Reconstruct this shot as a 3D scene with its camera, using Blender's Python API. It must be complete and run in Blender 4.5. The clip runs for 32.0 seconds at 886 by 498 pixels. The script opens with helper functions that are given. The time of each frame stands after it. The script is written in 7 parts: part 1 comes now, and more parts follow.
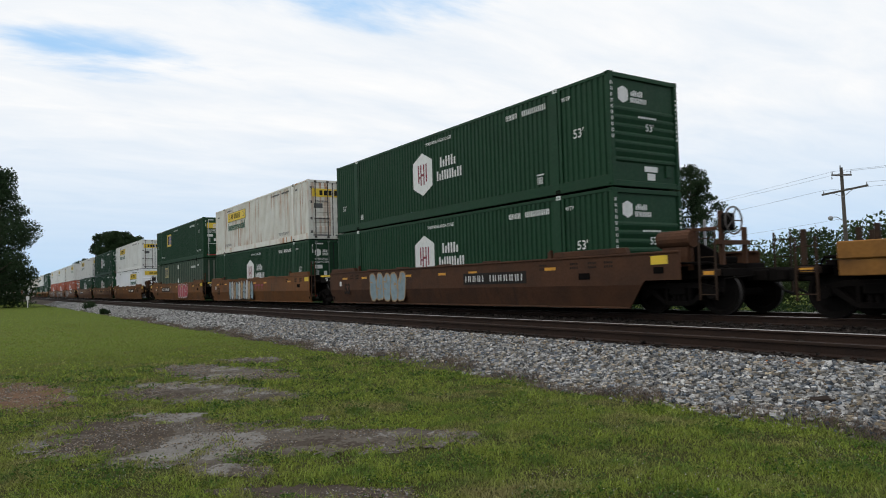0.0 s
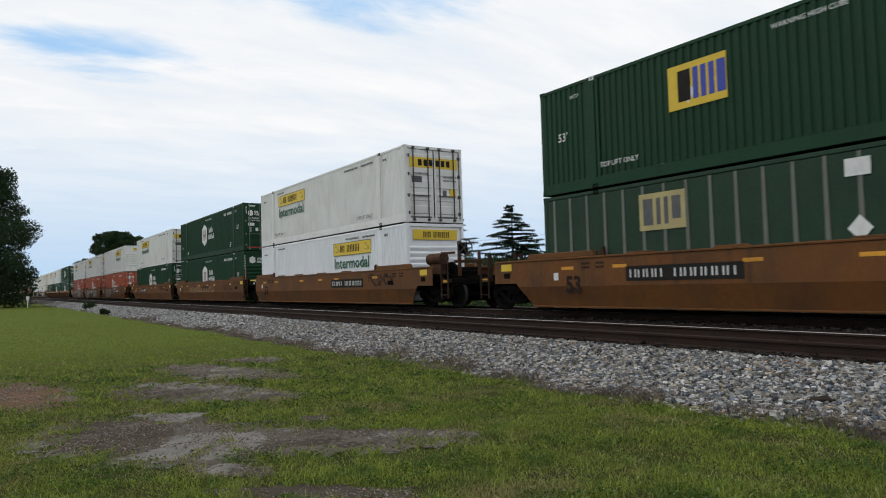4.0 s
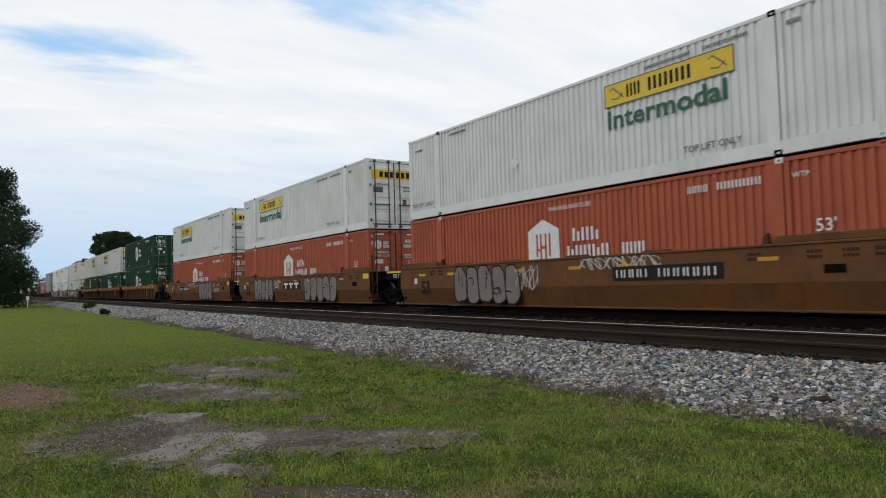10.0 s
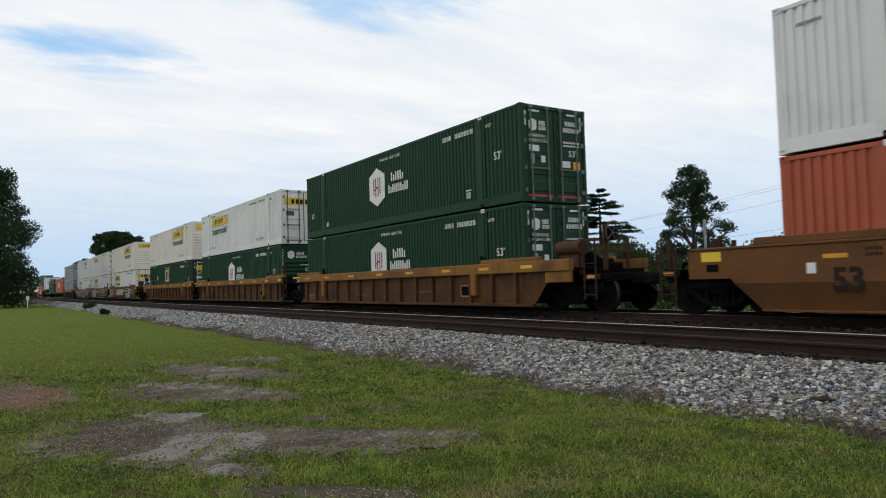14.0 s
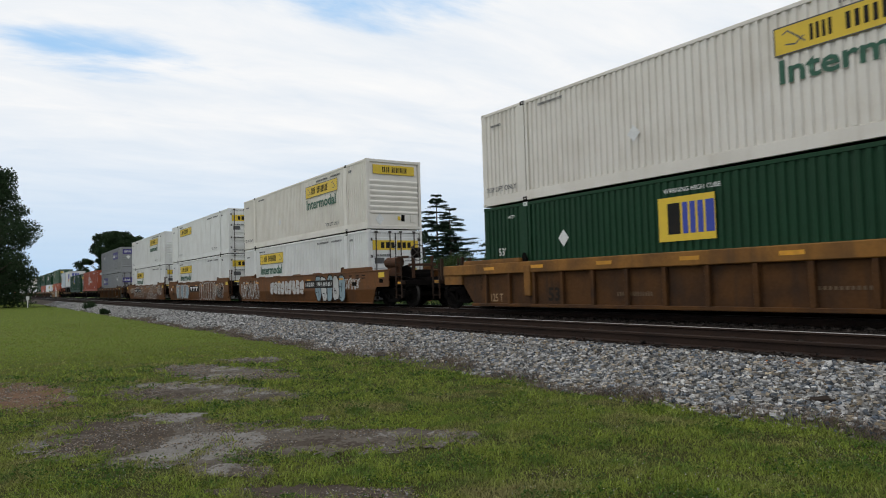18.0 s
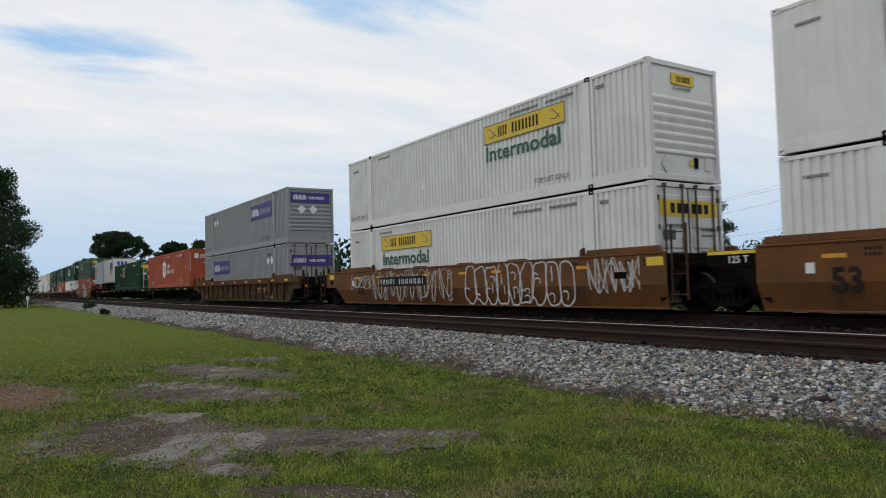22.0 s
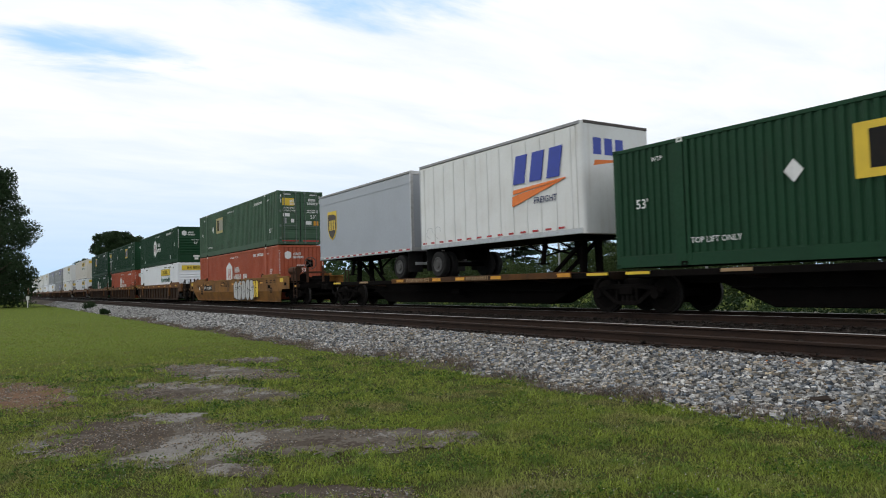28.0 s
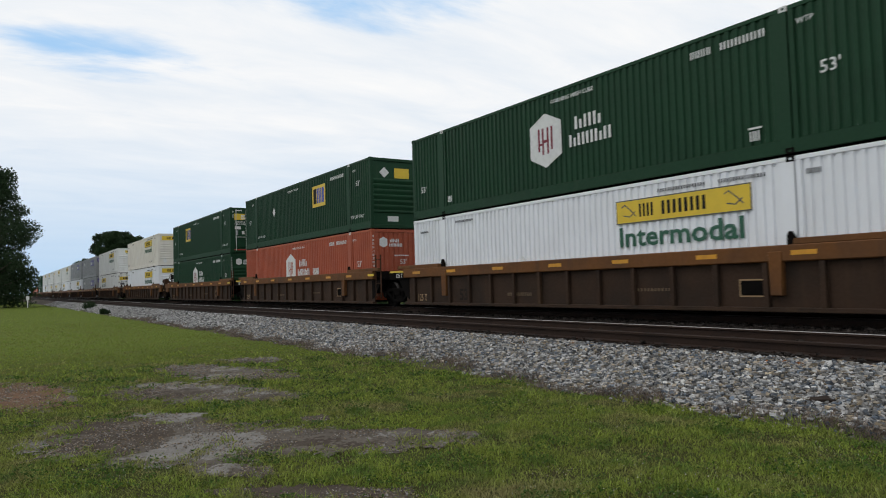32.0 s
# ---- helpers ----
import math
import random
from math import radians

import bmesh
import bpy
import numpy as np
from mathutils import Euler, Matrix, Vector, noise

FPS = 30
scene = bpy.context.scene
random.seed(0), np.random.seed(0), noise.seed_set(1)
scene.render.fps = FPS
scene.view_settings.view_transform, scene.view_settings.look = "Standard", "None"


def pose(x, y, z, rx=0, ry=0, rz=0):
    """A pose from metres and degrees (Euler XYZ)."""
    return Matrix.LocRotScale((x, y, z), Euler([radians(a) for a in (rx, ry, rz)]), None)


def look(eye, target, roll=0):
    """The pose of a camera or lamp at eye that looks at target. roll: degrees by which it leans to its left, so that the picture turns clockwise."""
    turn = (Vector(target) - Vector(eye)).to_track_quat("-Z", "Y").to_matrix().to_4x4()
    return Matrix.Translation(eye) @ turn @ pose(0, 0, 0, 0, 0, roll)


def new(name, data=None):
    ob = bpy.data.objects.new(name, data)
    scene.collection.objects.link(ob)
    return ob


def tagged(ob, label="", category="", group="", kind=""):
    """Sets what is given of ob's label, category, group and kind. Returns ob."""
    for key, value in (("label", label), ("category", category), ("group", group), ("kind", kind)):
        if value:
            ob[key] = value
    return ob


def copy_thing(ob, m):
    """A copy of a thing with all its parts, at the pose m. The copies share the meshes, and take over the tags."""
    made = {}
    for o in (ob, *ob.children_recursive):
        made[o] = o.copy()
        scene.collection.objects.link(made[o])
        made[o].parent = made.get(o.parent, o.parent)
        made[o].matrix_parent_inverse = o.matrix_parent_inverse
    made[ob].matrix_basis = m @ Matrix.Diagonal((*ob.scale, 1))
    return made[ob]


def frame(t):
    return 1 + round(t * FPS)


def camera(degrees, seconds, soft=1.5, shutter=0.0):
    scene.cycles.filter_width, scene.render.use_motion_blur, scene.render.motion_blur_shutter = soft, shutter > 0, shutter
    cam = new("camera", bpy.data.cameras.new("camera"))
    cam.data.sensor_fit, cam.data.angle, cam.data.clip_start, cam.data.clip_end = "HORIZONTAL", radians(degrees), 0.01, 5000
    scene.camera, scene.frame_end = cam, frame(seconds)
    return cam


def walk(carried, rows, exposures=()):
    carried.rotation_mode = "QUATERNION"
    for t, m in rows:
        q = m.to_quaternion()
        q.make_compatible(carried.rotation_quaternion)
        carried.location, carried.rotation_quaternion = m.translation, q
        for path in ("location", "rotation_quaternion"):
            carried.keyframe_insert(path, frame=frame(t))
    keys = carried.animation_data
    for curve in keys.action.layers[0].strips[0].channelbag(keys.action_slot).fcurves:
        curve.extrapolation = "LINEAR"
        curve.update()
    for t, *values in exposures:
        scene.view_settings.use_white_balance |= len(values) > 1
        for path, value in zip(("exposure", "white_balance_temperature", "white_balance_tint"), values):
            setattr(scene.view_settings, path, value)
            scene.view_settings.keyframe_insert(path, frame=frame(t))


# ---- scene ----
# camera: it stands still at the edge of the lawn
cam = camera(64.93, 32.0, soft=1.0, shutter=0.12)
EYE = Vector((0.0, 0.0, 1.503))
YAW, PITCH, ROLL = radians(-56.698), radians(2.774), -1.6435
AIM = EYE + Vector((math.sin(YAW) * math.cos(PITCH), math.cos(YAW) * math.cos(PITCH), math.sin(PITCH)))
STAND = look(EYE, AIM, ROLL)
walk(cam, [(0.0, STAND), (32.0, STAND)], exposures=[(0.0, 0.0), (6.0, -0.05), (19.0, -0.05), (20.5, -0.12), (23.0, -0.18), (25.0, -0.12), (26.5, 0.0), (28.0, 0.12), (29.0, 0.02), (30.0, -0.04), (32.0, -0.05)])

# plan: x along the train's way, y away from the camera, z up from the lawn
RAIL = 0.62            # top of the rails
NEAR_TRACK = 9.49      # middle of the empty track
TRAIN_TRACK = 14.27    # middle of the train's track
CL, CW, CH = 16.154, 2.591, 2.896     # a 53 ft container


def gone(t):
    """Metres that the train has gone at t seconds."""
    return 13.1111 * t + 0.0043075 * t * t


# ---- light ----
def sky():
    w = bpy.data.worlds.new("sky")
    scene.world = w
    w.use_nodes = True
    nt = w.node_tree
    nt.nodes.clear()
    N, Lk = nt.nodes.new, nt.links.new
    out, bg = N("ShaderNodeOutputWorld"), N("ShaderNodeBackground")
    tx = N("ShaderNodeTexSky")
    tx.sky_type, tx.sun_disc = "NISHITA", False
    tx.sun_elevation, tx.sun_rotation = radians(50), radians(150)
    blue = N("ShaderNodeMix")
    blue.data_type = "RGBA"
    blue.inputs[0].default_value = 0.9
    gain = N("ShaderNodeVectorMath")
    gain.operation = "SCALE"
    gain.inputs["Scale"].default_value = 0.115
    Lk(tx.outputs[0], gain.inputs[0])
    Lk(gain.outputs[0], blue.inputs[6])
    blue.inputs[7].default_value = (0.42, 0.68, 1.0, 1)
    # cloud deck: the direction is laid out on a flat sheet overhead
    co = N("ShaderNodeTexCoord")
    sep = N("ShaderNodeSeparateXYZ")
    Lk(co.outputs["Generated"], sep.inputs[0])
    zz = N("ShaderNodeMath")
    zz.operation = "MAXIMUM"
    Lk(sep.outputs[2], zz.inputs[0])
    zz.inputs[1].default_value = 0.0
    za = N("ShaderNodeMath")
    za.operation = "ADD"
    Lk(zz.outputs[0], za.inputs[0])
    za.inputs[1].default_value = 0.12
    dx, dy = N("ShaderNodeMath"), N("ShaderNodeMath")
    for d, k in ((dx, 0), (dy, 1)):
        d.operation = "DIVIDE"
        Lk(sep.outputs[k], d.inputs[0])
        Lk(za.outputs[0], d.inputs[1])
    comb = N("ShaderNodeCombineXYZ")
    Lk(dx.outputs[0], comb.inputs[0])
    Lk(dy.outputs[0], comb.inputs[1])
    big, fine = N("ShaderNodeTexNoise"), N("ShaderNodeTexNoise")
    for n, s, d in ((big, 0.9, 6.0), (fine, 2.6, 10.0)):
        n.inputs["Scale"].default_value, n.inputs["Detail"].default_value = s, d
        n.inputs["Roughness"].default_value, n.inputs["Distortion"].default_value = 0.6, 0.35
    mp = N("ShaderNodeMapping")
    mp.inputs["Location"].default_value = SKY_SHIFT
    mp.inputs["Rotation"].default_value = (0, 0, radians(-12))
    mp.inputs["Scale"].default_value = (1.5, 0.6, 1.0)
    Lk(comb.outputs[0], mp.inputs[0])
    Lk(mp.outputs[0], big.inputs["Vector"])
    Lk(mp.outputs[0], fine.inputs["Vector"])
    addn = N("ShaderNodeMath")
    addn.operation = "MULTIPLY_ADD"
    Lk(fine.outputs[0], addn.inputs[0])
    addn.inputs[1].default_value = 0.6
    Lk(big.outputs[0], addn.inputs[2])
    # clearer stretches of sky: a gap low in the west, and blue overhead
    offs = []
    for centre, size, a, b in SKY_GAPS:
        away, fit, far, hr = N("ShaderNodeVectorMath"), N("ShaderNodeVectorMath"), N("ShaderNodeVectorMath"), N("ShaderNodeMapRange")
        away.operation, fit.operation, far.operation = "SUBTRACT", "DIVIDE", "LENGTH"
        Lk(comb.outputs[0], away.inputs[0])
        away.inputs[1].default_value = centre
        Lk(away.outputs[0], fit.inputs[0])
        fit.inputs[1].default_value = size
        Lk(fit.outputs[0], far.inputs[0])
        Lk(far.outputs["Value"], hr.inputs[0])
        for k, v in enumerate((a, b, -0.04, 0.34)):
            hr.inputs[k + 1].default_value = v
        offs.append(hr.outputs[0])
    hr = N("ShaderNodeMath")
    hr.operation = "MINIMUM"
    Lk(offs[0], hr.inputs[0])
    Lk(offs[1], hr.inputs[1])
    addh = N("ShaderNodeMath")
    Lk(addn.outputs[0], addh.inputs[0])
    Lk(hr.outputs[0], addh.inputs[1])
    cover = N("ShaderNodeMapRange")
    cover.interpolation_type = "SMOOTHSTEP"
    Lk(addh.outputs[0], cover.inputs[0])
    cover.inputs[1].default_value, cover.inputs[2].default_value = 0.66, 0.96
    shade = N("ShaderNodeMapRange")
    Lk(fine.outputs[0], shade.inputs[0])
    shade.inputs[1].default_value, shade.inputs[2].default_value = 0.3, 0.7
    cl = N("ShaderNodeMix")
    cl.data_type = "RGBA"
    Lk(shade.outputs[0], cl.inputs[0])
    cl.inputs[6].default_value = (0.82, 0.88, 0.95, 1)
    cl.inputs[7].default_value = (1.0, 1.0, 1.0, 1)
    mx = N("ShaderNodeMix")
    mx.data_type = "RGBA"
    Lk(cover.outputs[0], mx.inputs[0])
    Lk(blue.outputs[2], mx.inputs[6])
    Lk(cl.outputs[2], mx.inputs[7])
    # pale blue haze over the horizon
    lowm = N("ShaderNodeMapRange")
    Lk(sep.outputs[2], lowm.inputs[0])
    lowm.inputs[1].default_value, lowm.inputs[2].default_value = 0.03, 0.22
    lowm.inputs[3].default_value, lowm.inputs[4].default_value = 0.95, 0.0
    hz = N("ShaderNodeMix")
    hz.data_type = "RGBA"
    Lk(lowm.outputs[0], hz.inputs[0])
    Lk(mx.outputs[2], hz.inputs[6])
    hz.inputs[7].default_value = (0.51, 0.70, 0.92, 1)
    Lk(hz.outputs[2], bg.inputs[0])
    bg.inputs[1].default_value = 1.0
    Lk(bg.outputs[0], out.inputs[0])


SKY_SHIFT = (3.1, 1.7, 0.0)
SKY_GAPS = [((-2.24, 0.26, 0.0), (0.24, 0.75, 1.0), 0.1, 1.3), ((-1.28, 0.72, 0.0), (1.0, 1.0, 1.0), 0.28, 0.74)]
sky()
SUN = new("sun", bpy.data.lights.new("sun", "SUN"))
SUN.data.energy, SUN.data.angle, SUN.data.color = 0.6, radians(18), (1.0, 0.96, 0.9)
SUN.matrix_world = look((-25, -30, 60), (0, 5, 0))


# ---- materials ----
def mat(name, base, rough=0.6, metal=0.0, dark=None, scale=2.0, amount=0.5, streak=0.0, streak_col=(0.1, 0.06, 0.035), bump=0.15,
        bump_scale=40.0, vary=0.06, fine=0.25, spec=0.4, island=False, sat_vary=0.0, streak_at=(0.52, 0.74)):
    """A painted, weathered surface: blotches, fine grain, run-off streaks, relief."""
    m = bpy.data.materials.new(name)
    m.use_nodes = True
    nt = m.node_tree
    N, Lk = nt.nodes.new, nt.links.new
    bs = nt.nodes["Principled BSDF"]
    bs.inputs["Roughness"].default_value, bs.inputs["Metallic"].default_value = rough, metal
    bs.inputs["Specular IOR Level"].default_value = spec
    co, info = N("ShaderNodeTexCoord"), N("ShaderNodeObjectInfo")
    off = N("ShaderNodeVectorMath")
    off.operation = "MULTIPLY_ADD"
    cb = N("ShaderNodeCombineXYZ")
    for k in range(3):
        Lk(info.outputs["Random"], cb.inputs[k])
    Lk(cb.outputs[0], off.inputs[0])
    off.inputs[1].default_value = (37.0, 11.0, 5.0)
    Lk(co.outputs["Object"], off.inputs[2])
    dark = dark or tuple(c * 0.55 for c in base)

    def noise_at(sc, det, vec):
        n = N("ShaderNodeTexNoise")
        n.inputs["Scale"].default_value, n.inputs["Detail"].default_value = sc, det
        Lk(vec, n.inputs["Vector"])
        return n.outputs[0]

    def ramp(src, a, b, lo, hi):
        r = N("ShaderNodeMapRange")
        Lk(src, r.inputs[0])
        for i, v in enumerate((a, b, lo, hi)):
            r.inputs[i + 1].default_value = v
        return r.outputs[0]

    def mixed(fac, a, b):
        x = N("ShaderNodeMix")
        x.data_type = "RGBA"
        for sock, v in ((0, fac), (6, a), (7, b)):
            if isinstance(v, (tuple, list)):
                x.inputs[sock].default_value = (*v[:3], 1)
            elif isinstance(v, (int, float)):
                x.inputs[sock].default_value = v
            else:
                Lk(v, x.inputs[sock])
        return x.outputs[2]

    col = mixed(ramp(noise_at(scale, 6, off.outputs[0]), 0.42, 0.72, 0, amount), base, dark)
    grain = noise_at(scale * 14, 4, off.outputs[0])
    col = mixed(ramp(grain, 0.35, 0.75, 0, fine), col, dark)
    if streak:
        mp = N("ShaderNodeMapping")
        mp.inputs["Scale"].default_value = (5.0, 5.0, 0.35)
        Lk(off.outputs[0], mp.inputs[0])
        s1 = ramp(noise_at(1.0, 5, mp.outputs[0]), *streak_at, 0, 1)
        s2 = ramp(noise_at(0.5, 3, off.outputs[0]), 0.4, 0.65, 0, streak)
        mu = N("ShaderNodeMath")
        mu.operation = "MULTIPLY"
        Lk(s1, mu.inputs[0])
        Lk(s2, mu.inputs[1])
        col = mixed(mu.outputs[0], col, streak_col)
    rnd = info.outputs["Random"]
    if island:
        g = N("ShaderNodeNewGeometry")
        rnd = g.outputs["Random Per Island"]
    hsv = N("ShaderNodeHueSaturation")
    Lk(ramp(rnd, 0, 1, 1 - vary, 1 + vary), hsv.inputs["Value"])
    Lk(col, hsv.inputs["Color"])
    if sat_vary:
        mu, fr = N("ShaderNodeMath"), N("ShaderNodeMath")
        mu.operation, fr.operation = "MULTIPLY", "FRACT"
        mu.inputs[1].default_value = 17.31
        Lk(rnd, mu.inputs[0])
        Lk(mu.outputs[0], fr.inputs[0])
        Lk(ramp(fr.outputs[0], 0, 1, 1 - sat_vary, 1 + sat_vary), hsv.inputs["Saturation"])
    Lk(hsv.outputs[0], bs.inputs["Base Color"])
    Lk(ramp(grain, 0.2, 0.8, max(0.03, rough - 0.12), min(1, rough + 0.15)), bs.inputs["Roughness"])
    if bump:
        b = N("ShaderNodeBump")
        b.inputs["Strength"].default_value, b.inputs["Distance"].default_value = bump, 0.01
        Lk(noise_at(bump_scale, 5, off.outputs[0]), b.inputs["Height"])
        Lk(b.outputs[0], bs.inputs["Normal"])
    return m


WHITE = mat("white_container_paint", (0.72, 0.72, 0.70), 0.5, dark=(0.5, 0.48, 0.44), scale=1.0, amount=0.35, streak=0.35, streak_col=(0.42, 0.36, 0.29), vary=0.04, fine=0.12)
CREAM = mat("cream_white_paint", (0.74, 0.70, 0.63), 0.52, dark=(0.55, 0.50, 0.42), scale=1.0, amount=0.4, streak=0.3, streak_col=(0.45, 0.38, 0.3), vary=0.03, fine=0.12)
WHITE_OLD = mat("rust_streaked_white_paint", (0.70, 0.69, 0.64), 0.6, dark=(0.5, 0.46, 0.38), scale=1.2, amount=0.5, streak=1.0, streak_col=(0.36, 0.15, 0.05), vary=0.03, streak_at=(0.50, 0.62))
WHITE_NEW = mat("clean_white_paint", (0.8, 0.81, 0.83), 0.42, dark=(0.66, 0.66, 0.66), scale=1.0, amount=0.3, streak=0.12, streak_col=(0.5, 0.47, 0.42), vary=0.02, fine=0.08)
GREEN = mat("dark_green_paint", (0.0090, 0.046, 0.019), 0.55, dark=(0.008, 0.033, 0.015), scale=1.0, amount=0.5, streak=0.25, streak_col=(0.05, 0.07, 0.045), vary=0.07, spec=0.2)
GREEN_OLD = mat("faded_olive_green_paint", (0.045, 0.10, 0.055), 0.62, dark=(0.03, 0.055, 0.032), scale=1.4, amount=0.6, streak=0.5, streak_col=(0.10, 0.085, 0.05), vary=0.05)
GREEN_DULL = mat("dull_green_paint", (0.022, 0.052, 0.030), 0.62, dark=(0.016, 0.034, 0.021), scale=1.4, amount=0.6, streak=0.4, streak_col=(0.06, 0.055, 0.035), vary=0.05, spec=0.2)
GREEN_POST = mat("bare_steel_posts", (0.135, 0.15, 0.125), 0.6, dark=(0.12, 0.10, 0.07), scale=3.0, vary=0.1)
RED = mat("orange_red_paint", (0.40, 0.085, 0.034), 0.55, dark=(0.25, 0.055, 0.028), scale=1.1, amount=0.5, streak=0.4, streak_col=(0.19, 0.06, 0.033), vary=0.05)
GREY = mat("silver_grey_paint", (0.275, 0.28, 0.285), 0.5, dark=(0.22, 0.22, 0.22), scale=1.0, amount=0.35, streak=0.3, streak_col=(0.2, 0.19, 0.17), vary=0.03)
GREY_TRAILER = mat("pale_grey_trailer_skin", (0.36, 0.38, 0.415), 0.4, dark=(0.29, 0.30, 0.32), scale=0.8, amount=0.4, streak=0.2, streak_col=(0.3, 0.29, 0.27), vary=0.02, fine=0.1)
TAN = mat("dirty_yellow_brown_car_paint", (0.146, 0.056, 0.0122), 0.65, dark=(0.07, 0.033, 0.015), scale=0.9, amount=0.85, streak=0.75, streak_col=(0.042, 0.024, 0.014), vary=0.05, spec=0.25)
RUST = mat("rust_brown_car_paint", (0.0748, 0.0323, 0.0153), 0.75, dark=(0.036, 0.019, 0.012), scale=1.2, amount=0.85, streak=0.65, streak_col=(0.024, 0.016, 0.012), vary=0.06, spec=0.2)
OCHRE = mat("worn_yellow_car_paint", (0.250, 0.112, 0.0215), 0.65, dark=(0.085, 0.040, 0.014), scale=1.2, amount=0.9, streak=0.85, streak_col=(0.07, 0.038, 0.018), vary=0.05, spec=0.25)
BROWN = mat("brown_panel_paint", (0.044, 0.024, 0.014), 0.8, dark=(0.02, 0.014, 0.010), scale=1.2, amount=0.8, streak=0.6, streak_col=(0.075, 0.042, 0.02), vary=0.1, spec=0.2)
UMBER = mat("orange_brown_panel_tone", (0.098, 0.041, 0.0105), 0.75, dark=(0.034, 0.018, 0.010), scale=1.2, amount=1.0, streak=0.9, streak_col=(0.03, 0.02, 0.014), vary=0.1, spec=0.2)
OLIVE = mat("olive_brown_panel_tone", (0.048, 0.030, 0.0105), 0.75, dark=(0.022, 0.015, 0.009), scale=1.2, amount=0.85, streak=0.6, streak_col=(0.07, 0.04, 0.018), vary=0.1, spec=0.2)
# near-black: dark grime, with the underframe's shade put into the colour
GRIME_SHADE = mat("black_grime_and_shade", (0.0085, 0.0072, 0.0065), 0.98, dark=(0.005, 0.0045, 0.004), scale=3.0, amount=0.7, vary=0.15, spec=0.03)
BAR_GREEN = mat("worn_grey_green_lock_rods", (0.13, 0.16, 0.14), 0.5, dark=(0.05, 0.07, 0.055), scale=4.0, amount=0.6, vary=0.05)
BAR_WHITE = mat("white_lock_rods", (0.55, 0.56, 0.54), 0.5, dark=(0.25, 0.27, 0.25), scale=5.0, amount=0.6, vary=0.05)
BAR_DARK = mat("dark_rusty_lock_rods", (0.075, 0.062, 0.055), 0.6, dark=(0.03, 0.022, 0.018), scale=4.0, amount=0.6, vary=0.05)
# wheel steel, darkened further for the shade under the cars
WHEEL = mat("shade_darkened_wheel_steel", (0.011, 0.0095, 0.0085), 0.98, 0.0, dark=(0.007, 0.006, 0.0055), scale=5.0, vary=0.08, spec=0.03)
TREAD = mat("worn_wheel_tread", (0.05, 0.045, 0.042), 0.6, 0.4, dark=(0.04, 0.035, 0.03), scale=6.0, vary=0.05)
YELLOW = mat("yellow_reflective_panel", (0.72, 0.50, 0.035), 0.45, dark=(0.56, 0.38, 0.035), scale=4.0, amount=0.4, vary=0.04, bump=0.03)
FADED = mat("sun_faded_yellow_panel", (0.46, 0.38, 0.16), 0.6, dark=(0.30, 0.27, 0.14), scale=3.0, amount=0.6, vary=0.04, bump=0.03)
AMBER = mat("amber_reflector_strip", (0.65, 0.30, 0.02), 0.4, dark=(0.4, 0.18, 0.02), scale=6.0, amount=0.6, vary=0.15, bump=0.03)
BLACK = mat("black_sign_paint", (0.016, 0.016, 0.016), 0.75, dark=(0.04, 0.03, 0.022), scale=4.0, amount=0.4, vary=0.05, bump=0.03, spec=0.12)
MARK = mat("white_lettering_paint", (0.72, 0.72, 0.70), 0.55, dark=(0.5, 0.5, 0.48), scale=8.0, amount=0.5, vary=0.05, bump=0.02)
DKGREEN = mat("green_lettering_paint", (0.02, 0.10, 0.055), 0.5, dark=(0.03, 0.09, 0.06), scale=8.0, vary=0.03, bump=0.02)
DARKMARK = mat("charcoal_lettering_paint", (0.07, 0.075, 0.08), 0.6, dark=(0.14, 0.13, 0.12), scale=8.0, vary=0.1, bump=0.02)
MAROON = mat("maroon_logo_paint", (0.20, 0.015, 0.03), 0.5, dark=(0.14, 0.02, 0.03), scale=6.0, vary=0.03, bump=0.02)
PURPLE = mat("violet_blue_panel", (0.045, 0.03, 0.20), 0.45, dark=(0.03, 0.025, 0.13), scale=4.0, amount=0.4, vary=0.03, bump=0.02)
SLATE = mat("dark_blue_lettering", (0.02, 0.03, 0.10), 0.5, dark=(0.02, 0.025, 0.07), scale=5.0, vary=0.02, bump=0.02)
BLUE = mat("royal_blue_lettering", (0.035, 0.06, 0.36), 0.45, dark=(0.03, 0.05, 0.26), scale=5.0, vary=0.02, bump=0.02)
ORANGE = mat("orange_stripe_paint", (0.78, 0.19, 0.025), 0.45, dark=(0.6, 0.15, 0.03), scale=5.0, vary=0.02, bump=0.02)
SHIELD = mat("dark_brown_shield_paint", (0.05, 0.03, 0.02), 0.45, dark=(0.03, 0.02, 0.015), scale=5.0, vary=0.02, bump=0.02)
REDTAPE = mat("red_reflective_tape", (0.45, 0.03, 0.03), 0.4, dark=(0.3, 0.03, 0.03), scale=8.0, vary=0.1, bump=0.02)
RUBBER = mat("black_tyre_rubber", (0.012, 0.012, 0.012), 0.9, dark=(0.03, 0.027, 0.024), scale=5.0, amount=0.4, vary=0.05, spec=0.2)
RIM = mat("dirty_grey_wheel_rim", (0.07, 0.068, 0.066), 0.6, 0.2, dark=(0.06, 0.055, 0.05), scale=8.0, vary=0.05)
ALLOY = mat("dull_alloy_rim", (0.5, 0.5, 0.5), 0.4, 0.8, dark=(0.3, 0.28, 0.26), scale=8.0, vary=0.05)
SPRAY_W = mat("white_spray_paint", (0.50, 0.50, 0.48), 0.6, dark=(0.3, 0.28, 0.25), scale=5.0, amount=0.6, vary=0.06, bump=0.03)
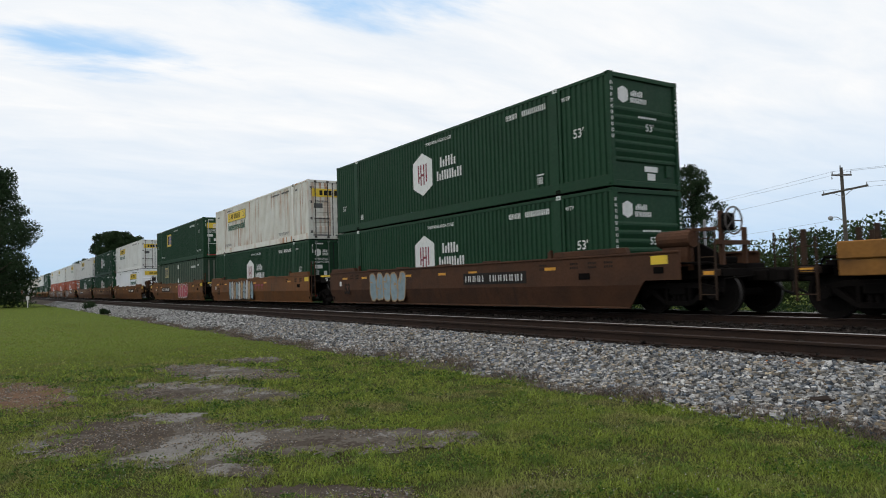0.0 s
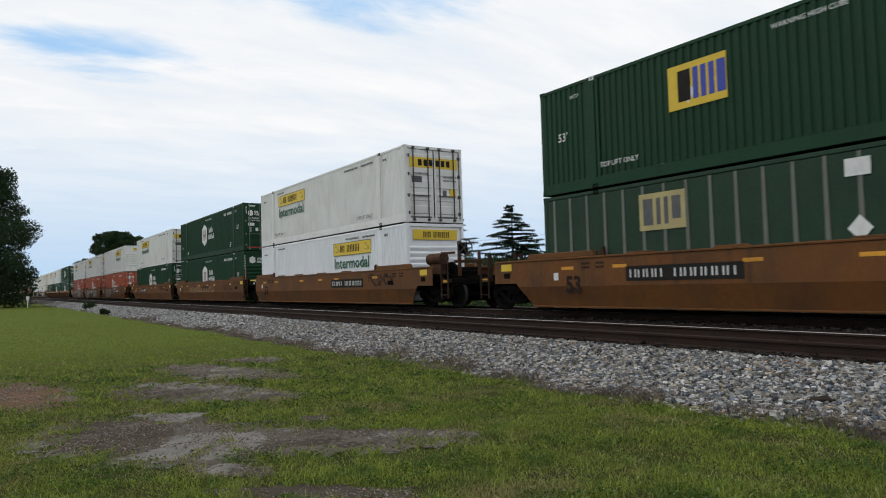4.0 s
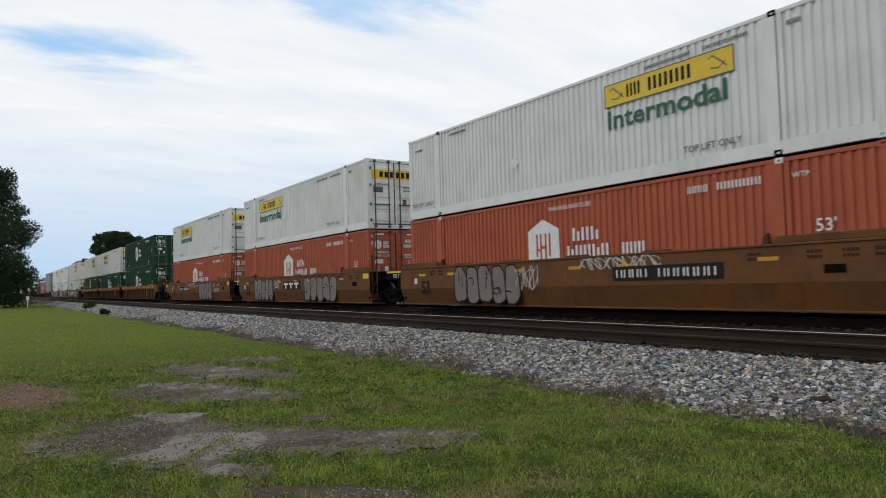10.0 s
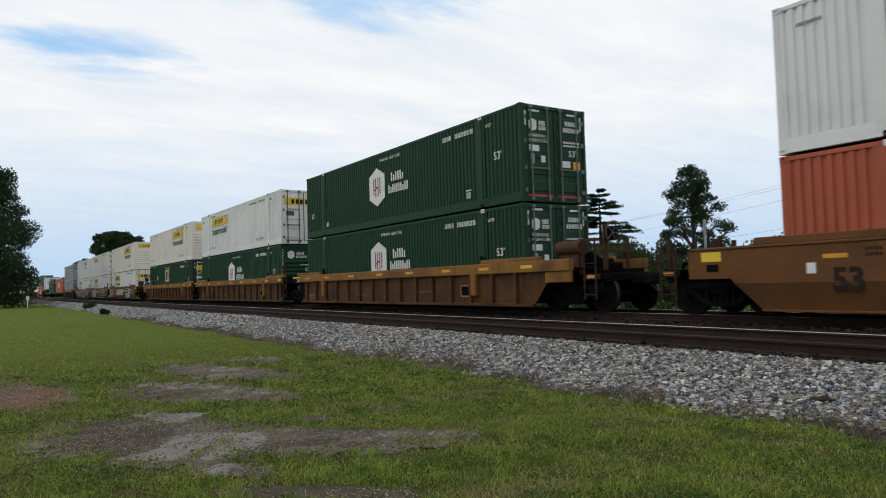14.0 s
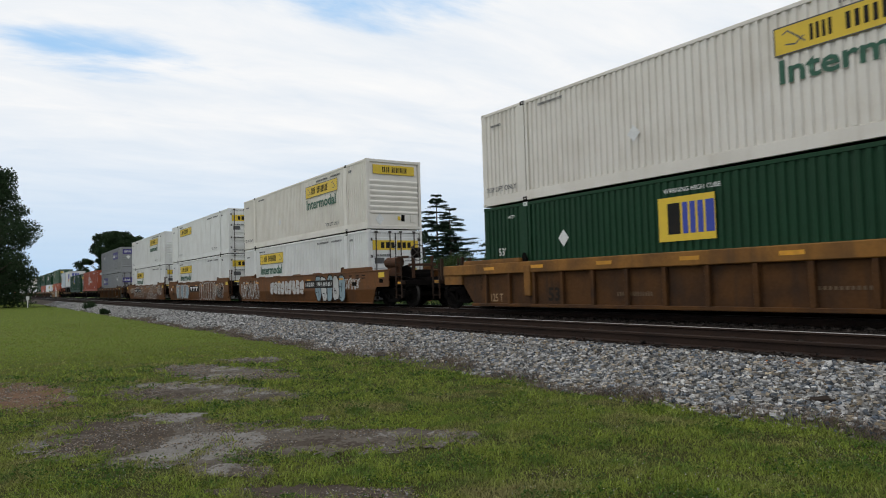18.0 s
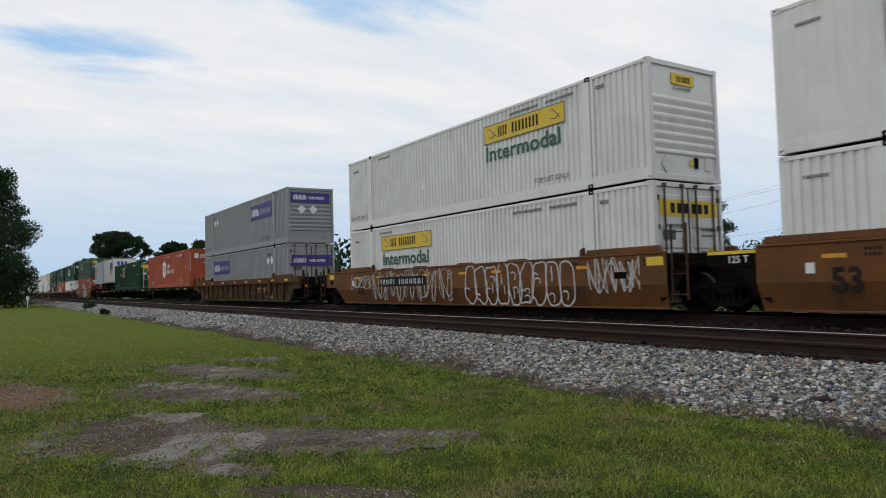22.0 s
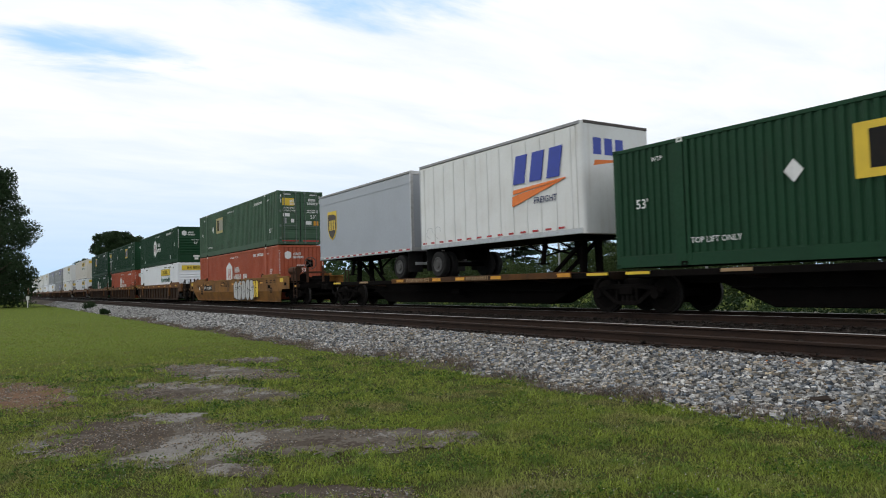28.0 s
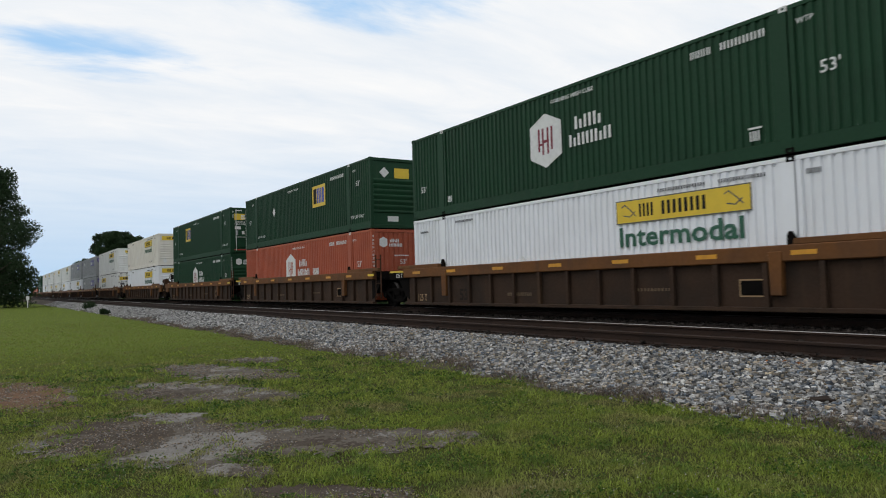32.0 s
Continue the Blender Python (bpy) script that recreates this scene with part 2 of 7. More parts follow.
SPRAY_G = mat("grey_spray_paint", (0.20, 0.165, 0.15), 0.6, dark=(0.13, 0.105, 0.09), scale=5.0, amount=0.6, vary=0.06, bump=0.03)
SPRAY_B = mat("pale_blue_spray_paint", (0.22, 0.30, 0.33), 0.6, dark=(0.12, 0.16, 0.17), scale=5.0, amount=0.6, vary=0.06, bump=0.03)
SPRAY_R = mat("red_spray_paint", (0.35, 0.04, 0.06), 0.6, dark=(0.2, 0.03, 0.04), scale=5.0, amount=0.5, vary=0.06, bump=0.03)
SPRAY_T = mat("tan_spray_paint", (0.34, 0.22, 0.11), 0.6, dark=(0.2, 0.13, 0.07), scale=5.0, amount=0.5, vary=0.06, bump=0.03)
SPRAY_D = mat("worn_dull_stencil_paint", (0.13, 0.085, 0.045), 0.7, dark=(0.07, 0.045, 0.025), scale=5.0, amount=0.7, vary=0.06, bump=0.03)
SPRAY_K = mat("black_spray_paint", (0.018, 0.014, 0.012), 0.8, dark=(0.04, 0.03, 0.022), scale=5.0, amount=0.5, vary=0.06, bump=0.03, spec=0.1)
RAILRUST = mat("rusty_rail_steel", (0.032, 0.018, 0.012), 0.8, dark=(0.016, 0.010, 0.008), scale=3.0, amount=0.7, vary=0.05, spec=0.2)
RAILTOP = mat("polished_rail_head", (0.34, 0.33, 0.33), 0.42, 1.0, dark=(0.25, 0.2, 0.17), scale=3.0, amount=0.6, vary=0.02)
TIE = mat("creosoted_tie_timber", (0.022, 0.016, 0.013), 0.95, dark=(0.045, 0.033, 0.025), scale=3.0, amount=0.6, vary=0.25, bump=0.5, spec=0.15)


# ---- building helpers ----
class Shape:
    """Vertices and faces collected for one part."""

    def __init__(self):
        self.v, self.f = [], []

    def add(self, verts, faces):
        n = len(self.v)
        self.v += [tuple(q) for q in verts]
        self.f += [tuple(i + n for i in f) for f in faces]
        return self

    def box(self, x0, x1, y0, y1, z0, z1):
        vs = [(x, y, z) for z in (z0, z1) for y in (y0, y1) for x in (x0, x1)]
        return self.add(vs, [(0, 2, 3, 1), (4, 5, 7, 6), (0, 1, 5, 4), (2, 6, 7, 3), (0, 4, 6, 2), (1, 3, 7, 5)])

    def prism(self, poly, a, b, axis="y"):
        """A polygon of (u, w) pushed from a to b: along y it is (x, z), along x (y, z), along z (x, y)."""
        put = {"y": lambda u, w, d: (u, d, w), "x": lambda u, w, d: (d, u, w), "z": lambda u, w, d: (u, w, d)}[axis]
        n = len(poly)
        vs = [put(u, w, a) for u, w in poly] + [put(u, w, b) for u, w in poly]
        fs = [tuple(range(n)), tuple(range(2 * n - 1, n - 1, -1))]
        fs += [(i, n + i, n + (i + 1) % n, (i + 1) % n) for i in range(n)]
        return self.add(vs, fs)

    def bar(self, p, q, w, d=None):
        """A square bar from p to q."""
        p, q = Vector(p), Vector(q)
        d = d or w
        along = (q - p).normalized()
        side = along.cross(Vector((0, 0, 1)) if abs(along.z) < 0.95 else Vector((1, 0, 0))).normalized()
        up = side.cross(along)
        vs = [c + side * sx * w / 2 + up * sy * d / 2 for c in (p, q) for sx, sy in ((-1, -1), (1, -1), (1, 1), (-1, 1))]
        return self.add(vs, [(0, 1, 2, 3), (7, 6, 5, 4), (0, 4, 5, 1), (1, 5, 6, 2), (2, 6, 7, 3), (3, 7, 4, 0)])

    def rod(self, p, q, r, n=8, r2=None):
        p, q = Vector(p), Vector(q)
        r2 = r if r2 is None else r2
        along = (q - p).normalized()
        side = along.cross(Vector((0, 0, 1)) if abs(along.z) < 0.95 else Vector((1, 0, 0))).normalized()
        up = side.cross(along)
        ring = [side * math.cos(2 * math.pi * i / n) + up * math.sin(2 * math.pi * i / n) for i in range(n)]
        vs = [p + k * r for k in ring] + [q + k * r2 for k in ring]
        fs = [tuple(range(n)), tuple(range(2 * n - 1, n - 1, -1))] + [(i, n + i, n + (i + 1) % n, (i + 1) % n) for i in range(n)]
        return self.add(vs, fs)

    def lathe(self, prof, n=20, c=(0, 0, 0)):
        """A profile of (radius, y) turned round the y axis through c."""
        vs = [(c[0] + r * math.cos(2 * math.pi * i / n), c[1] + y, c[2] + r * math.sin(2 * math.pi * i / n)) for r, y in prof for i in range(n)]
        fs = [(k * n + i, k * n + (i + 1) % n, (k + 1) * n + (i + 1) % n, (k + 1) * n + i) for k in range(len(prof) - 1) for i in range(n)]
        fs += [tuple(range(n)), tuple(range(len(vs) - 1, len(vs) - n - 1, -1))]
        return self.add(vs, fs)

    def ribbon(self, pts, w, y):
        """A flat stroke along points (x, z), standing at depth y."""
        P = [Vector((x, 0, z)) for x, z in pts]
        vs, fs = [], []
        for i, c in enumerate(P):
            d = (P[min(i + 1, len(P) - 1)] - P[max(i - 1, 0)])
            d = d.normalized() if d.length else Vector((1, 0, 0))
            s = Vector((-d.z, 0, d.x)) * w / 2
            vs += [(c.x + s.x, y, c.z + s.z), (c.x - s.x, y, c.z - s.z)]
            if i:
                fs.append((2 * i - 2, 2 * i - 1, 2 * i + 1, 2 * i))
        return self.add(vs, fs)

    def mesh(self, name, material, bevel=0.0, smooth=False):
        me = bpy.data.meshes.new(name)
        me.from_pydata(self.v, [], self.f)
        bm = bmesh.new()
        bm.from_mesh(me)
        bmesh.ops.recalc_face_normals(bm, faces=bm.faces)
        if bevel:
            bmesh.ops.bevel(bm, geom=[e for e in bm.edges if len(e.link_faces) == 2 and e.calc_face_angle(0) > 0.6], offset=bevel, segments=1, affect="EDGES", clamp_overlap=True)
        bm.to_mesh(me)
        bm.free()
        me.materials.append(material)
        if smooth:
            me.polygons.foreach_set("use_smooth", [True] * len(me.polygons))
        return me


def part(name, shape, material, parent, label="", at=None, bevel=0.0, smooth=False):
    """Links a Shape, or a mesh already made, as one mesh object under a thing or a part."""
    me = shape.mesh(name, material, bevel, smooth) if isinstance(shape, Shape) else shape
    ob = new(name, me)
    ob.parent = parent
    if at:
        ob.location = at
    return tagged(ob, label)


def word_part(name, shape, material, parent, label="", cx=None):
    """The thin bars of one word as one part; with cx also turned round to the far side."""
    me = shape.mesh(name, material)
    part(name, me, material, parent, label)["kind"] = "stuff"
    if cx is not None:
        far = me.copy()
        far.transform(Matrix.Translation((2 * cx, 0, 0)) @ Matrix.Rotation(math.pi, 4, "Z"))
        part(name, far, material, parent, label)["kind"] = "stuff"


def thing(name, label, category, group="", kind=""):
    return tagged(new(name), label, category, group, kind)


LETTERS = {}


def lettering(words, height, material, bold=0.012, stretch=1.0):
    """A flat mesh of the words, upright in the xz plane, read from -y, from its lower left corner."""
    key = (words, height, material.name)
    if key not in LETTERS:
        cu = bpy.data.curves.new("words", "FONT")
        cu.body, cu.size, cu.resolution_u = words, height * 1.37, 2
        cu.offset = bold * height
        ob = bpy.data.objects.new("words", cu)
        scene.collection.objects.link(ob)
        bpy.context.view_layer.update()
        me = bpy.data.meshes.new_from_object(ob.evaluated_get(bpy.context.evaluated_depsgraph_get()))
        bpy.data.objects.remove(ob)
        bpy.data.curves.remove(cu)
        me.transform(Matrix.Rotation(radians(90), 4, "X") @ Matrix.Diagonal((stretch, 1, 1, 1)))
        me.materials.clear()
        me.materials.append(material)
        LETTERS[key] = me
    return LETTERS[key]


def word_bars(s, x0, x1, z0, z1, y, n, t=0.003, gap=0.4, rough_tops=False, stroke=0.34):
    """A run of n plain upright bars standing in for a word."""
    step = (x1 - x0) / n
    rnd = random.Random(n * 7 + int(x0 * 10))
    for i in range(n):
        a, w = x0 + i * step, step * (1 - gap * 0.6)
        top = z1 - (rnd.choice((0, 0, 0.3)) * (z1 - z0) if rough_tops else 0)
        s.box(a, a + w * stroke, y - t, y + t, z0, z1).box(a + w * (1 - stroke), a + w, y - t, y + t, z0, top)
    return s


# ---- containers: origin under the middle, front wall at +x, doors at -x ----
HL, HW = CL / 2, CW / 2
POST = 6.096           # lifting posts of a 40 ft frame


def corrugated(x0, x1, z0, z1, y, pitch=0.28, deep=0.05):
    """A trapezoid-ribbed steel sheet that faces -y, with its back 3 mm behind."""
    n = max(1, round((x1 - x0) / pitch))
    st = (x1 - x0) / n
    xs, ys = [], []
    for i in range(n):
        for u, d in ((0.0, 0), (0.42, 0), (0.54, 1), (0.88, 1)):
            xs.append(x0 + (i + u) * st)
            ys.append(y + d * deep)
    xs.append(x1)
    ys.append(y)
    s = Shape()
    m = len(xs)
    s.add([(a, b, z0) for a, b in zip(xs, ys)] + [(a, b, z1) for a, b in zip(xs, ys)], [(i, i + 1, m + i + 1, m + i) for i in range(m - 1)])
    return s


def flip(ob, to_far):
    """Turns a part of the near side round to the far side."""
    if to_far:
        ob.rotation_euler = (0, 0, math.pi)
        ob.location = (-ob.location[0], -ob.location[1], ob.location[2])
    return ob


def side_parts(box, paint, far, pitch, rail_mat, old, deep):
    y = -HW
    low = 0.17 if old else 0.30
    if old:
        s = Shape().box(-HL + 0.1, HL - 0.1, y + 0.02, y + 0.03, low, CH - 0.11)
        flip(part("side_wall", s, paint, box), far)
        for i in range(26):
            x = -HL + 0.42 + i * (CL - 0.84) / 25
            flip(part("side_post", Shape().prism([(-0.055, 0), (0.055, 0), (0.035, CH - 0.28), (-0.035, CH - 0.28)], y + 0.0, y + 0.02), GREEN_POST, box, "pale weathered side post", (x, 0, low)), far)
    else:
        cuts = [(-HL + 0.12, -POST - 0.09), (-POST + 0.09, POST - 0.09), (POST + 0.09, HL - 0.12)]
        for a, b in cuts:
            flip(part("side_panel", corrugated(a, b, low, CH - 0.10, y + 0.012, pitch, deep), paint, box), far)
    flip(part("bottom_rail", Shape().box(-HL + 0.1, HL - 0.1, y + 0.004, y + 0.10, 0.015, low - 0.02).box(-HL + 0.1, HL - 0.1, y + 0.016, y + 0.10, low - 0.02, low), rail_mat, box, bevel=0.006), far)
    flip(part("top_rail", Shape().box(-HL + 0.1, HL - 0.1, y + 0.004, y + 0.08, CH - 0.10, CH - 0.01), rail_mat, box, bevel=0.01), far)
    for x in (-HL + 0.07, HL - 0.07):
        flip(part("corner_post", Shape().prism([(-0.07, 0), (0.07, 0), (0.07, 0.15), (-0.07, 0.1)], 0.10, CH - 0.10, "z"), rail_mat, box, "", (x, y, 0), bevel=0.012), far)
    for x in (-POST, POST):
        if not old:
            slot = [(-0.2, 0.0), (0.06, 0.0), (0.06, 0.065), (0.14, 0.065), (0.14, 0.0), (0.2, 0.0), (0.2, 0.07), (-0.2, 0.07)]
            flip(part("lifting_post", Shape().prism(slot, 0.08, CH - 0.1, "z"), rail_mat, box, "", (x, y, 0)), far)
    for x in (-HL + 0.085, -POST, POST, HL - 0.085):
        for z in (0, CH - 0.115):
            m = rail_mat if abs(x) > HL - 1 else MARK if z and paint in (GREEN, RED, GREEN_OLD) else GRIME_SHADE
            flip(part("corner_casting", casting(m), m, box, "pierced steel corner casting", (x, y, z)), far)


def casting_mesh():
    s = Shape()
    y0, y1 = -0.006, 0.15
    for a, b, c, d in ((-0.085, 0.085, 0, 0.035), (-0.085, 0.085, 0.08, 0.115), (-0.085, -0.03, 0.035, 0.08), (0.03, 0.085, 0.035, 0.08)):
        s.box(a, b, y0, 0.03, c, d)
    s.box(-0.085, 0.085, 0.03, y1, 0.0, 0.115)
    return s


CASTS = {}


def casting(material):
    """The pierced corner block in one paint."""
    if material.name not in CASTS:
        CASTS[material.name] = casting_mesh().mesh("corner_casting", material, 0.004)
    return CASTS[material.name]


def end_frame(box, paint, x, way):
    a, b = (x - 0.10, x) if way > 0 else (x, x + 0.10)
    part("end_sill", Shape().box(a, b, -HW + 0.15, HW - 0.15, 0.0, 0.15), paint, box, bevel=0.01)
    part("end_header", Shape().box(a, b, -HW + 0.15, HW - 0.15, CH - 0.13, CH - 0.01), paint, box, bevel=0.01)


def front_wall(box, paint, upright=False):
    """Closed end: pressed ribs between the corner posts."""
    x = HL - 0.03
    end_frame(box, paint, HL - 0.004, 1)
    s = Shape()
    if upright:
        s.box(x - 0.03, x - 0.02, -HW + 0.15, HW - 0.15, 0.15, CH - 0.13)
        part("front_wall", s, paint, box)
        for i in range(6):
            yy = -HW + 0.38 + i * (CW - 0.76) / 5
            part("front_post", Shape().box(x - 0.02, x + 0.015, yy - 0.045, yy + 0.045, 0.15, CH - 0.13), GREEN_POST, box, bevel=0.006)
        return
    if paint is RED:
        a, b, n = -HW + 0.15, HW - 0.15, 10
        pts = []
        for i in range(n):
            pts += [(a + (i + u) * (b - a) / n, x + 0.012 - 0.042 * d) for u, d in ((0.0, 0), (0.45, 0), (0.57, 1), (0.88, 1))]
        pts.append((b, x + 0.012))
        m = len(pts)
        s.add([(d, y, 0.15) for y, d in pts] + [(d, y, CH - 0.13) for y, d in pts], [(i, i + 1, m + i + 1, m + i) for i in range(m - 1)])
        part("front_wall", s, paint, box)
        return
    prof = [(x - 0.03, 0.15), (x - 0.03, 0.62)]
    for i in range(7):
        z = 0.66 + i * 0.215
        prof += [(x + 0.012, z), (x + 0.012, z + 0.045), (x - 0.03, z + 0.10)]
    prof += [(x - 0.03, CH - 0.13)]
    n = len(prof)
    s.add([(u, -HW + 0.15, w) for u, w in prof] + [(u, HW - 0.15, w) for u, w in prof], [(i, i + 1, n + i + 1, n + i) for i in range(n - 1)])
    part("front_wall", s, paint, box)
    part("document_box", Shape().box(x - 0.03, x + 0.015, HW - 0.55, HW - 0.36, 0.3, 0.62), paint if paint is not RED else GREY, box, "small document holder", bevel=0.01)


def doors(box, paint, bars_mat):
    x = -HL + 0.02
    end_frame(box, paint, -HL + 0.004, -1)
    pale = paint in (WHITE, WHITE_OLD, WHITE_NEW, CREAM, GREY)
    for k, (a, b) in enumerate(((-HW + 0.15, -0.02), (0.02, HW - 0.15))):
        s = Shape().box(x + 0.01, x + 0.05, a, b, 0.15, CH - 0.13)
        for i in range(5):
            z = 0.30 + i * 0.49
            s.prism([(x + 0.01, z), (x - 0.014, z + 0.04), (x - 0.014, z + 0.30), (x + 0.01, z + 0.34)], a + 0.10, b - 0.10)
        d = part("door", s, paint, box, bevel=0.004)
        for z in (0.35, 1.0, 1.8, 2.5):
            yy = a if k == 0 else b
            part("hinge", Shape().box(x - 0.02, x + 0.02, yy - 0.06, yy + 0.06, z - 0.06, z + 0.06), paint if bars_mat is BAR_WHITE else bars_mat, d)
        for yy in (a + 0.26, b - 0.22):
            part("lock_bar", Shape().rod((x - 0.045, yy, 0.05), (x - 0.045, yy, CH - 0.05), 0.024, 8), bars_mat, d)
            for z in (0.09, CH - 0.09):
                part("bar_keeper", Shape().box(x - 0.075, x + 0.0, yy - 0.055, yy + 0.055, z - 0.04, z + 0.04), paint if bars_mat is BAR_WHITE else bars_mat, d)
        part("door_handle", Shape().box(x - 0.07, x - 0.045, a + 0.2, b - 0.15, 0.98, 1.02), bars_mat, d)
        part("sill_strip", Shape().box(x - 0.006, x + 0.008, a + 0.1, b - 0.1, 0.16, 0.22), REDTAPE if not pale else DARKMARK, d, "reflective strip at the door's foot")
    part("door_gasket", Shape().box(x - 0.002, x + 0.02, -0.018, 0.018, 0.15, CH - 0.13), RUBBER, box, "black rubber seal between the doors")
    for a in (-HW + 0.13, HW - 0.15):
        part("door_gasket", Shape().box(x - 0.001, x + 0.02, a, a + 0.018, 0.15, CH - 0.13), RUBBER, box, "black rubber seal")
    part("door_gasket", Shape().box(x - 0.001, x + 0.02, -HW + 0.15, HW - 0.15, CH - 0.14, CH - 0.12), RUBBER, box, "black rubber seal")
    f = x - 0.02

    def row(y0, y1, z0, z1, n):
        s = Shape()
        for i in range(n):
            c = y0 + (y1 - y0) * i / n
            s.box(f - 0.003, f, c, c + 0.3 * (y1 - y0) / n, z0, z1).box(f - 0.003, f, c + 0.42 * (y1 - y0) / n, c + 0.72 * (y1 - y0) / n, z0, z1)
        return s
    m = DARKMARK if pale else MARK
    if not pale:
        for y0, y1, z0, z1, n in ((-0.9, -0.42, 2.36, 2.5, 4), (-1.0, -0.34, 2.16, 2.3, 6), (-1.0, -0.34, 1.82, 1.88, 9), (-1.0, -0.34, 1.72, 1.78, 9), (0.36, 0.62, 2.28, 2.42, 3), (0.32, 0.62, 2.14, 2.26, 4)):
            part("door_lettering", row(y0, y1, z0, z1, n), m, box, "row of small stencilled bars")["kind"] = "stuff"
        for words, h, yy, z in (("WARNING", 0.10, 1.0, 1.92), ("HIGH CUBE", 0.10, 1.0, 1.78), ("53'", 0.20, -0.55, 1.42)):
            part("stencil", lettering(words, h, MARK), MARK, box, "white stencil", (f - 0.004, yy, z)).rotation_euler = (0, 0, -math.pi / 2)
        part("warning_label", Shape().box(f - 0.004, f, 0.62, 1.0, 1.5, 1.68), MARK, box, "white notice")
        part("warning_label", Shape().box(f - 0.004, f, 0.80, 0.95, 1.12, 1.42), GREY, box, "grey label")
        part("warning_label", Shape().box(f - 0.004, f, 0.38, 0.55, 1.18, 1.38), MARK, box, "white label")
        part("warning_label", Shape().box(f - 0.004, f, -0.62, -0.30, 1.08, 1.28), MARK, box, "white label")
        part("warning_label", Shape().box(f - 0.004, f, -1.02, -0.74, 1.04, 1.28), AMBER, box, "orange warning label")
        for y0 in (0.55, -0.95):
            part("tape_strip", Shape().box(x - 0.004, x + 0.009, y0, y0 + 0.4, 2.68, 2.74), MARK, box, "white reflective strip")
        for y0 in (1.08, -1.12):
            part("tape_strip", Shape().box(x - 0.004, x + 0.009, y0, y0 + 0.04, 2.25, 2.68), MARK, box, "white reflective strip")
    else:
        part("scuff", Shape().box(f - 0.003, f, 0.55, 1.0, 1.50, 1.74), DARKMARK, box, "dark scuffed panel on the door")
        part("warning_label", Shape().box(f - 0.004, f, -0.98, -0.70, 0.98, 1.30), YELLOW, box, "yellow label")
        part("warning_label", Shape().box(f - 0.004, f, -0.55, -0.38, 1.02, 1.24), DARKMARK, box, "dark label")
        for y0, y1, z0, z1, n in ((0.3, 0.95, 1.82, 1.88, 8), (-1.0, -0.4, 1.72, 1.78, 8), (-1.0, -0.4, 1.58, 1.64, 8)):
            part("door_lettering", row(y0, y1, z0, z1, n), m, box, "row of small dark bars")["kind"] = "stuff"


def roof_and_floor(box, paint):
    s = Shape()
    n = 60
    xs = [-HL + 0.1 + (CL - 0.2) * i / n for i in range(n + 1)]
    zs = [CH - 0.02 - (0.018 if i % 2 else 0) for i in range(n + 1)]
    s.add([(a, -HW + 0.05, z) for a, z in zip(xs, zs)] + [(a, HW - 0.05, z) for a, z in zip(xs, zs)], [(i, i + 1, n + 2 + i, n + 1 + i) for i in range(n)])
    part("roof", s, paint, box)
    part("floor", Shape().box(-HL + 0.1, HL - 0.1, -HW + 0.1, HW - 0.1, 0.06, 0.12), GRIME_SHADE, box, "dark floor with cross beams")


def on_sides(box, name, shape, material, label="", cx=0.0):
    """A flat mark on the near side and the same on the far side, turned round about the upright line at cx."""
    me = shape.mesh(name, material)
    near = part(name, me, material, box, label)
    me2 = me.copy()
    me2.transform(Matrix.Translation((2 * cx, 0, 0)) @ Matrix.Rotation(math.pi, 4, "Z"))
    far = part(name, me2, material, box, label)
    if name == "stencil_marking":
        near["kind"] = far["kind"] = "stuff"


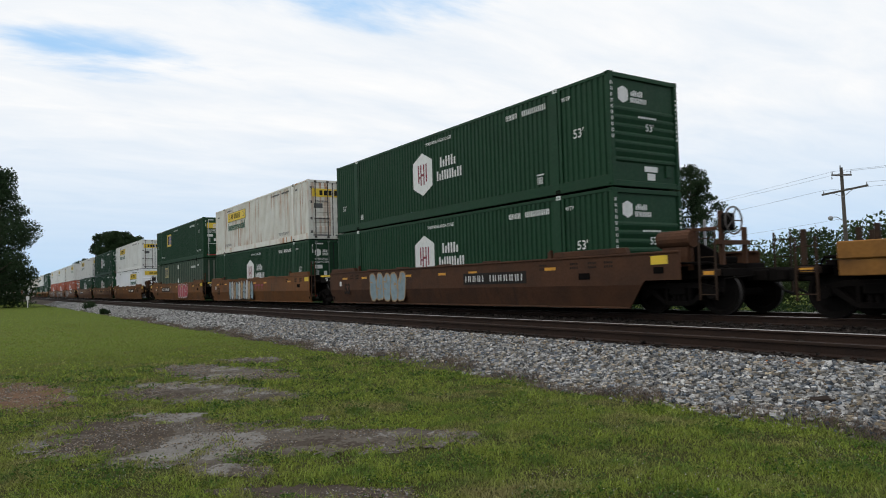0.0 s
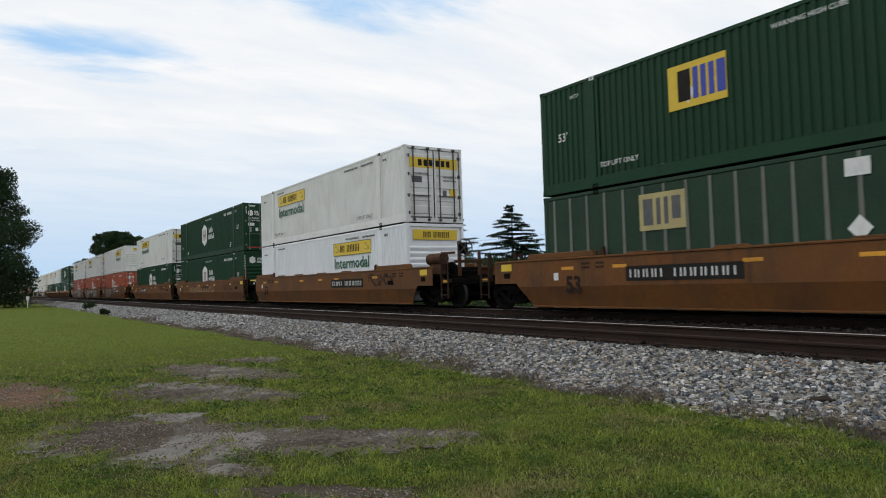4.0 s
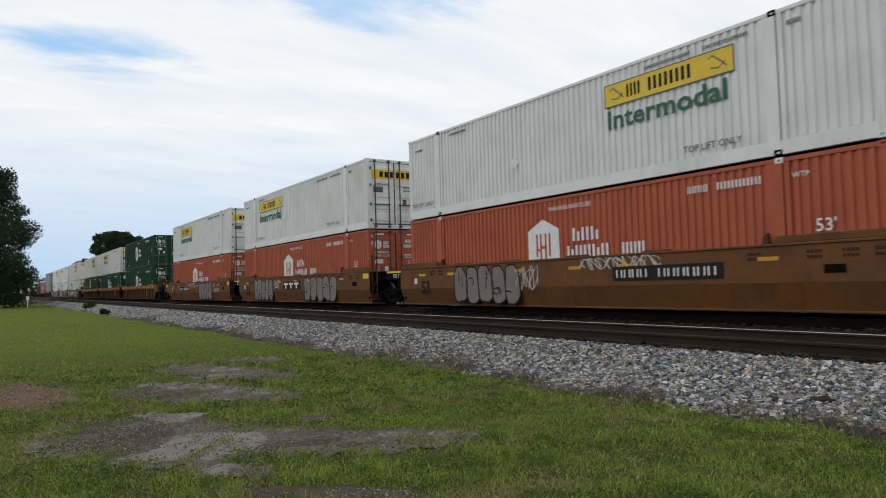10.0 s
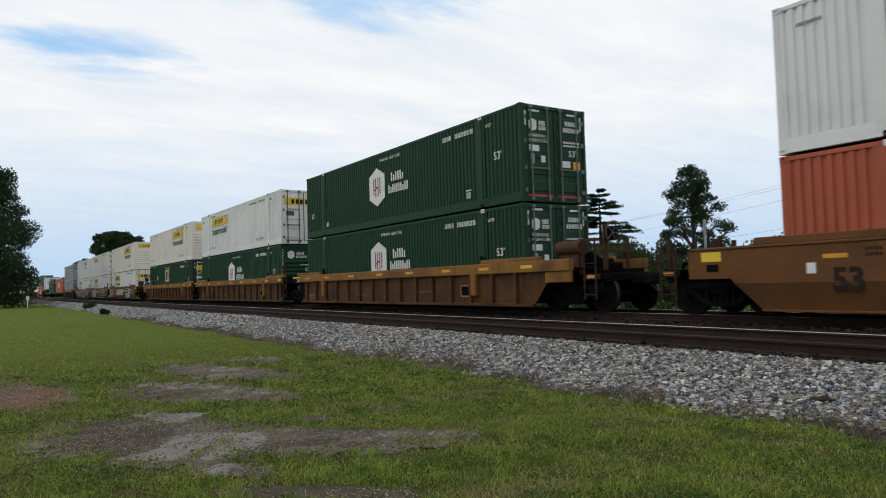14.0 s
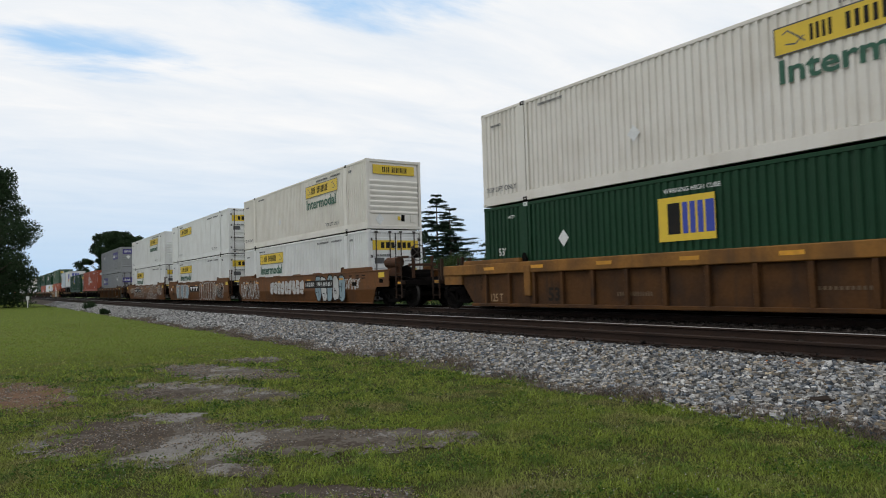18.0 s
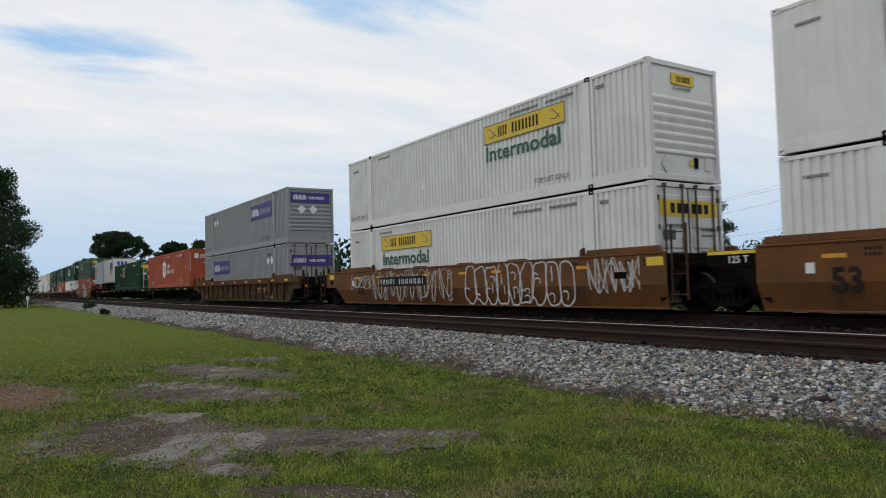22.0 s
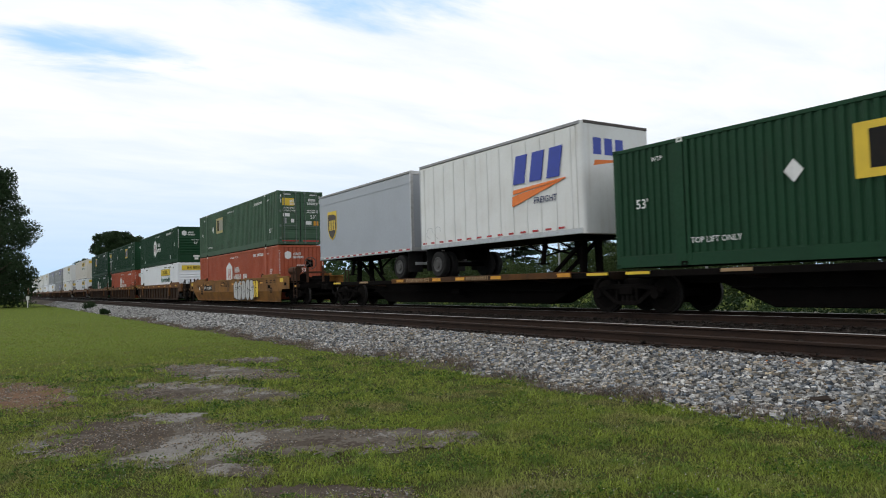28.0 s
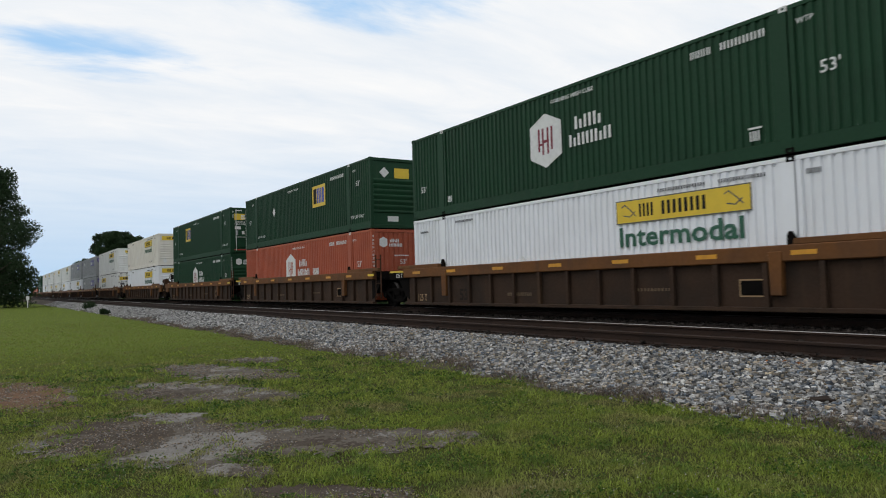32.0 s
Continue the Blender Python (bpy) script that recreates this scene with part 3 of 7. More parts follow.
def fleet_marks_yellow(box, word=True, small_end=False):
    """Yellow name panel with plain bars, and the word below it."""
    y = -HW - 0.001
    a, b, z0, z1 = 1.62, 5.25, 1.93, 2.50
    on_sides(box, "name_panel", Shape().box(a, b, y - 0.003, y + 0.002, z0, z1), YELLOW, "yellow panel with dark border and bars", cx=3.435)
    e = 0.025
    fr = Shape().box(a, b, y - 0.006, y - 0.003, z1 - e, z1).box(a, b, y - 0.006, y - 0.003, z0, z0 + e).box(a, a + e, y - 0.006, y - 0.003, z0, z1).box(b - e, b, y - 0.006, y - 0.003, z0, z1)
    on_sides(box, "panel_border", fr, DARKMARK, cx=3.435)
    w = Shape()
    word_bars(w, a + 0.72, a + 1.18, z0 + 0.14, z1 - 0.12, y - 0.005, 2)
    word_bars(w, a + 1.38, a + 2.62, z0 + 0.14, z1 - 0.12, y - 0.005, 4)
    word_part("name_bar", w, BLACK, box, "black bars in place of a name", cx=3.435)
    w = Shape()
    for k, x in enumerate((a + 0.18, b - 0.62)):
        w.ribbon([(x, z0 + 0.4), (x + 0.1, z0 + 0.46), (x + 0.3, z0 + 0.3), (x + 0.44, z0 + 0.16)], 0.03, y - 0.0045)
        w.ribbon([(x + 0.05, z0 + 0.2), (x + 0.25, z0 + 0.16), (x + 0.42, z0 + 0.28)], 0.03, y - 0.0045)
    on_sides(box, "scroll_mark", w, DARKMARK, cx=3.435)
    if word:
        part("stencil", lettering("Intermodal", 0.47, DKGREEN, 0.03, 1.2), DKGREEN, box, "dark green word", (1.66, y - 0.003, 1.39))
        ob = part("stencil", lettering("Intermodal", 0.47, DKGREEN, 0.03, 1.2), DKGREEN, box, "dark green word", (5.2, -y + 0.003, 1.39))
        ob.rotation_euler = (0, 0, math.pi)
    else:
        # plate seams of the smooth-sided box
        for x in (-4.9, -3.7, -2.45, -1.2, 0.0, 1.2, 2.45, 3.7, 4.9):
            on_sides(box, "plate_seam", Shape().box(x - 0.012, x + 0.012, y + 0.006, y + 0.012, 0.34, CH - 0.12), WHITE)
    for x, far in ((3.9, 0), (-7.9, 0), (5.9, 1), (-4.0, 1)):
        ob = part("stencil", lettering("TOP LIFT ONLY", 0.15, DARKMARK), DARKMARK, box, "", (x, -y + 0.004 if far else y - 0.004, 0.42))
        if far:
            ob.rotation_euler = (0, 0, math.pi)
    w = Shape()
    word_bars(w, 2.9, 4.2, 2.58, 2.66, y, 9)
    word_bars(w, 4.5, 5.6, 2.58, 2.66, y, 8)
    word_bars(w, 6.4, 6.7, 2.50, 2.60, y, 3)
    word_bars(w, -5.4, -4.4, 2.6, 2.67, y, 8)
    word_bars(w, -7.6, -7.1, 2.4, 2.47, y, 5)
    on_sides(box, "stencil_marking", w, DARKMARK, "small dark stencilled marks")
    part("diamond_placard", Shape().prism([(0, -0.2), (0.2, 0), (0, 0.2), (-0.2, 0)], y - 0.004, y - 0.001), MARK, box, "empty placard holder", (-2.0, 0, 1.15))
    x = HL - 0.012
    k = 0.44 if small_end else 1.0
    zc = 2.50 if small_end else 2.47
    part("end_panel", Shape().box(x - 0.03, x + 0.006 - (0.02 if small_end else 0), -0.98 * k, 0.98 * k, zc - 0.19 * (0.72 if small_end else 1), zc + 0.19 * (0.72 if small_end else 1)), YELLOW, box, "yellow panel on the closed end")
    w = Shape()
    xx = x + 0.006 - (0.02 if small_end else 0)
    for i in range(6):
        c = (-0.55 + i * 0.19 + (0.07 if i > 1 else 0)) * k
        w.box(xx, xx + 0.004, c, c + 0.05 * k, zc - 0.11 * k ** 0.5, zc + 0.11 * k ** 0.5).box(xx, xx + 0.004, c + 0.085 * k, c + 0.135 * k, zc - 0.11 * k ** 0.5, zc + 0.11 * k ** 0.5)
    word_part("end_panel_bar", w, BLACK, box)
    if small_end:
        part("stencil", lettering("Intermodal", 0.09, DKGREEN, 0.03, 1.2), DKGREEN, box, "small dark green word", (x - 0.006, -0.38, 2.24)).rotation_euler = (0, 0, math.pi / 2)
    part("end_label", Shape().box(x - 0.03, x - 0.02, 0.15, 0.27, 0.38, 0.54), YELLOW, box)
    part("end_label", Shape().box(x - 0.03, x - 0.02, 0.32, 0.48, 0.33, 0.60), GRIME_SHADE, box)
    part("end_placard", Shape().prism([(-0.7, 0.15), (-0.5, 0.4), (-0.7, 0.65), (-0.9, 0.4)], x - 0.03, x - 0.022, "x"), MARK, box, "faded diamond placard")
    x = -HL + 0.006
    part("door_panel", Shape().box(x - 0.006, x - 0.002, -1.08, -0.06, 2.06, 2.46), YELLOW, box, "yellow panel across the doors")
    part("door_panel", Shape().box(x - 0.006, x - 0.002, 0.06, 1.08, 2.06, 2.46), YELLOW, box, "yellow panel across the doors")
    w = Shape()
    for i in range(6):
        c = -0.72 + i * 0.24 + (0.06 if i > 2 else 0)
        w.box(x - 0.009, x - 0.006, c, c + 0.16, 2.14, 2.38)
    word_part("door_panel_bar", w, BLACK, box)


def hexagon(cx, cz, w, h):
    return [(cx - w / 2, cz - h * 0.3), (cx, cz - h / 2), (cx + w / 2, cz - h * 0.3), (cx + w / 2, cz + h * 0.3), (cx, cz + h / 2), (cx - w / 2, cz + h * 0.3)]


def fleet_marks_hexagon(box, inner, long=False):
    """White hexagon with an upright figure, two rows of plain bars, and the small stencils of a 53 ft box."""
    y = -HW - 0.001
    on_sides(box, "hexagon_logo", Shape().prism(hexagon(-0.86, 1.56, 1.28, 1.52), y - 0.003, y + 0.001), MARK, "white hexagon logo")
    w = Shape()
    for x in (-1.16, -1.0, -0.80, -0.64):
        w.box(x, x + 0.075, y - 0.006, y - 0.003, 1.18 + (0.1 if x in (-1.16, -0.64) else 0), 1.92)
    w.box(-1.0, -0.72, y - 0.006, y - 0.003, 1.50, 1.58).box(-1.16, -0.93, y - 0.006, y - 0.003, 1.44, 1.5)
    on_sides(box, "logo_figure", w, inner)
    w = Shape()
    word_bars(w, 0.30, 1.30, 1.64, 1.98, y, 3, gap=0.4, rough_tops=True)
    word_bars(w, 0.08, 1.62, 1.20, 1.52, y, 5, gap=0.38, rough_tops=True)
    if long:
        word_bars(w, 2.0, 2.75, 1.20, 1.5, y, 3, gap=0.42, rough_tops=True)
    word_part("name_bar", w, MARK, box, "white bars in place of a name", cx=0.0)
    for words, h, x, z in (("53'", 0.25, 6.75, 1.40), ("53'", 0.22, -7.5, 0.9), ("WTP", 0.115, 6.35, 2.46), ("WARNING HIGH CUBE", 0.115, -0.62, 2.52)):
        part("stencil", lettering(words, h, MARK), MARK, box, "white stencil", (x, y - 0.003, z))
        ob = part("stencil", lettering(words, h, MARK), MARK, box, "white stencil", (-x, -y + 0.003, z))
        ob.rotation_euler = (0, 0, math.pi)
    w = Shape()
    word_bars(w, 3.95, 4.5, 2.44, 2.60, y, 4, gap=0.5)
    word_bars(w, 4.7, 5.75, 2.44, 2.60, y, 6, gap=0.45)
    w.box(5.25, 5.55, y - 0.003, y + 0.003, 0.62, 0.66)
    word_bars(w, 5.28, 5.52, 0.38, 0.58, y, 2)
    word_bars(w, -5.8, -5.55, 0.4, 0.6, y, 2)
    on_sides(box, "stencil_marking", w, MARK, "white stencilled bars")
    x = HL - (0.020 if inner is RED else 0.055)
    part("end_hexagon", Shape().prism(hexagon(-0.75, 2.36, 0.36, 0.44), x, x + 0.006, "x"), MARK, box, "small white hexagon")
    w = Shape()
    for i in range(6):
        w.box(x, x + 0.006, -0.45 + i * 0.075, -0.405 + i * 0.075, 2.35, 2.50 if i % 3 else 2.46)
    for i in range(9):
        w.box(x, x + 0.006, -0.48 + i * 0.07, -0.44 + i * 0.07, 2.18, 2.31)
    for i in range(10):
        z = 1.2 + i * 0.15
        w.box(HL - 0.008, HL + 0.002, -HW + 0.035, -HW + 0.055, z, z + 0.09).box(HL - 0.008, HL + 0.002, -HW + 0.08, -HW + 0.10, z, z + 0.09)
        w.box(HL - 0.008, HL + 0.002, HW - 0.09, HW - 0.05, 1.3 + i * 0.12, 1.36 + i * 0.12)
    for i in range(7):
        w.box(HL - 0.015, HL - 0.009, -0.25 + i * 0.1, -0.18 + i * 0.1, 1.79, 1.84)
    part("end_marking", w, MARK, box, "white stencilled bars")["kind"] = "stuff"
    part("stencil", lettering("53'", 0.2, MARK), MARK, box, "white stencil", (HL - 0.012, 0.0, 1.47)).rotation_euler = (0, 0, math.pi / 2)
    part("end_label", Shape().box(x, x + 0.006, -0.05, 0.45, 0.42, 0.56).box(x, x + 0.006, 0.05, 0.35, 0.2, 0.38), MARK, box, "white notice")
    x = -HL + 0.012
    part("door_hexagon", Shape().prism(hexagon(0.84, 2.28, 0.30, 0.38), x - 0.016, x - 0.012, "x"), MARK, box, "small white hexagon on the door")


def fleet_marks_square(box, a=2.1, lift=6.2, z53=1.85, dia=-3.2, ink=None):
    """Yellow square logo with dark upright bars."""
    y = -HW - 0.001
    b, z0, z1 = a + 1.5, 1.42, 2.42
    on_sides(box, "square_logo", Shape().box(a, b, y - 0.003, y + 0.001, z0, z1), ink or YELLOW, "yellow square logo", cx=a + 0.81)
    for x, d, m in ((0.14, 0.34, BLACK), (0.54, 0.14, BLUE), (0.74, 0.14, BLUE), (0.94, 0.14, BLUE), (1.14, 0.22, BLUE)):
        on_sides(box, "logo_bar", Shape().box(a + x, a + x + d, y - 0.006, y - 0.003, z0 + 0.16, z1 - 0.14), m if not ink or m is BLACK else GREY, "bar in place of a letter", cx=a + 0.75)
    for words, h, x, z in (("53'", 0.23, 6.75, z53), ("53'", 0.23, -7.4, 1.4), ("WTP", 0.11, 6.45, 2.46), ("WARNING HIGH CUBE", 0.105, -1.2, 2.52), ("TOP LIFT ONLY", 0.13, -5.9, 0.5), ("WTP", 0.11, -6.9, 2.46)) + ((("TOP LIFT ONLY", 0.135, lift, 0.5),) if lift else ()):
        part("stencil", lettering(words, h, MARK), MARK, box, "white stencil", (x, y - 0.003, z))
        ob = part("stencil", lettering(words, h, MARK), MARK, box, "white stencil", (-x, -y + 0.003, z))
        ob.rotation_euler = (0, 0, math.pi)
    w = Shape()
    word_bars(w, 4.2, 5.6, 2.44, 2.58, y, 9, gap=0.5)
    on_sides(box, "stencil_marking", w, MARK, "white stencilled bars")
    on_sides(box, "placard", Shape().prism([(dia - 0.2, 1.75), (dia, 1.98), (dia + 0.2, 1.75), (dia, 1.52)], y - 0.004, y - 0.001), MARK, "white diamond placard")
    x = HL - 0.055
    part("end_logo", Shape().box(x, x + 0.008, -0.15, 0.55, 2.08, 2.5), YELLOW, box, "small yellow logo on the closed end")
    part("end_placard", Shape().prism([(-0.85, 2.3), (-0.62, 2.52), (-0.4, 2.3), (-0.62, 2.08)], x, x + 0.008, "x"), MARK, box, "grey diamond placard")
    part("end_label", Shape().box(x, x + 0.008, -0.5, 0.0, 0.28, 0.5), MARK, box, "white notice")
    x = -HL + 0.012
    part("door_logo", Shape().box(x - 0.008, x - 0.004, 0.36, 1.02, 2.1, 2.5), YELLOW, box, "small yellow logo on the door")


def fleet_marks_violet(box):
    """Violet name panels with plain bars."""
    y = -HW - 0.001
    for a, b in ((2.2, 5.82),):
        on_sides(box, "name_panel", Shape().box(a, b, y - 0.003, y + 0.001, 1.62, 2.45), PURPLE, "violet panel", cx=4.01)
        w = Shape()
        word_bars(w, a + 0.18, a + 1.5, 1.82, 2.24, y - 0.004, 5, t=0.002, gap=0.16, rough_tops=True)
        word_part("name_bar", w, MARK, box, "white bars in place of a name", cx=4.01)
        w = Shape()
        word_bars(w, a + 1.72, b - 0.22, 1.86, 2.14, y - 0.004, 10, t=0.002, gap=0.35, rough_tops=True)
        word_part("name_bar", w, GREY, box, "grey bars in place of a word", cx=4.01)
    for x in (3.95, -7.6):
        part("stencil", lettering("TOP LIFT ONLY", 0.15, DARKMARK), DARKMARK, box, "", (x, y - 0.004, 0.42))
    for x, side in ((-5.46, -1), (-4.81, -1), (-5.65, 1), (-5.05, 1)):
        yy = sorted((side * (HW + 0.002), side * (HW + 0.005)))
        part("placard", Shape().prism([(x - 0.22, 2.12), (x, 2.36), (x + 0.22, 2.12), (x, 1.88)], *yy), MARK, box, "white diamond placard")
    w = Shape()
    word_bars(w, 5.0, 5.6, 2.4, 2.5, y, 5)
    word_bars(w, -6.0, -5.2, 2.4, 2.5, y, 6)
    on_sides(box, "stencil_marking", w, DARKMARK)
    for x0, x1, n in ((HL - 0.02, HL - 0.006, "closed end"), (-HL + 0.0, -HL + 0.012, "doors")):
        part("end_panel", Shape().box(x0, x1, -1.08, 1.08, 2.1, 2.64) if x0 > 0 else Shape().box(x0 - 0.03, x1, -1.08, 1.08, 1.75, 2.3), PURPLE, box, "violet panel on the " + n)
        w = Shape()
        xx = x1 if x0 > 0 else x0 - 0.034
        zb, way = (2.26, 1) if x0 > 0 else (1.90, -1)
        for i in range(10):
            c = way * (-0.95 + i * 0.075)
            w.box(xx, xx + 0.004, c, c + 0.045, zb, zb + (0.25 if i % 3 else 0.2))
        for i in range(18):
            c = way * (-0.1 + i * 0.05)
            w.box(xx, xx + 0.004, c, c + 0.025, zb + 0.03, zb + 0.18)
        word_part("end_bar", w, MARK, box)
    x = HL - 0.055
    for c in (-0.5, 0.15):
        part("end_placard", Shape().prism([(c - 0.24, 1.75), (c, 1.99), (c + 0.24, 1.75), (c, 1.51)], x + 0.04, x + 0.05, "x"), MARK, box, "white diamond placard")


def fleet_marks_old(box):
    y = -HW - 0.004
    on_sides(box, "square_logo", Shape().box(-4.7, -3.4, y - 0.003, y + 0.001, 1.72, 2.58), FADED, "faded yellow square logo", cx=-4.05)
    on_sides(box, "logo_figure", Shape().box(-4.58, -4.3, y - 0.006, y - 0.003, 1.84, 2.46).box(-4.2, -4.08, y - 0.006, y - 0.003, 1.84, 2.46).box(-3.98, -3.86, y - 0.006, y - 0.003, 1.84, 2.46).box(-3.76, -3.52, y - 0.006, y - 0.003, 1.94, 2.46), DARKMARK, cx=-4.05)
    on_sides(box, "placard", Shape().prism([(0.05, 1.4), (0.27, 1.64), (0.49, 1.4), (0.27, 1.16)], y - 0.004, y - 0.001), MARK, "white diamond placard")
    on_sides(box, "placard", Shape().box(0.05, 0.5, y - 0.004, y - 0.001, 2.34, 2.66), MARK, "white notice")
    w = Shape()
    word_bars(w, 4.4, 5.8, 2.3, 2.45, y, 9)
    word_bars(w, 6.4, 6.8, 2.4, 2.52, y, 3)
    on_sides(box, "stencil_marking", w, MARK, "white stencilled bars")
    x = HL - 0.02
    part("end_logo", Shape().box(x, x + 0.012, 0.0, 0.52, 2.2, 2.6), YELLOW, box, "small yellow logo on the closed end")
    w = Shape()
    for i in range(8):
        w.box(x, x + 0.01, 0.95, 1.02, 1.4 + i * 0.14, 1.48 + i * 0.14)
    part("end_marking", w, MARK, box)["kind"] = "stuff"


def container(paint, label, marks, rail_mat=None, pitch=0.2, bars_mat=None, old=False, deep=0.04):
    box = thing("shipping_container", label, "container", "containers on the train")
    rm = rail_mat or paint
    for far in (False, True):
        side_parts(box, paint, far, pitch, rm, old, deep)
    roof_and_floor(box, paint)
    front_wall(box, rm, upright=old)
    doors(box, rm, bars_mat or (BAR_GREEN if paint in (GREEN, GREEN_OLD, GREEN_DULL) else BAR_DARK))
    if marks:
        marks(box)
    return box


# ---- trucks and well cars: origin on the rail top, under the middle of the unit ----
TAPE = 0.483           # wheel radius


def wheel_mesh():
    s = Shape()
    for y in (-0.75, 0.75):
        k = 1 if y > 0 else -1
        s.lathe([(0.10, y + k * 0.10), (0.14, y + k * 0.085), (0.36, y + k * 0.03), (0.40, y + k * 0.07), (TAPE - 0.004, y + k * 0.068), (TAPE, y - k * 0.03), (TAPE + 0.026, y - k * 0.05), (TAPE + 0.02, y - k * 0.075), (0.39, y - k * 0.075), (0.36, y - k * 0.01), (0.13, y - k * 0.06), (0.10, y - k * 0.08)], 28)
        for i in range(3):
            a = i * 2.094
            s.rod((0.27 * math.cos(a), y + k * 0.075, 0.27 * math.sin(a)), (0.27 * math.cos(a), y + k * 0.04, 0.27 * math.sin(a)), 0.03, 6)
    s.rod((0, -1.06, 0), (0, 1.06, 0), 0.085, 12)
    me = s.mesh("wheelset", WHEEL)
    me.materials.append(TREAD)
    for pg in me.polygons:
        r = math.hypot(pg.center.x, pg.center.z)
        if r > TAPE - 0.03 and abs(abs(pg.center.y) - 0.77) < 0.05:
            pg.material_index = 1
    return me


WHEELSET = wheel_mesh()


def frame_mesh(side):
    """Cast side frame with its windows and spring nest."""
    y0, y1 = (-1.09, -0.95) if side < 0 else (0.95, 1.09)
    s = Shape()
    s.prism([(-0.55, 0.72), (0.55, 0.72), (1.12, 0.60), (1.12, 0.50), (0.5, 0.60), (-0.5, 0.60), (-1.12, 0.50), (-1.12, 0.60)], y0, y1)
    s.prism([(-0.30, 0.20), (0.30, 0.20), (0.34, 0.31), (-0.34, 0.31)], y0, y1)
    for k in (-1, 1):
        s.prism([(k * 0.30, 0.20), (k * 0.42, 0.24), (k * 0.86, 0.54), (k * 0.70, 0.58), (k * 0.34, 0.31)], y0, y1)
        s.prism([(k * 0.28, 0.30), (k * 0.36, 0.30), (k * 0.36, 0.62), (k * 0.28, 0.62)], y0, y1)
        yb = y0 - 0.06 if side < 0 else y1
        s.lathe([(0.02, 0), (0.13, 0), (0.13, 0.06), (0.02, 0.06)], 12, (k * 0.915, yb, 0.483))
        s.box(k * 0.915 - 0.14, k * 0.915 + 0.14, y0, y1, 0.42, 0.62)
    return s.mesh("side_frame", GRIME_SHADE, 0.012)


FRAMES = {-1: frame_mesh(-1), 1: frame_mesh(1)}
BOLSTER = Shape().box(-0.22, 0.22, -1.12, 1.12, 0.46, 0.66).box(-0.3, 0.3, -0.4, 0.4, 0.62, 0.74).box(-0.03, 0.03, -0.95, 0.95, 0.3, 0.36).mesh("truck", GRIME_SHADE, 0.015)
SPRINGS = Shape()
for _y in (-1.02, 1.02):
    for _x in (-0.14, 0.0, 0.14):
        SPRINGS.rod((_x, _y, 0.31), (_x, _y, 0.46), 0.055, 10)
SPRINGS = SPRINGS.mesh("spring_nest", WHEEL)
# solid dark block added in place of the shade between the wheels
SHADE_BLOCK = Shape().prism([(-0.5, 0.22), (0.5, 0.22), (0.62, 0.5), (0.5, 0.86), (-0.5, 0.86), (-0.62, 0.5)], -0.62, 0.62).mesh("brake_rigging", GRIME_SHADE, 0.03)
WHEELSETS = []


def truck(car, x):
    tr = part("truck", BOLSTER, GRIME_SHADE, car, "black cast four-wheel truck", (x, 0, 0))
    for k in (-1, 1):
        part("side_frame", FRAMES[k], GRIME_SHADE, tr)
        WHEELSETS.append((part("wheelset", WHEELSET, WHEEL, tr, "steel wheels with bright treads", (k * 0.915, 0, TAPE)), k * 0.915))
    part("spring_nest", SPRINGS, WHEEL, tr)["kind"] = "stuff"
    part("brake_rigging", SHADE_BLOCK, GRIME_SHADE, tr, "black block filling the shaded gap between the wheels")
    part("brake_beam", Shape().bar((-0.45, -0.9, 0.4), (-0.45, 0.9, 0.4), 0.07).bar((0.45, -0.9, 0.4), (0.45, 0.9, 0.4), 0.07).bar((-0.45, 0, 0.4), (0.45, 0, 0.45), 0.05), GRIME_SHADE, tr)
    return tr


REACH_F, REACH_A = 3.70, 1.65      # from the container's end to the coupling: free end, shared end


def ladder(car, x, side, z0, z1, paint):
    y = side * 1.42
    s = Shape()
    for k in (-0.2, 0.2):
        s.bar((x + k, y, z0), (x + k, y, z1), 0.045, 0.03)
    n = max(3, int((z1 - z0) / 0.36))
    for i in range(n):
        z = z0 + 0.12 + i * (z1 - z0 - 0.3) / (n - 1)
        s.rod((x - 0.2, y, z), (x + 0.2, y, z), 0.014, 6)
    part("ladder", s, paint, car, "worn steel ladder")


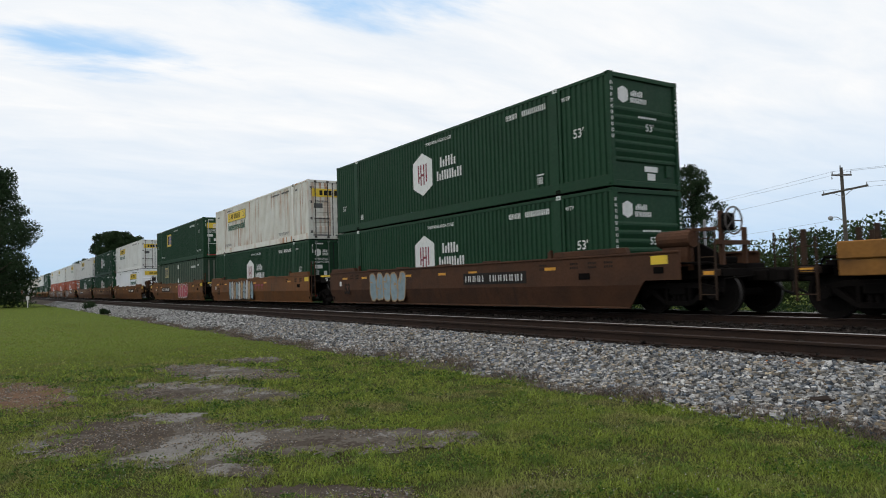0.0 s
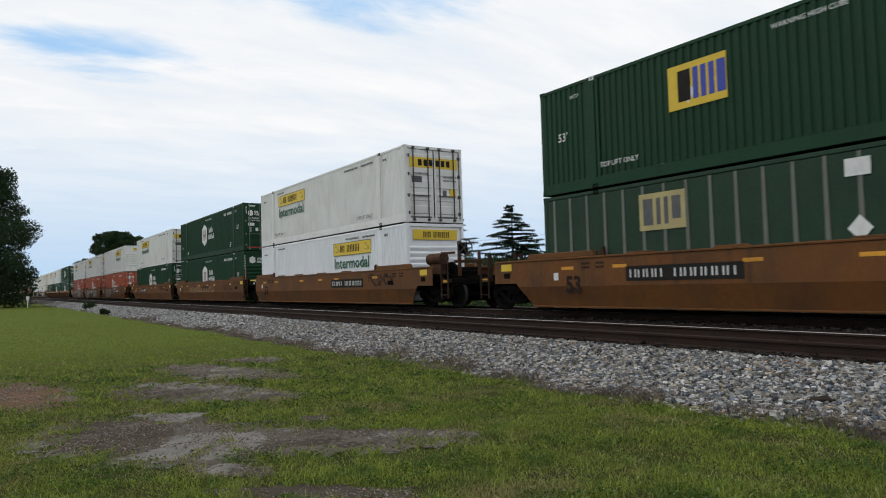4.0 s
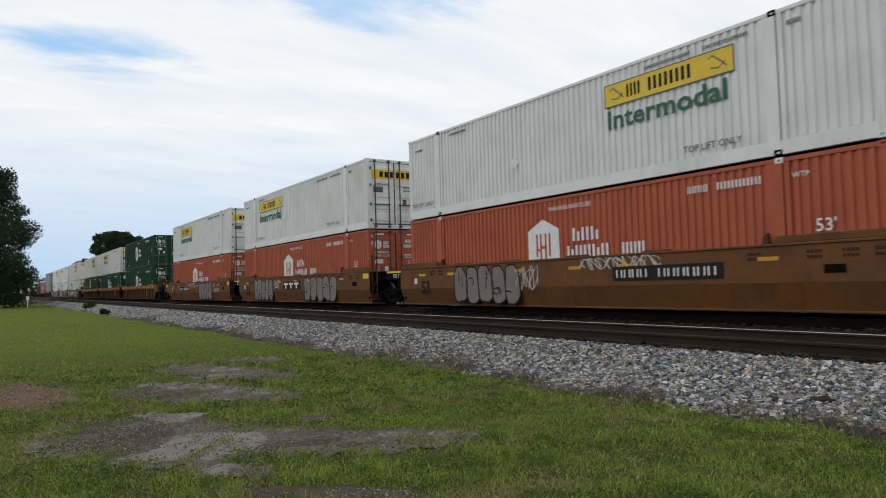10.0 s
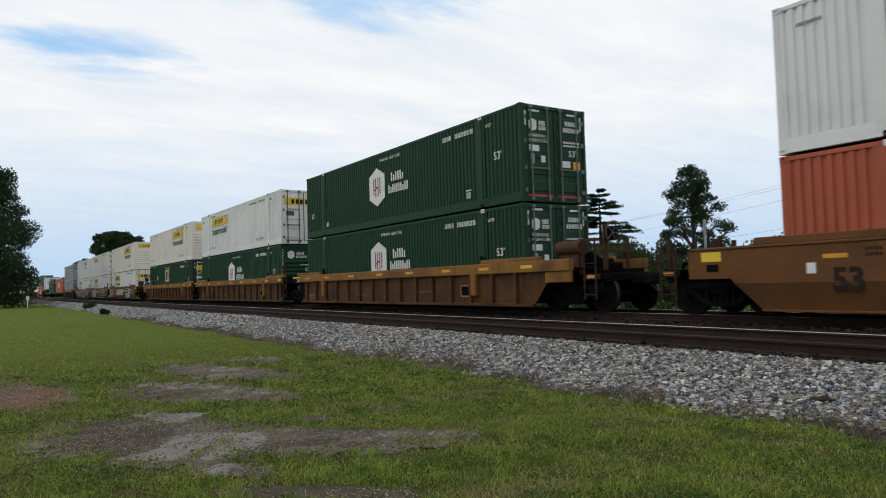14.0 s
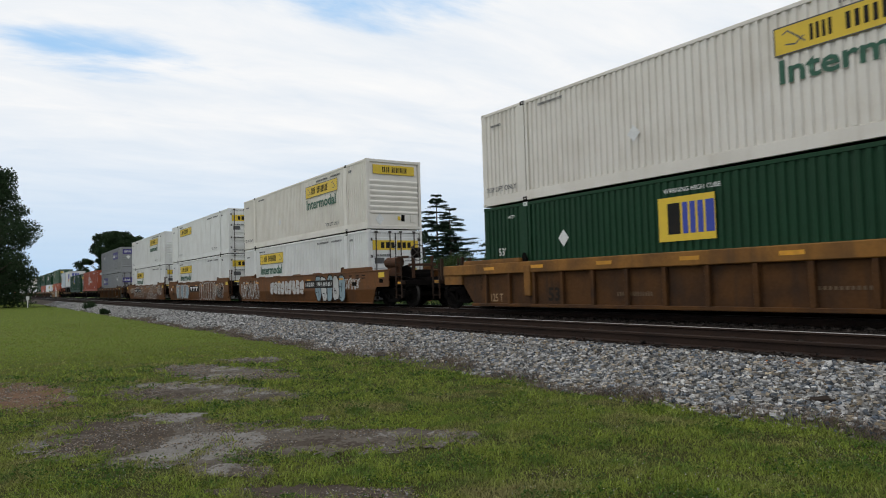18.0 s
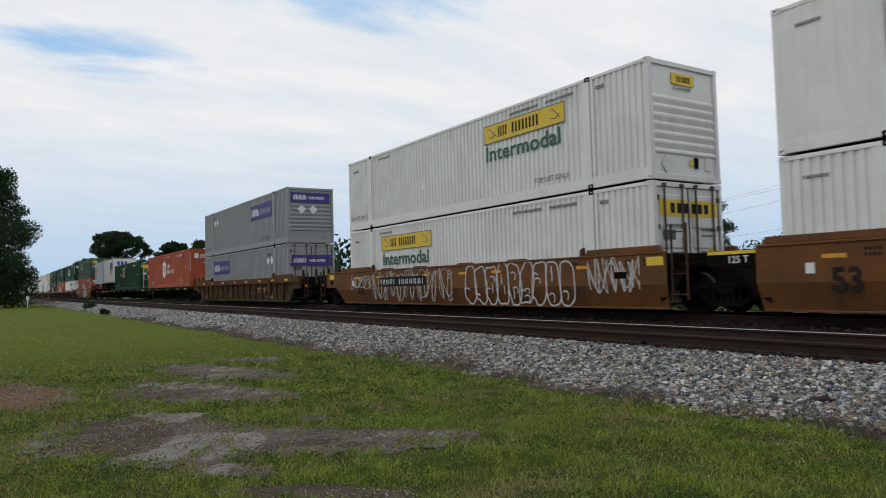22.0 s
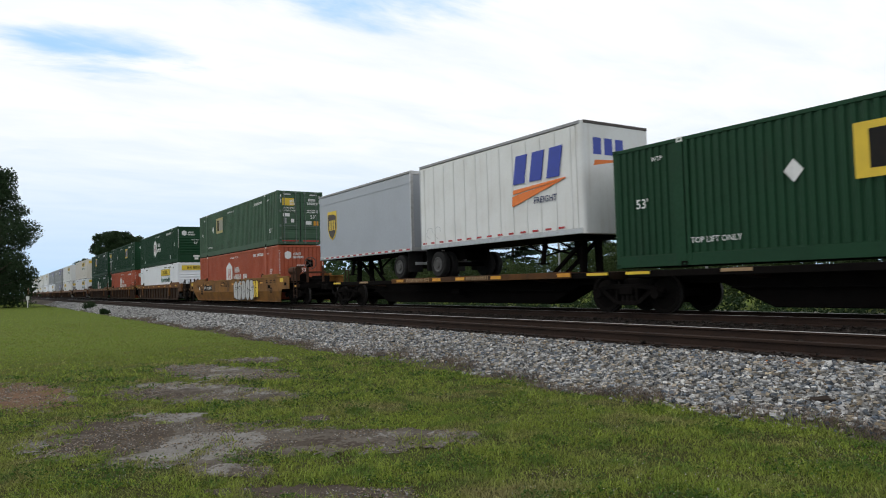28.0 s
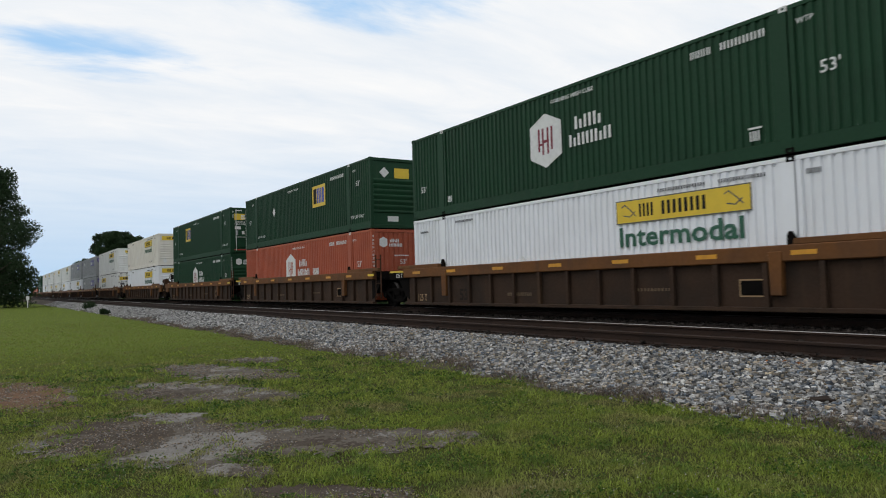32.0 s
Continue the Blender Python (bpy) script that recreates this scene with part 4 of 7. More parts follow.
def end_gear(car, way, kind, paint, brake):
    """What stands at one end of a unit: end sill, platform, coupler or joint, ladder, stakes."""
    e = way * HL

    def X(d):
        return e + way * d
    s = Shape()

    def box(d0, d1, *r):
        a, b = sorted((X(d0), X(d1)))
        s.box(a, b, *r)
    if kind == "free":
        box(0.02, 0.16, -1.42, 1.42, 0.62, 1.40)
        part("bulkhead", s, GRIME_SHADE, car, "grimy end bulkhead", bevel=0.01)
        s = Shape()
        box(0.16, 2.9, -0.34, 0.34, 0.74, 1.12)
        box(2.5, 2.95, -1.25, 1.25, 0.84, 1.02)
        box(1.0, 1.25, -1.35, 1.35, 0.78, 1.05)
        part("draft_sill", s, GRIME_SHADE, car, "black centre sill and cross beams", bevel=0.015)
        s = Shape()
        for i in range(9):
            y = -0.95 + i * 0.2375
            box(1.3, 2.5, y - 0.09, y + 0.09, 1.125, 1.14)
        part("walkway", s, GRIME_SHADE, car, "open steel walkway planks")
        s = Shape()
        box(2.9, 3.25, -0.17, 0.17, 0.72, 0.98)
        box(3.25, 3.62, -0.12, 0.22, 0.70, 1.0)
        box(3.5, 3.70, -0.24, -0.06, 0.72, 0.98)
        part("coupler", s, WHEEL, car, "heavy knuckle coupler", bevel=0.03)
        s = Shape()
        pts = [(X(2.95), 0.35, 0.85), (X(3.3), 0.38, 0.5), (X(3.6), 0.3, 0.42), (X(3.74), 0.1, 0.55)]
        for a, b in zip(pts, pts[1:]):
            s.rod(a, b, 0.03, 6)
        part("air_hose", s, RUBBER, car)
        for y in (-1.3, 1.3):
            s = Shape()
            box(2.5, 2.88, y - 0.10, y + 0.10, 0.86, 1.0)
            part("corner_step", s, BROWN, car, "scuffed brown corner step", bevel=0.012)
            s = Shape()
            box(2.56, 2.82, y - 0.105 if y < 0 else y + 0.1, y - 0.1 if y < 0 else y + 0.105, 0.89, 0.97)
            part("step_reflector", s, AMBER, car, "scuffed amber strip")
        for d0, d1, y0, y1, z0, z1, nm in ((0.35, 1.15, -1.05, -0.45, 1.05, 1.36, "valve_box"), (0.4, 1.2, 0.4, 1.1, 1.05, 1.45, "equipment_box"), (1.35, 2.3, -0.3, 0.25, 1.14, 1.30, "slack_adjuster")):
            s = Shape()
            box(d0, d1, y0, y1, z0, z1)
            part(nm, s, GRIME_SHADE, car, bevel=0.03)
        part("brake_pipe", Shape().rod((X(0.2), -1.2, 1.2), (X(2.5), -1.1, 1.16), 0.03, 6).rod((X(2.5), -1.1, 1.16), (X(2.9), -0.6, 0.95), 0.03, 6), GRIME_SHADE, car)
        part("skirt_plate", Shape().box(min(X(1.25), X(2.45)), max(X(1.25), X(2.45)), -0.9, 0.9, 0.80, 1.10), GRIME_SHADE, car, bevel=0.01)
        part("uncoupling_lever", Shape().rod((X(2.98), -1.3, 0.8), (X(2.98), 0, 0.86), 0.016, 6).rod((X(2.98), -1.3, 0.8), (X(2.98), -1.33, 0.5), 0.016, 6), WHEEL, car)
        for y in (-1, 1):
            ladder(car, X(2.68), y, 0.35, 1.55 if not brake else 1.85, BROWN)
        if brake:
            s = Shape()
            box(2.5, 2.6, -0.75, -0.65, 1.1, 2.3)
            box(2.5, 2.6, 0.1, 0.18, 1.1, 1.95)
            box(2.5, 2.6, -0.9, 0.3, 1.55, 1.65)
            box(1.9, 2.0, -1.05, -0.95, 1.0, 1.95)
            box(1.9, 2.6, -0.98, -0.9, 1.86, 1.94)
            part("brake_stand", s, RUST, car, "rusty uprights of the hand brake", bevel=0.008)
            s = Shape()
            n, hy, hz = 20, -0.66, 2.06
            ring = [(hy + 0.3 * math.cos(2 * math.pi * i / n), hz + 0.3 * math.sin(2 * math.pi * i / n)) for i in range(n)]
            for (a, b), (c, d) in zip(ring, ring[1:] + ring[:1]):
                s.rod((X(2.84), a, b), (X(2.84), c, d), 0.02, 6)
            for a, b in ring[::4]:
                s.rod((X(2.80), hy, hz), (X(2.84), a, b), 0.015, 5)
            part("brake_wheel", s, BAR_DARK, car, "spoked hand brake wheel")
            part("gear_housing", Shape().box(min(X(2.6), X(2.78)), max(X(2.6), X(2.78)), -0.82, -0.48, 1.86, 2.24), GRIME_SHADE, car, bevel=0.05)
            part("air_reservoir", Shape().rod((X(1.15), -1.0, 1.72), (X(2.05), -1.0, 1.72), 0.2, 16), RUST, car, "brown rusty air tank")
            part("tank_cradle", Shape().box(min(X(1.25), X(1.95)), max(X(1.25), X(1.95)), -1.1, -0.88, 1.1, 1.54), RUST, car)
            part("bracket_plate", Shape().prism([(X(1.0), 1.1), (X(2.3), 1.1), (X(2.3), 1.4), (X(1.9), 1.62), (X(1.0), 1.5)], -0.6, -0.5), GRIME_SHADE, car, "black bracket plate", bevel=0.01)
        else:
            for d, y in ((1.5, -1.1), (2.2, -0.3), (2.9, -1.0), (2.55, 0.95)):
                part("stake", Shape().box(min(X(d), X(d + 0.09)), max(X(d), X(d + 0.09)), y - 0.05, y + 0.05, 1.02, 1.72), BROWN, car, "rusty steel stake", bevel=0.01)
    else:
        box(0.02, 0.14, -1.40, 1.40, 0.55, 1.42)
        part("bulkhead", s, GRIME_SHADE, car, "grimy end bulkhead", bevel=0.01)
        s = Shape()
        box(0.14, 1.64, -0.45, 0.45, 0.76, 1.16)
        box(0.14, 0.9, -1.2, 1.2, 1.06, 1.18)
        part("joint_arm", s, GRIME_SHADE, car, "black articulated joint casting", bevel=0.02)
        if way < 0:
            part("weight_plate", Shape().box(min(X(0.2), X(1.62)), max(X(0.2), X(1.62)), -1.46, -1.42, 1.05, 1.38), GRIME_SHADE, car, "dark plate with weight limit")
            ob = part("stencil", lettering("125 T", 0.15, MARK), MARK, car, "white stencil", (X(1.12), -1.464, 1.12))
            part("plate_reflector", Shape().box(X(1.58), X(0.3), -1.466, -1.46, 1.30, 1.37), YELLOW, car, "yellow strip")
            part("joint_skirt", Shape().prism([(X(0.2), 0.30), (X(0.5), 0.45), (X(0.95), 1.05), (X(0.2), 1.05)], -1.43, -1.40), GRIME_SHADE, car, "black sloping skirt plate")
            ladder(car, X(0.55), 1, 0.4, 1.9, RUST)
        else:
            ladder(car, X(0.75), -1, 0.35, 2.05, RUST)
            part("joint_skirt", Shape().prism([(X(0.2), 0.30), (X(0.5), 0.45), (X(0.95), 1.05), (X(0.2), 1.05)], -1.43, -1.40), GRIME_SHADE, car, "black sloping skirt plate")
            part("end_reflector", Shape().box(X(-0.1), X(0.38), -1.518, -1.51, 1.14, 1.34), YELLOW, car, "yellow panel")
        part("brake_pipe", Shape().rod((X(0.1), -0.6, 1.3), (X(1.6), -0.5, 1.25), 0.03, 6), GRIME_SHADE, car)
        part("brake_pipe", Shape().rod((X(0.1), 0.7, 1.2), (X(1.6), 0.55, 1.25), 0.03, 6), GRIME_SHADE, car)


def well_side(car, side, front, rear, paint, ribbed):
    y0 = side * 1.51

    def tip(kind):
        return 2.05 if kind == "free" else 0.45
    xf, xr = HL + tip(front), -HL - tip(rear)

    def under(kind, way):
        e = way * HL
        if kind == "free":
            return [(e + way * 0.45, 0.16), (e + way * 1.05, 0.80), (e + way * 2.05, 0.80), (e + way * 2.05, 1.42)]
        return [(e + way * 0.40, 0.16), (e + way * 0.45, 0.30), (e + way * 0.45, 1.44)]
    if not ribbed:
        f, r = under(front, 1), under(rear, -1)
        # upright upper sheet and a lower sheet that leans in
        up = [p for p in f if p[1] >= 0.7] + [p for p in reversed(r) if p[1] >= 0.7]
        if front != "free":
            up = [(xf, 0.70)] + up
        else:
            up = [(HL + 0.96, 0.70)] + up
        up = up + ([(xr, 0.70)] if rear != "free" else [(-HL - 0.96, 0.70)])
        t = 0.03
        s = Shape().prism(up, y0 - t * side, y0)
        part("side_sheet", s, paint, car, bevel=0.0)
        a, b = (HL + 0.45 if front == "free" else HL + 0.40), (-HL - 0.45 if rear == "free" else -HL - 0.40)
        a2, b2 = (HL + 0.96 if front == "free" else xf), (-HL - 0.96 if rear == "free" else xr)
        lean = side * 1.36
        s = Shape().add([(b, lean, 0.16), (a, lean, 0.16), (a2, y0, 0.70), (b2, y0, 0.70), (b, lean - side * t, 0.16), (a, lean - side * t, 0.16), (a2, y0 - side * t, 0.70), (b2, y0 - side * t, 0.70)],
                        [(0, 1, 2, 3), (7, 6, 5, 4), (0, 4, 5, 1), (1, 5, 6, 2), (3, 2, 6, 7), (0, 3, 7, 4)])
        part("lower_sheet", s, paint, car)
        part("bottom_flange", Shape().box(b, a, min(side * 1.30, side * 1.40), max(side * 1.30, side * 1.40), 0.13, 0.175), paint, car, bevel=0.008)
        part("top_chord", Shape().box(xr + 0.05, xf - 0.05, min(side * 1.40, side * 1.535), max(side * 1.40, side * 1.535), 1.40, 1.455), paint, car, bevel=0.012)
        for x0, x1 in ((HL - 2.05, HL + 0.55 if front == "free" else HL + 0.30), (-HL - (0.55 if rear == "free" else 0.30), -HL + 2.05)):
            part("coaming", Shape().prism([(x0, 1.455), (x1, 1.455), (x1 - 0.06, 1.60), (x0 + 0.06, 1.60)], side * 1.37, side * 1.52), paint, car, "raised guide coaming", bevel=0.012)
        for x in (-4.6, -2.2, 0.6, 3.2) if side < 0 else ():
            part("container_guide", Shape().prism([(-0.42, 1.455), (0.42, 1.455), (0.36, 1.50), (-0.36, 1.50)], side * 1.38, side * 1.5), paint, car, "", (x, 0, 0), bevel=0.008)
        for x in (HL - 2.25, -HL + 2.25):
            part("guide_wedge", Shape().prism([(-0.08, 1.455), (0.08, 1.455), (0.05, 1.68), (-0.05, 1.62)], side * 1.36, side * 1.46), RUST, car, "", (x, 0, 0), bevel=0.008)
        rf = (-7.0, -5.2, -1.7, 0.55, 2.3, 5.9)
        for x in rf if side < 0 else ():
            part("reflector", Shape().box(-0.22, 0.22, min(y0, y0 + side * 0.006), max(y0, y0 + side * 0.006), 1.13, 1.21), AMBER, car, "amber reflector strip", (x, 0, 0))
        if front == "free":
            part("end_reflector", Shape().box(HL + 1.25, HL + 1.72, min(y0, y0 + side * 0.008), max(y0, y0 + side * 0.008), 1.16, 1.36), YELLOW, car, "yellow panel")
            part("card_holder", Shape().box(HL + 1.32, HL + 1.6, min(y0, y0 + side * 0.012), max(y0, y0 + side * 0.012), 0.95, 1.10), GRIME_SHADE, car)
        if rear == "free":
            part("end_reflector", Shape().box(-HL - 1.72, -HL - 1.25, min(y0, y0 + side * 0.008), max(y0, y0 + side * 0.008), 1.16, 1.36), YELLOW, car, "yellow panel")
            part("card_holder", Shape().box(-HL - 1.6, -HL - 1.32, min(y0, y0 + side * 0.012), max(y0, y0 + side * 0.012), 0.95, 1.10), GRIME_SHADE, car)
        if side < 0:
            part("data_label", Shape().box(-HL + 0.55, -HL + 0.72, min(y0, y0 + side * 0.008), max(y0, y0 + side * 0.008), 0.86, 1.06), MARK, car, "small white data label")
            part("data_label", Shape().box(HL - 1.1, HL - 0.7, min(y0, y0 + side * 0.008), max(y0, y0 + side * 0.008), 0.86, 1.02), GRIME_SHADE, car, "dark card holder")
        if side < 0:
            part("stencil", lettering("53", 0.42, SPRAY_K, 0.05), SPRAY_K, car, "large dark figures", (-HL + 1.0, y0 - 0.004, 0.55)).rotation_euler = (0, 0, 0)
            w = Shape()
            rr = random.Random(5)
            for x in (HL - 0.2, HL - 0.75, HL - 1.4, -HL + 1.6, -HL + 2.1, HL - 2.6):
                for k in range(2):
                    for i in range(4):
                        w.box(x + i * 0.075, x + i * 0.075 + 0.05, y0 - 0.004, y0, 1.24 - k * 0.1, 1.30 - k * 0.1)
            part("stencil_marking", w, SPRAY_K, car, "small dark stencilled bars")["kind"] = "stuff"
    else:
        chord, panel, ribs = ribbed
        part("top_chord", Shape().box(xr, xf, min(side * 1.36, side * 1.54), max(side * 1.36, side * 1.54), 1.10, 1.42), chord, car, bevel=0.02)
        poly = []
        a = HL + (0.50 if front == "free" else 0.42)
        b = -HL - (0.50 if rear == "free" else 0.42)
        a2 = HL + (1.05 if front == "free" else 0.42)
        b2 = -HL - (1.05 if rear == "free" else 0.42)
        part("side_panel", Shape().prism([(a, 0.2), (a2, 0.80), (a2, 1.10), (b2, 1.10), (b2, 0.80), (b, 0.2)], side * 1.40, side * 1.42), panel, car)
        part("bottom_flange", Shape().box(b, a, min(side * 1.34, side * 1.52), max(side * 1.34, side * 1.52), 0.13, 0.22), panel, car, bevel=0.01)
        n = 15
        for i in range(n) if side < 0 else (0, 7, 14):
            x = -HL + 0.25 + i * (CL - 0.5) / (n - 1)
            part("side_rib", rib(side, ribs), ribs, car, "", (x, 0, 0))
        for e, k in ((HL, front), (-HL, rear)):
            w = 1 if e > 0 else -1
            if k == "free":
                part("end_plate", Shape().box(min(e + w * 1.05, e + w * 2.05), max(e + w * 1.05, e + w * 2.05), min(side * 1.40, side * 1.5), max(side * 1.40, side * 1.5), 0.80, 1.10), chord, car, bevel=0.012)
            x0, x1 = sorted((e - w * 1.9, e + w * 0.9))
            part("coaming", Shape().prism([(x0, 1.42), (x1, 1.42), (x1 - 0.03, 1.54), (x0 + 0.03, 1.54)], side * 1.38, side * 1.52), chord, car, "raised guide coaming", bevel=0.012)
        for x in (-7.6, -5.4, -2.9, -0.4, 1.9, 4.3, 6.4, 8.4) if side < 0 else ():
            part("reflector", Shape().box(-0.25, 0.25, min(side * 1.54, side * 1.546), max(side * 1.54, side * 1.546), 1.22, 1.31), AMBER if x not in (8.4,) else YELLOW, car, "amber reflector strip", (x, 0, 0))
        for x in (-6.1, 6.1):
            part("lashing_stop", Shape().prism([(-0.1, 1.42), (0.1, 1.42), (0.1, 1.5), (0.0, 1.68), (-0.06, 1.68), (-0.1, 1.6)], side * 1.33, side * 1.4), GRIME_SHADE, car, "", (x, 0, 0), bevel=0.01)
        part("card_holder", Shape().box(5.0, 5.5, min(side * 1.42, side * 1.435), max(side * 1.42, side * 1.435), 0.45, 0.75), GRIME_SHADE, car, "dark card holder with a pale rim")
        if side < 0:
            part("card_rim", Shape().box(4.97, 5.53, -1.437, -1.43, 0.42, 0.45).box(4.97, 5.53, -1.437, -1.43, 0.75, 0.78).box(4.97, 5.0, -1.437, -1.43, 0.45, 0.75).box(5.5, 5.53, -1.437, -1.43, 0.45, 0.75), SPRAY_T, car)
            part("stencil", lettering("53", 0.36, SPRAY_K, 0.05), SPRAY_K, car, "dark figures", (-5.1, -1.425, 0.32))
            part("stencil", lettering("125 T", 0.24, SPRAY_T, 0.02, 0.8), SPRAY_T, car, "pale stencil", (-7.72, -1.425, 0.28))
            for x in (-5.83, 5.83):
                part("lifting_lug", Shape().prism([(x - 0.12, 0.45), (x + 0.12, 0.45), (x + 0.14, 1.30), (x - 0.14, 1.30)], -1.56, -1.42), chord, car, "stout lifting lug", bevel=0.012)
            w = Shape()
            word_bars(w, -2.6, -1.5, 0.44, 0.54, -1.425, 7)
            word_bars(w, 2.3, 3.3, 0.55, 0.62, -1.425, 5)
            word_part("number_bar", w, SPRAY_D, car, "worn dull bars in place of small stencils")


RIBS = {}


def rib(side, material):
    """An upright stiffener of a ribbed well side."""
    if (side, material.name) not in RIBS:
        RIBS[side, material.name] = Shape().prism([(-0.055, 0.22), (0.055, 0.22), (0.055, 1.10), (-0.055, 1.10)], side * 1.42, side * 1.52).mesh("side_rib", material, 0.008)
    return RIBS[side, material.name]



def well_car(paint, label, front="free", rear="free", ribbed=None, brake=False):
    car = thing("well_car", label, "well car", "cars of the train")
    for side in (-1, 1):
        well_side(car, side, front, rear, paint, ribbed)
    s = Shape()
    for i in range(7):
        x = -HL + 0.8 + i * (CL - 1.6) / 6
        s.box(x - 0.15, x + 0.15, -1.36, 1.36, 0.17, 0.265)
    s.box(-HL, HL, -1.33, -1.0, 0.20, 0.265).box(-HL, HL, 1.0, 1.33, 0.20, 0.265)
    part("well_floor", s, GRIME_SHADE, car, "black cross bearers of the well floor", bevel=0.01)
    end_gear(car, 1, front, paint, brake)
    end_gear(car, -1, rear, paint, False)
    truck(car, HL + (1.62 if front == "free" else REACH_A))
    if rear == "free":
        truck(car, -HL - 1.62)
    return car


def number_board(car, a, b):
    part("number_board", Shape().box(a, b, -1.518, -1.511, 0.80, 1.15), BLACK, car, "black board with white bars in place of a number")
    w = Shape()
    word_bars(w, a + 0.12, a + (b - a) * 0.36, 0.88, 1.07, -1.520, 4, t=0.002, stroke=0.2)
    word_bars(w, a + (b - a) * 0.45, b - 0.12, 0.88, 1.07, -1.520, 6, t=0.002, stroke=0.2)
    word_part("number_bar", w, MARK, car)


def name_bars(car, a, b, material, back=True, y=-1.520, z=0.82):
    if back:
        part("name_board", Shape().box(a, b, -1.518, -1.511, 0.76, 1.16), BLACK, car, "black board with white bars in place of a name")
    w = Shape()
    n = 3
    st = (b - a - 0.2) / n
    for i in range(n):
        x = a + 0.1 + i * st
        w.box(x, x + st * 0.8, y - 0.002, y + 0.002, z + 0.18, z + 0.28).box(x + st * 0.28, x + st * 0.5, y - 0.002, y + 0.002, z, z + 0.18)
    word_part("name_bar", w, material, car)


def scrawl(car, a, b, z0, z1, material, seed, loops=6, w=0.05, y=-1.515):
    """A looping sprayed line, with no letters in it."""
    r = random.Random(seed)
    s = Shape()
    n = loops * 14
    for rep in range(2):
        ph = [r.uniform(0, 6.28) for _ in range(4)]
        pts = []
        for i in range(n + 1):
            u = i / n
            x = a + (b - a) * u + 0.5 * (b - a) / loops * math.sin(u * loops * 6.283 + ph[0])
            z = (z0 + z1) / 2 + (z1 - z0) * 0.42 * math.cos(u * loops * 6.283 * (1 if rep else 1.3) + ph[1]) + 0.08 * (z1 - z0) * math.sin(u * 31 + ph[2])
            pts.append((min(b, max(a, x)), min(z1, max(z0, z))))
        s.ribbon(pts, w * (1 if rep == 0 else 0.7), y - 0.001 * rep)
    part("spray_paint", s, material, car, "sprayed scrawl")


def bubbles(car, a, b, z0, z1, fill, edge, n, seed, y=-1.513):
    """A row of fat rounded sprayed figures, outlined, that spell nothing; fill is one paint, several in turn, or none."""
    r = random.Random(seed)
    fills = fill if isinstance(fill, tuple) else (fill,)
    outline = Shape()
    n = max(n, round((b - a) / (0.66 * (min(z1, 1.44) - z0))))
    st, zc, hz = (b - a) / n, (z0 + min(z1, 1.44)) / 2, (min(z1, 1.44) - z0) / 2
    line = min(0.05, st * 0.09)
    for i in range(n):
        c, lean, p1, p2 = a + (i + 0.5) * st, r.uniform(-0.12, 0.12) * st, r.uniform(0, 6.28), r.uniform(0, 6.28)
        top, pts = r.uniform(0.86, 1.0), []
        for k in range(26):
            t = 6.2832 * k / 26
            w = 1 + 0.08 * math.sin(2 * t + p1) + 0.07 * math.sin(3 * t + p2) + 0.05 * math.sin(5 * t + p1)
            u, v = math.cos(t), math.sin(t)
            x = c + st * 0.53 * w * math.copysign(abs(u) ** 0.7, u)
            z = zc + hz * (top if v > 0 else 1.0) * min(1.0, w) * math.copysign(abs(v) ** 0.7, v)
            pts.append((x + lean * (z - zc) / hz, z))
        e = 0.0002 * i
        if fills[0]:
            part("spray_figure", Shape().prism(pts, y - 0.002 - e, y + 0.002), fills[i % len(fills)], car, "fat rounded sprayed figure")
        outline.ribbon(pts + pts[:1], line, y - 0.0032 - e)
        for k in range(r.choice((1, 2, 2, 3))):
            x, z = c + r.uniform(-0.16, 0.16) * st, zc + r.uniform(-0.75, 0.4) * hz
            d, kind = r.uniform(0.35, 0.7) * hz, r.choice((0, 1, 2))
            if kind == 0:
                run = [(x + 0.02 * st * math.sin(j), z + d * j / 5) for j in range(6)]
            elif kind == 1:
                run = [(x + 0.22 * st * math.cos(j * 0.5 - 1), z + 0.3 * d * math.sin(j * 0.5 - 1)) for j in range(8)]
            else:
                run = [(c - 0.5 * st + 0.42 * st * j / 4, z + 0.08 * d * math.sin(j)) for j in range(5)]
            outline.ribbon([(px, min(z1 - 0.03, max(z0 + 0.03, pz))) for px, pz in run], line * 0.8, y - 0.0036 - e)
    part("spray_outline", outline, edge, car, "sprayed outline")["kind"] = "stuff"


# ---- ground and tracks ----
GRASS_EDGE = 6.85


def plain_ground():
    s = Shape()
    xs = [-3000, -600, -200, -90] + list(np.linspace(-45, 6, 35)) + [25, 80, 300, 2000]
    ys = [-2000, -200, -40] + list(np.linspace(-4, 7.5, 20)) + [9, 12, 16, 20, 30, 60, 150, 600, 3500]
    vs = []
    for y in ys:
        for x in xs:
            z = 0.0
            if y > 20:
                z = -0.2
            vs.append((x, y, z))
    n = len(xs)
    s.add(vs, [(j * n + i, j * n + i + 1, (j + 1) * n + i + 1, (j + 1) * n + i) for j in range(len(ys) - 1) for i in range(n - 1)])
    ob = new("ground", s.mesh("ground", SOIL, smooth=True))
    tagged(ob, "flat lawn soil with short green and brown turf", "ground", kind="structure")


SOIL = mat("turf_soil", (0.050, 0.060, 0.016), 0.95, dark=(0.034, 0.026, 0.015), scale=2.0, amount=0.85, vary=0.0, fine=0.5, bump=0.6, bump_scale=30, spec=0.03)


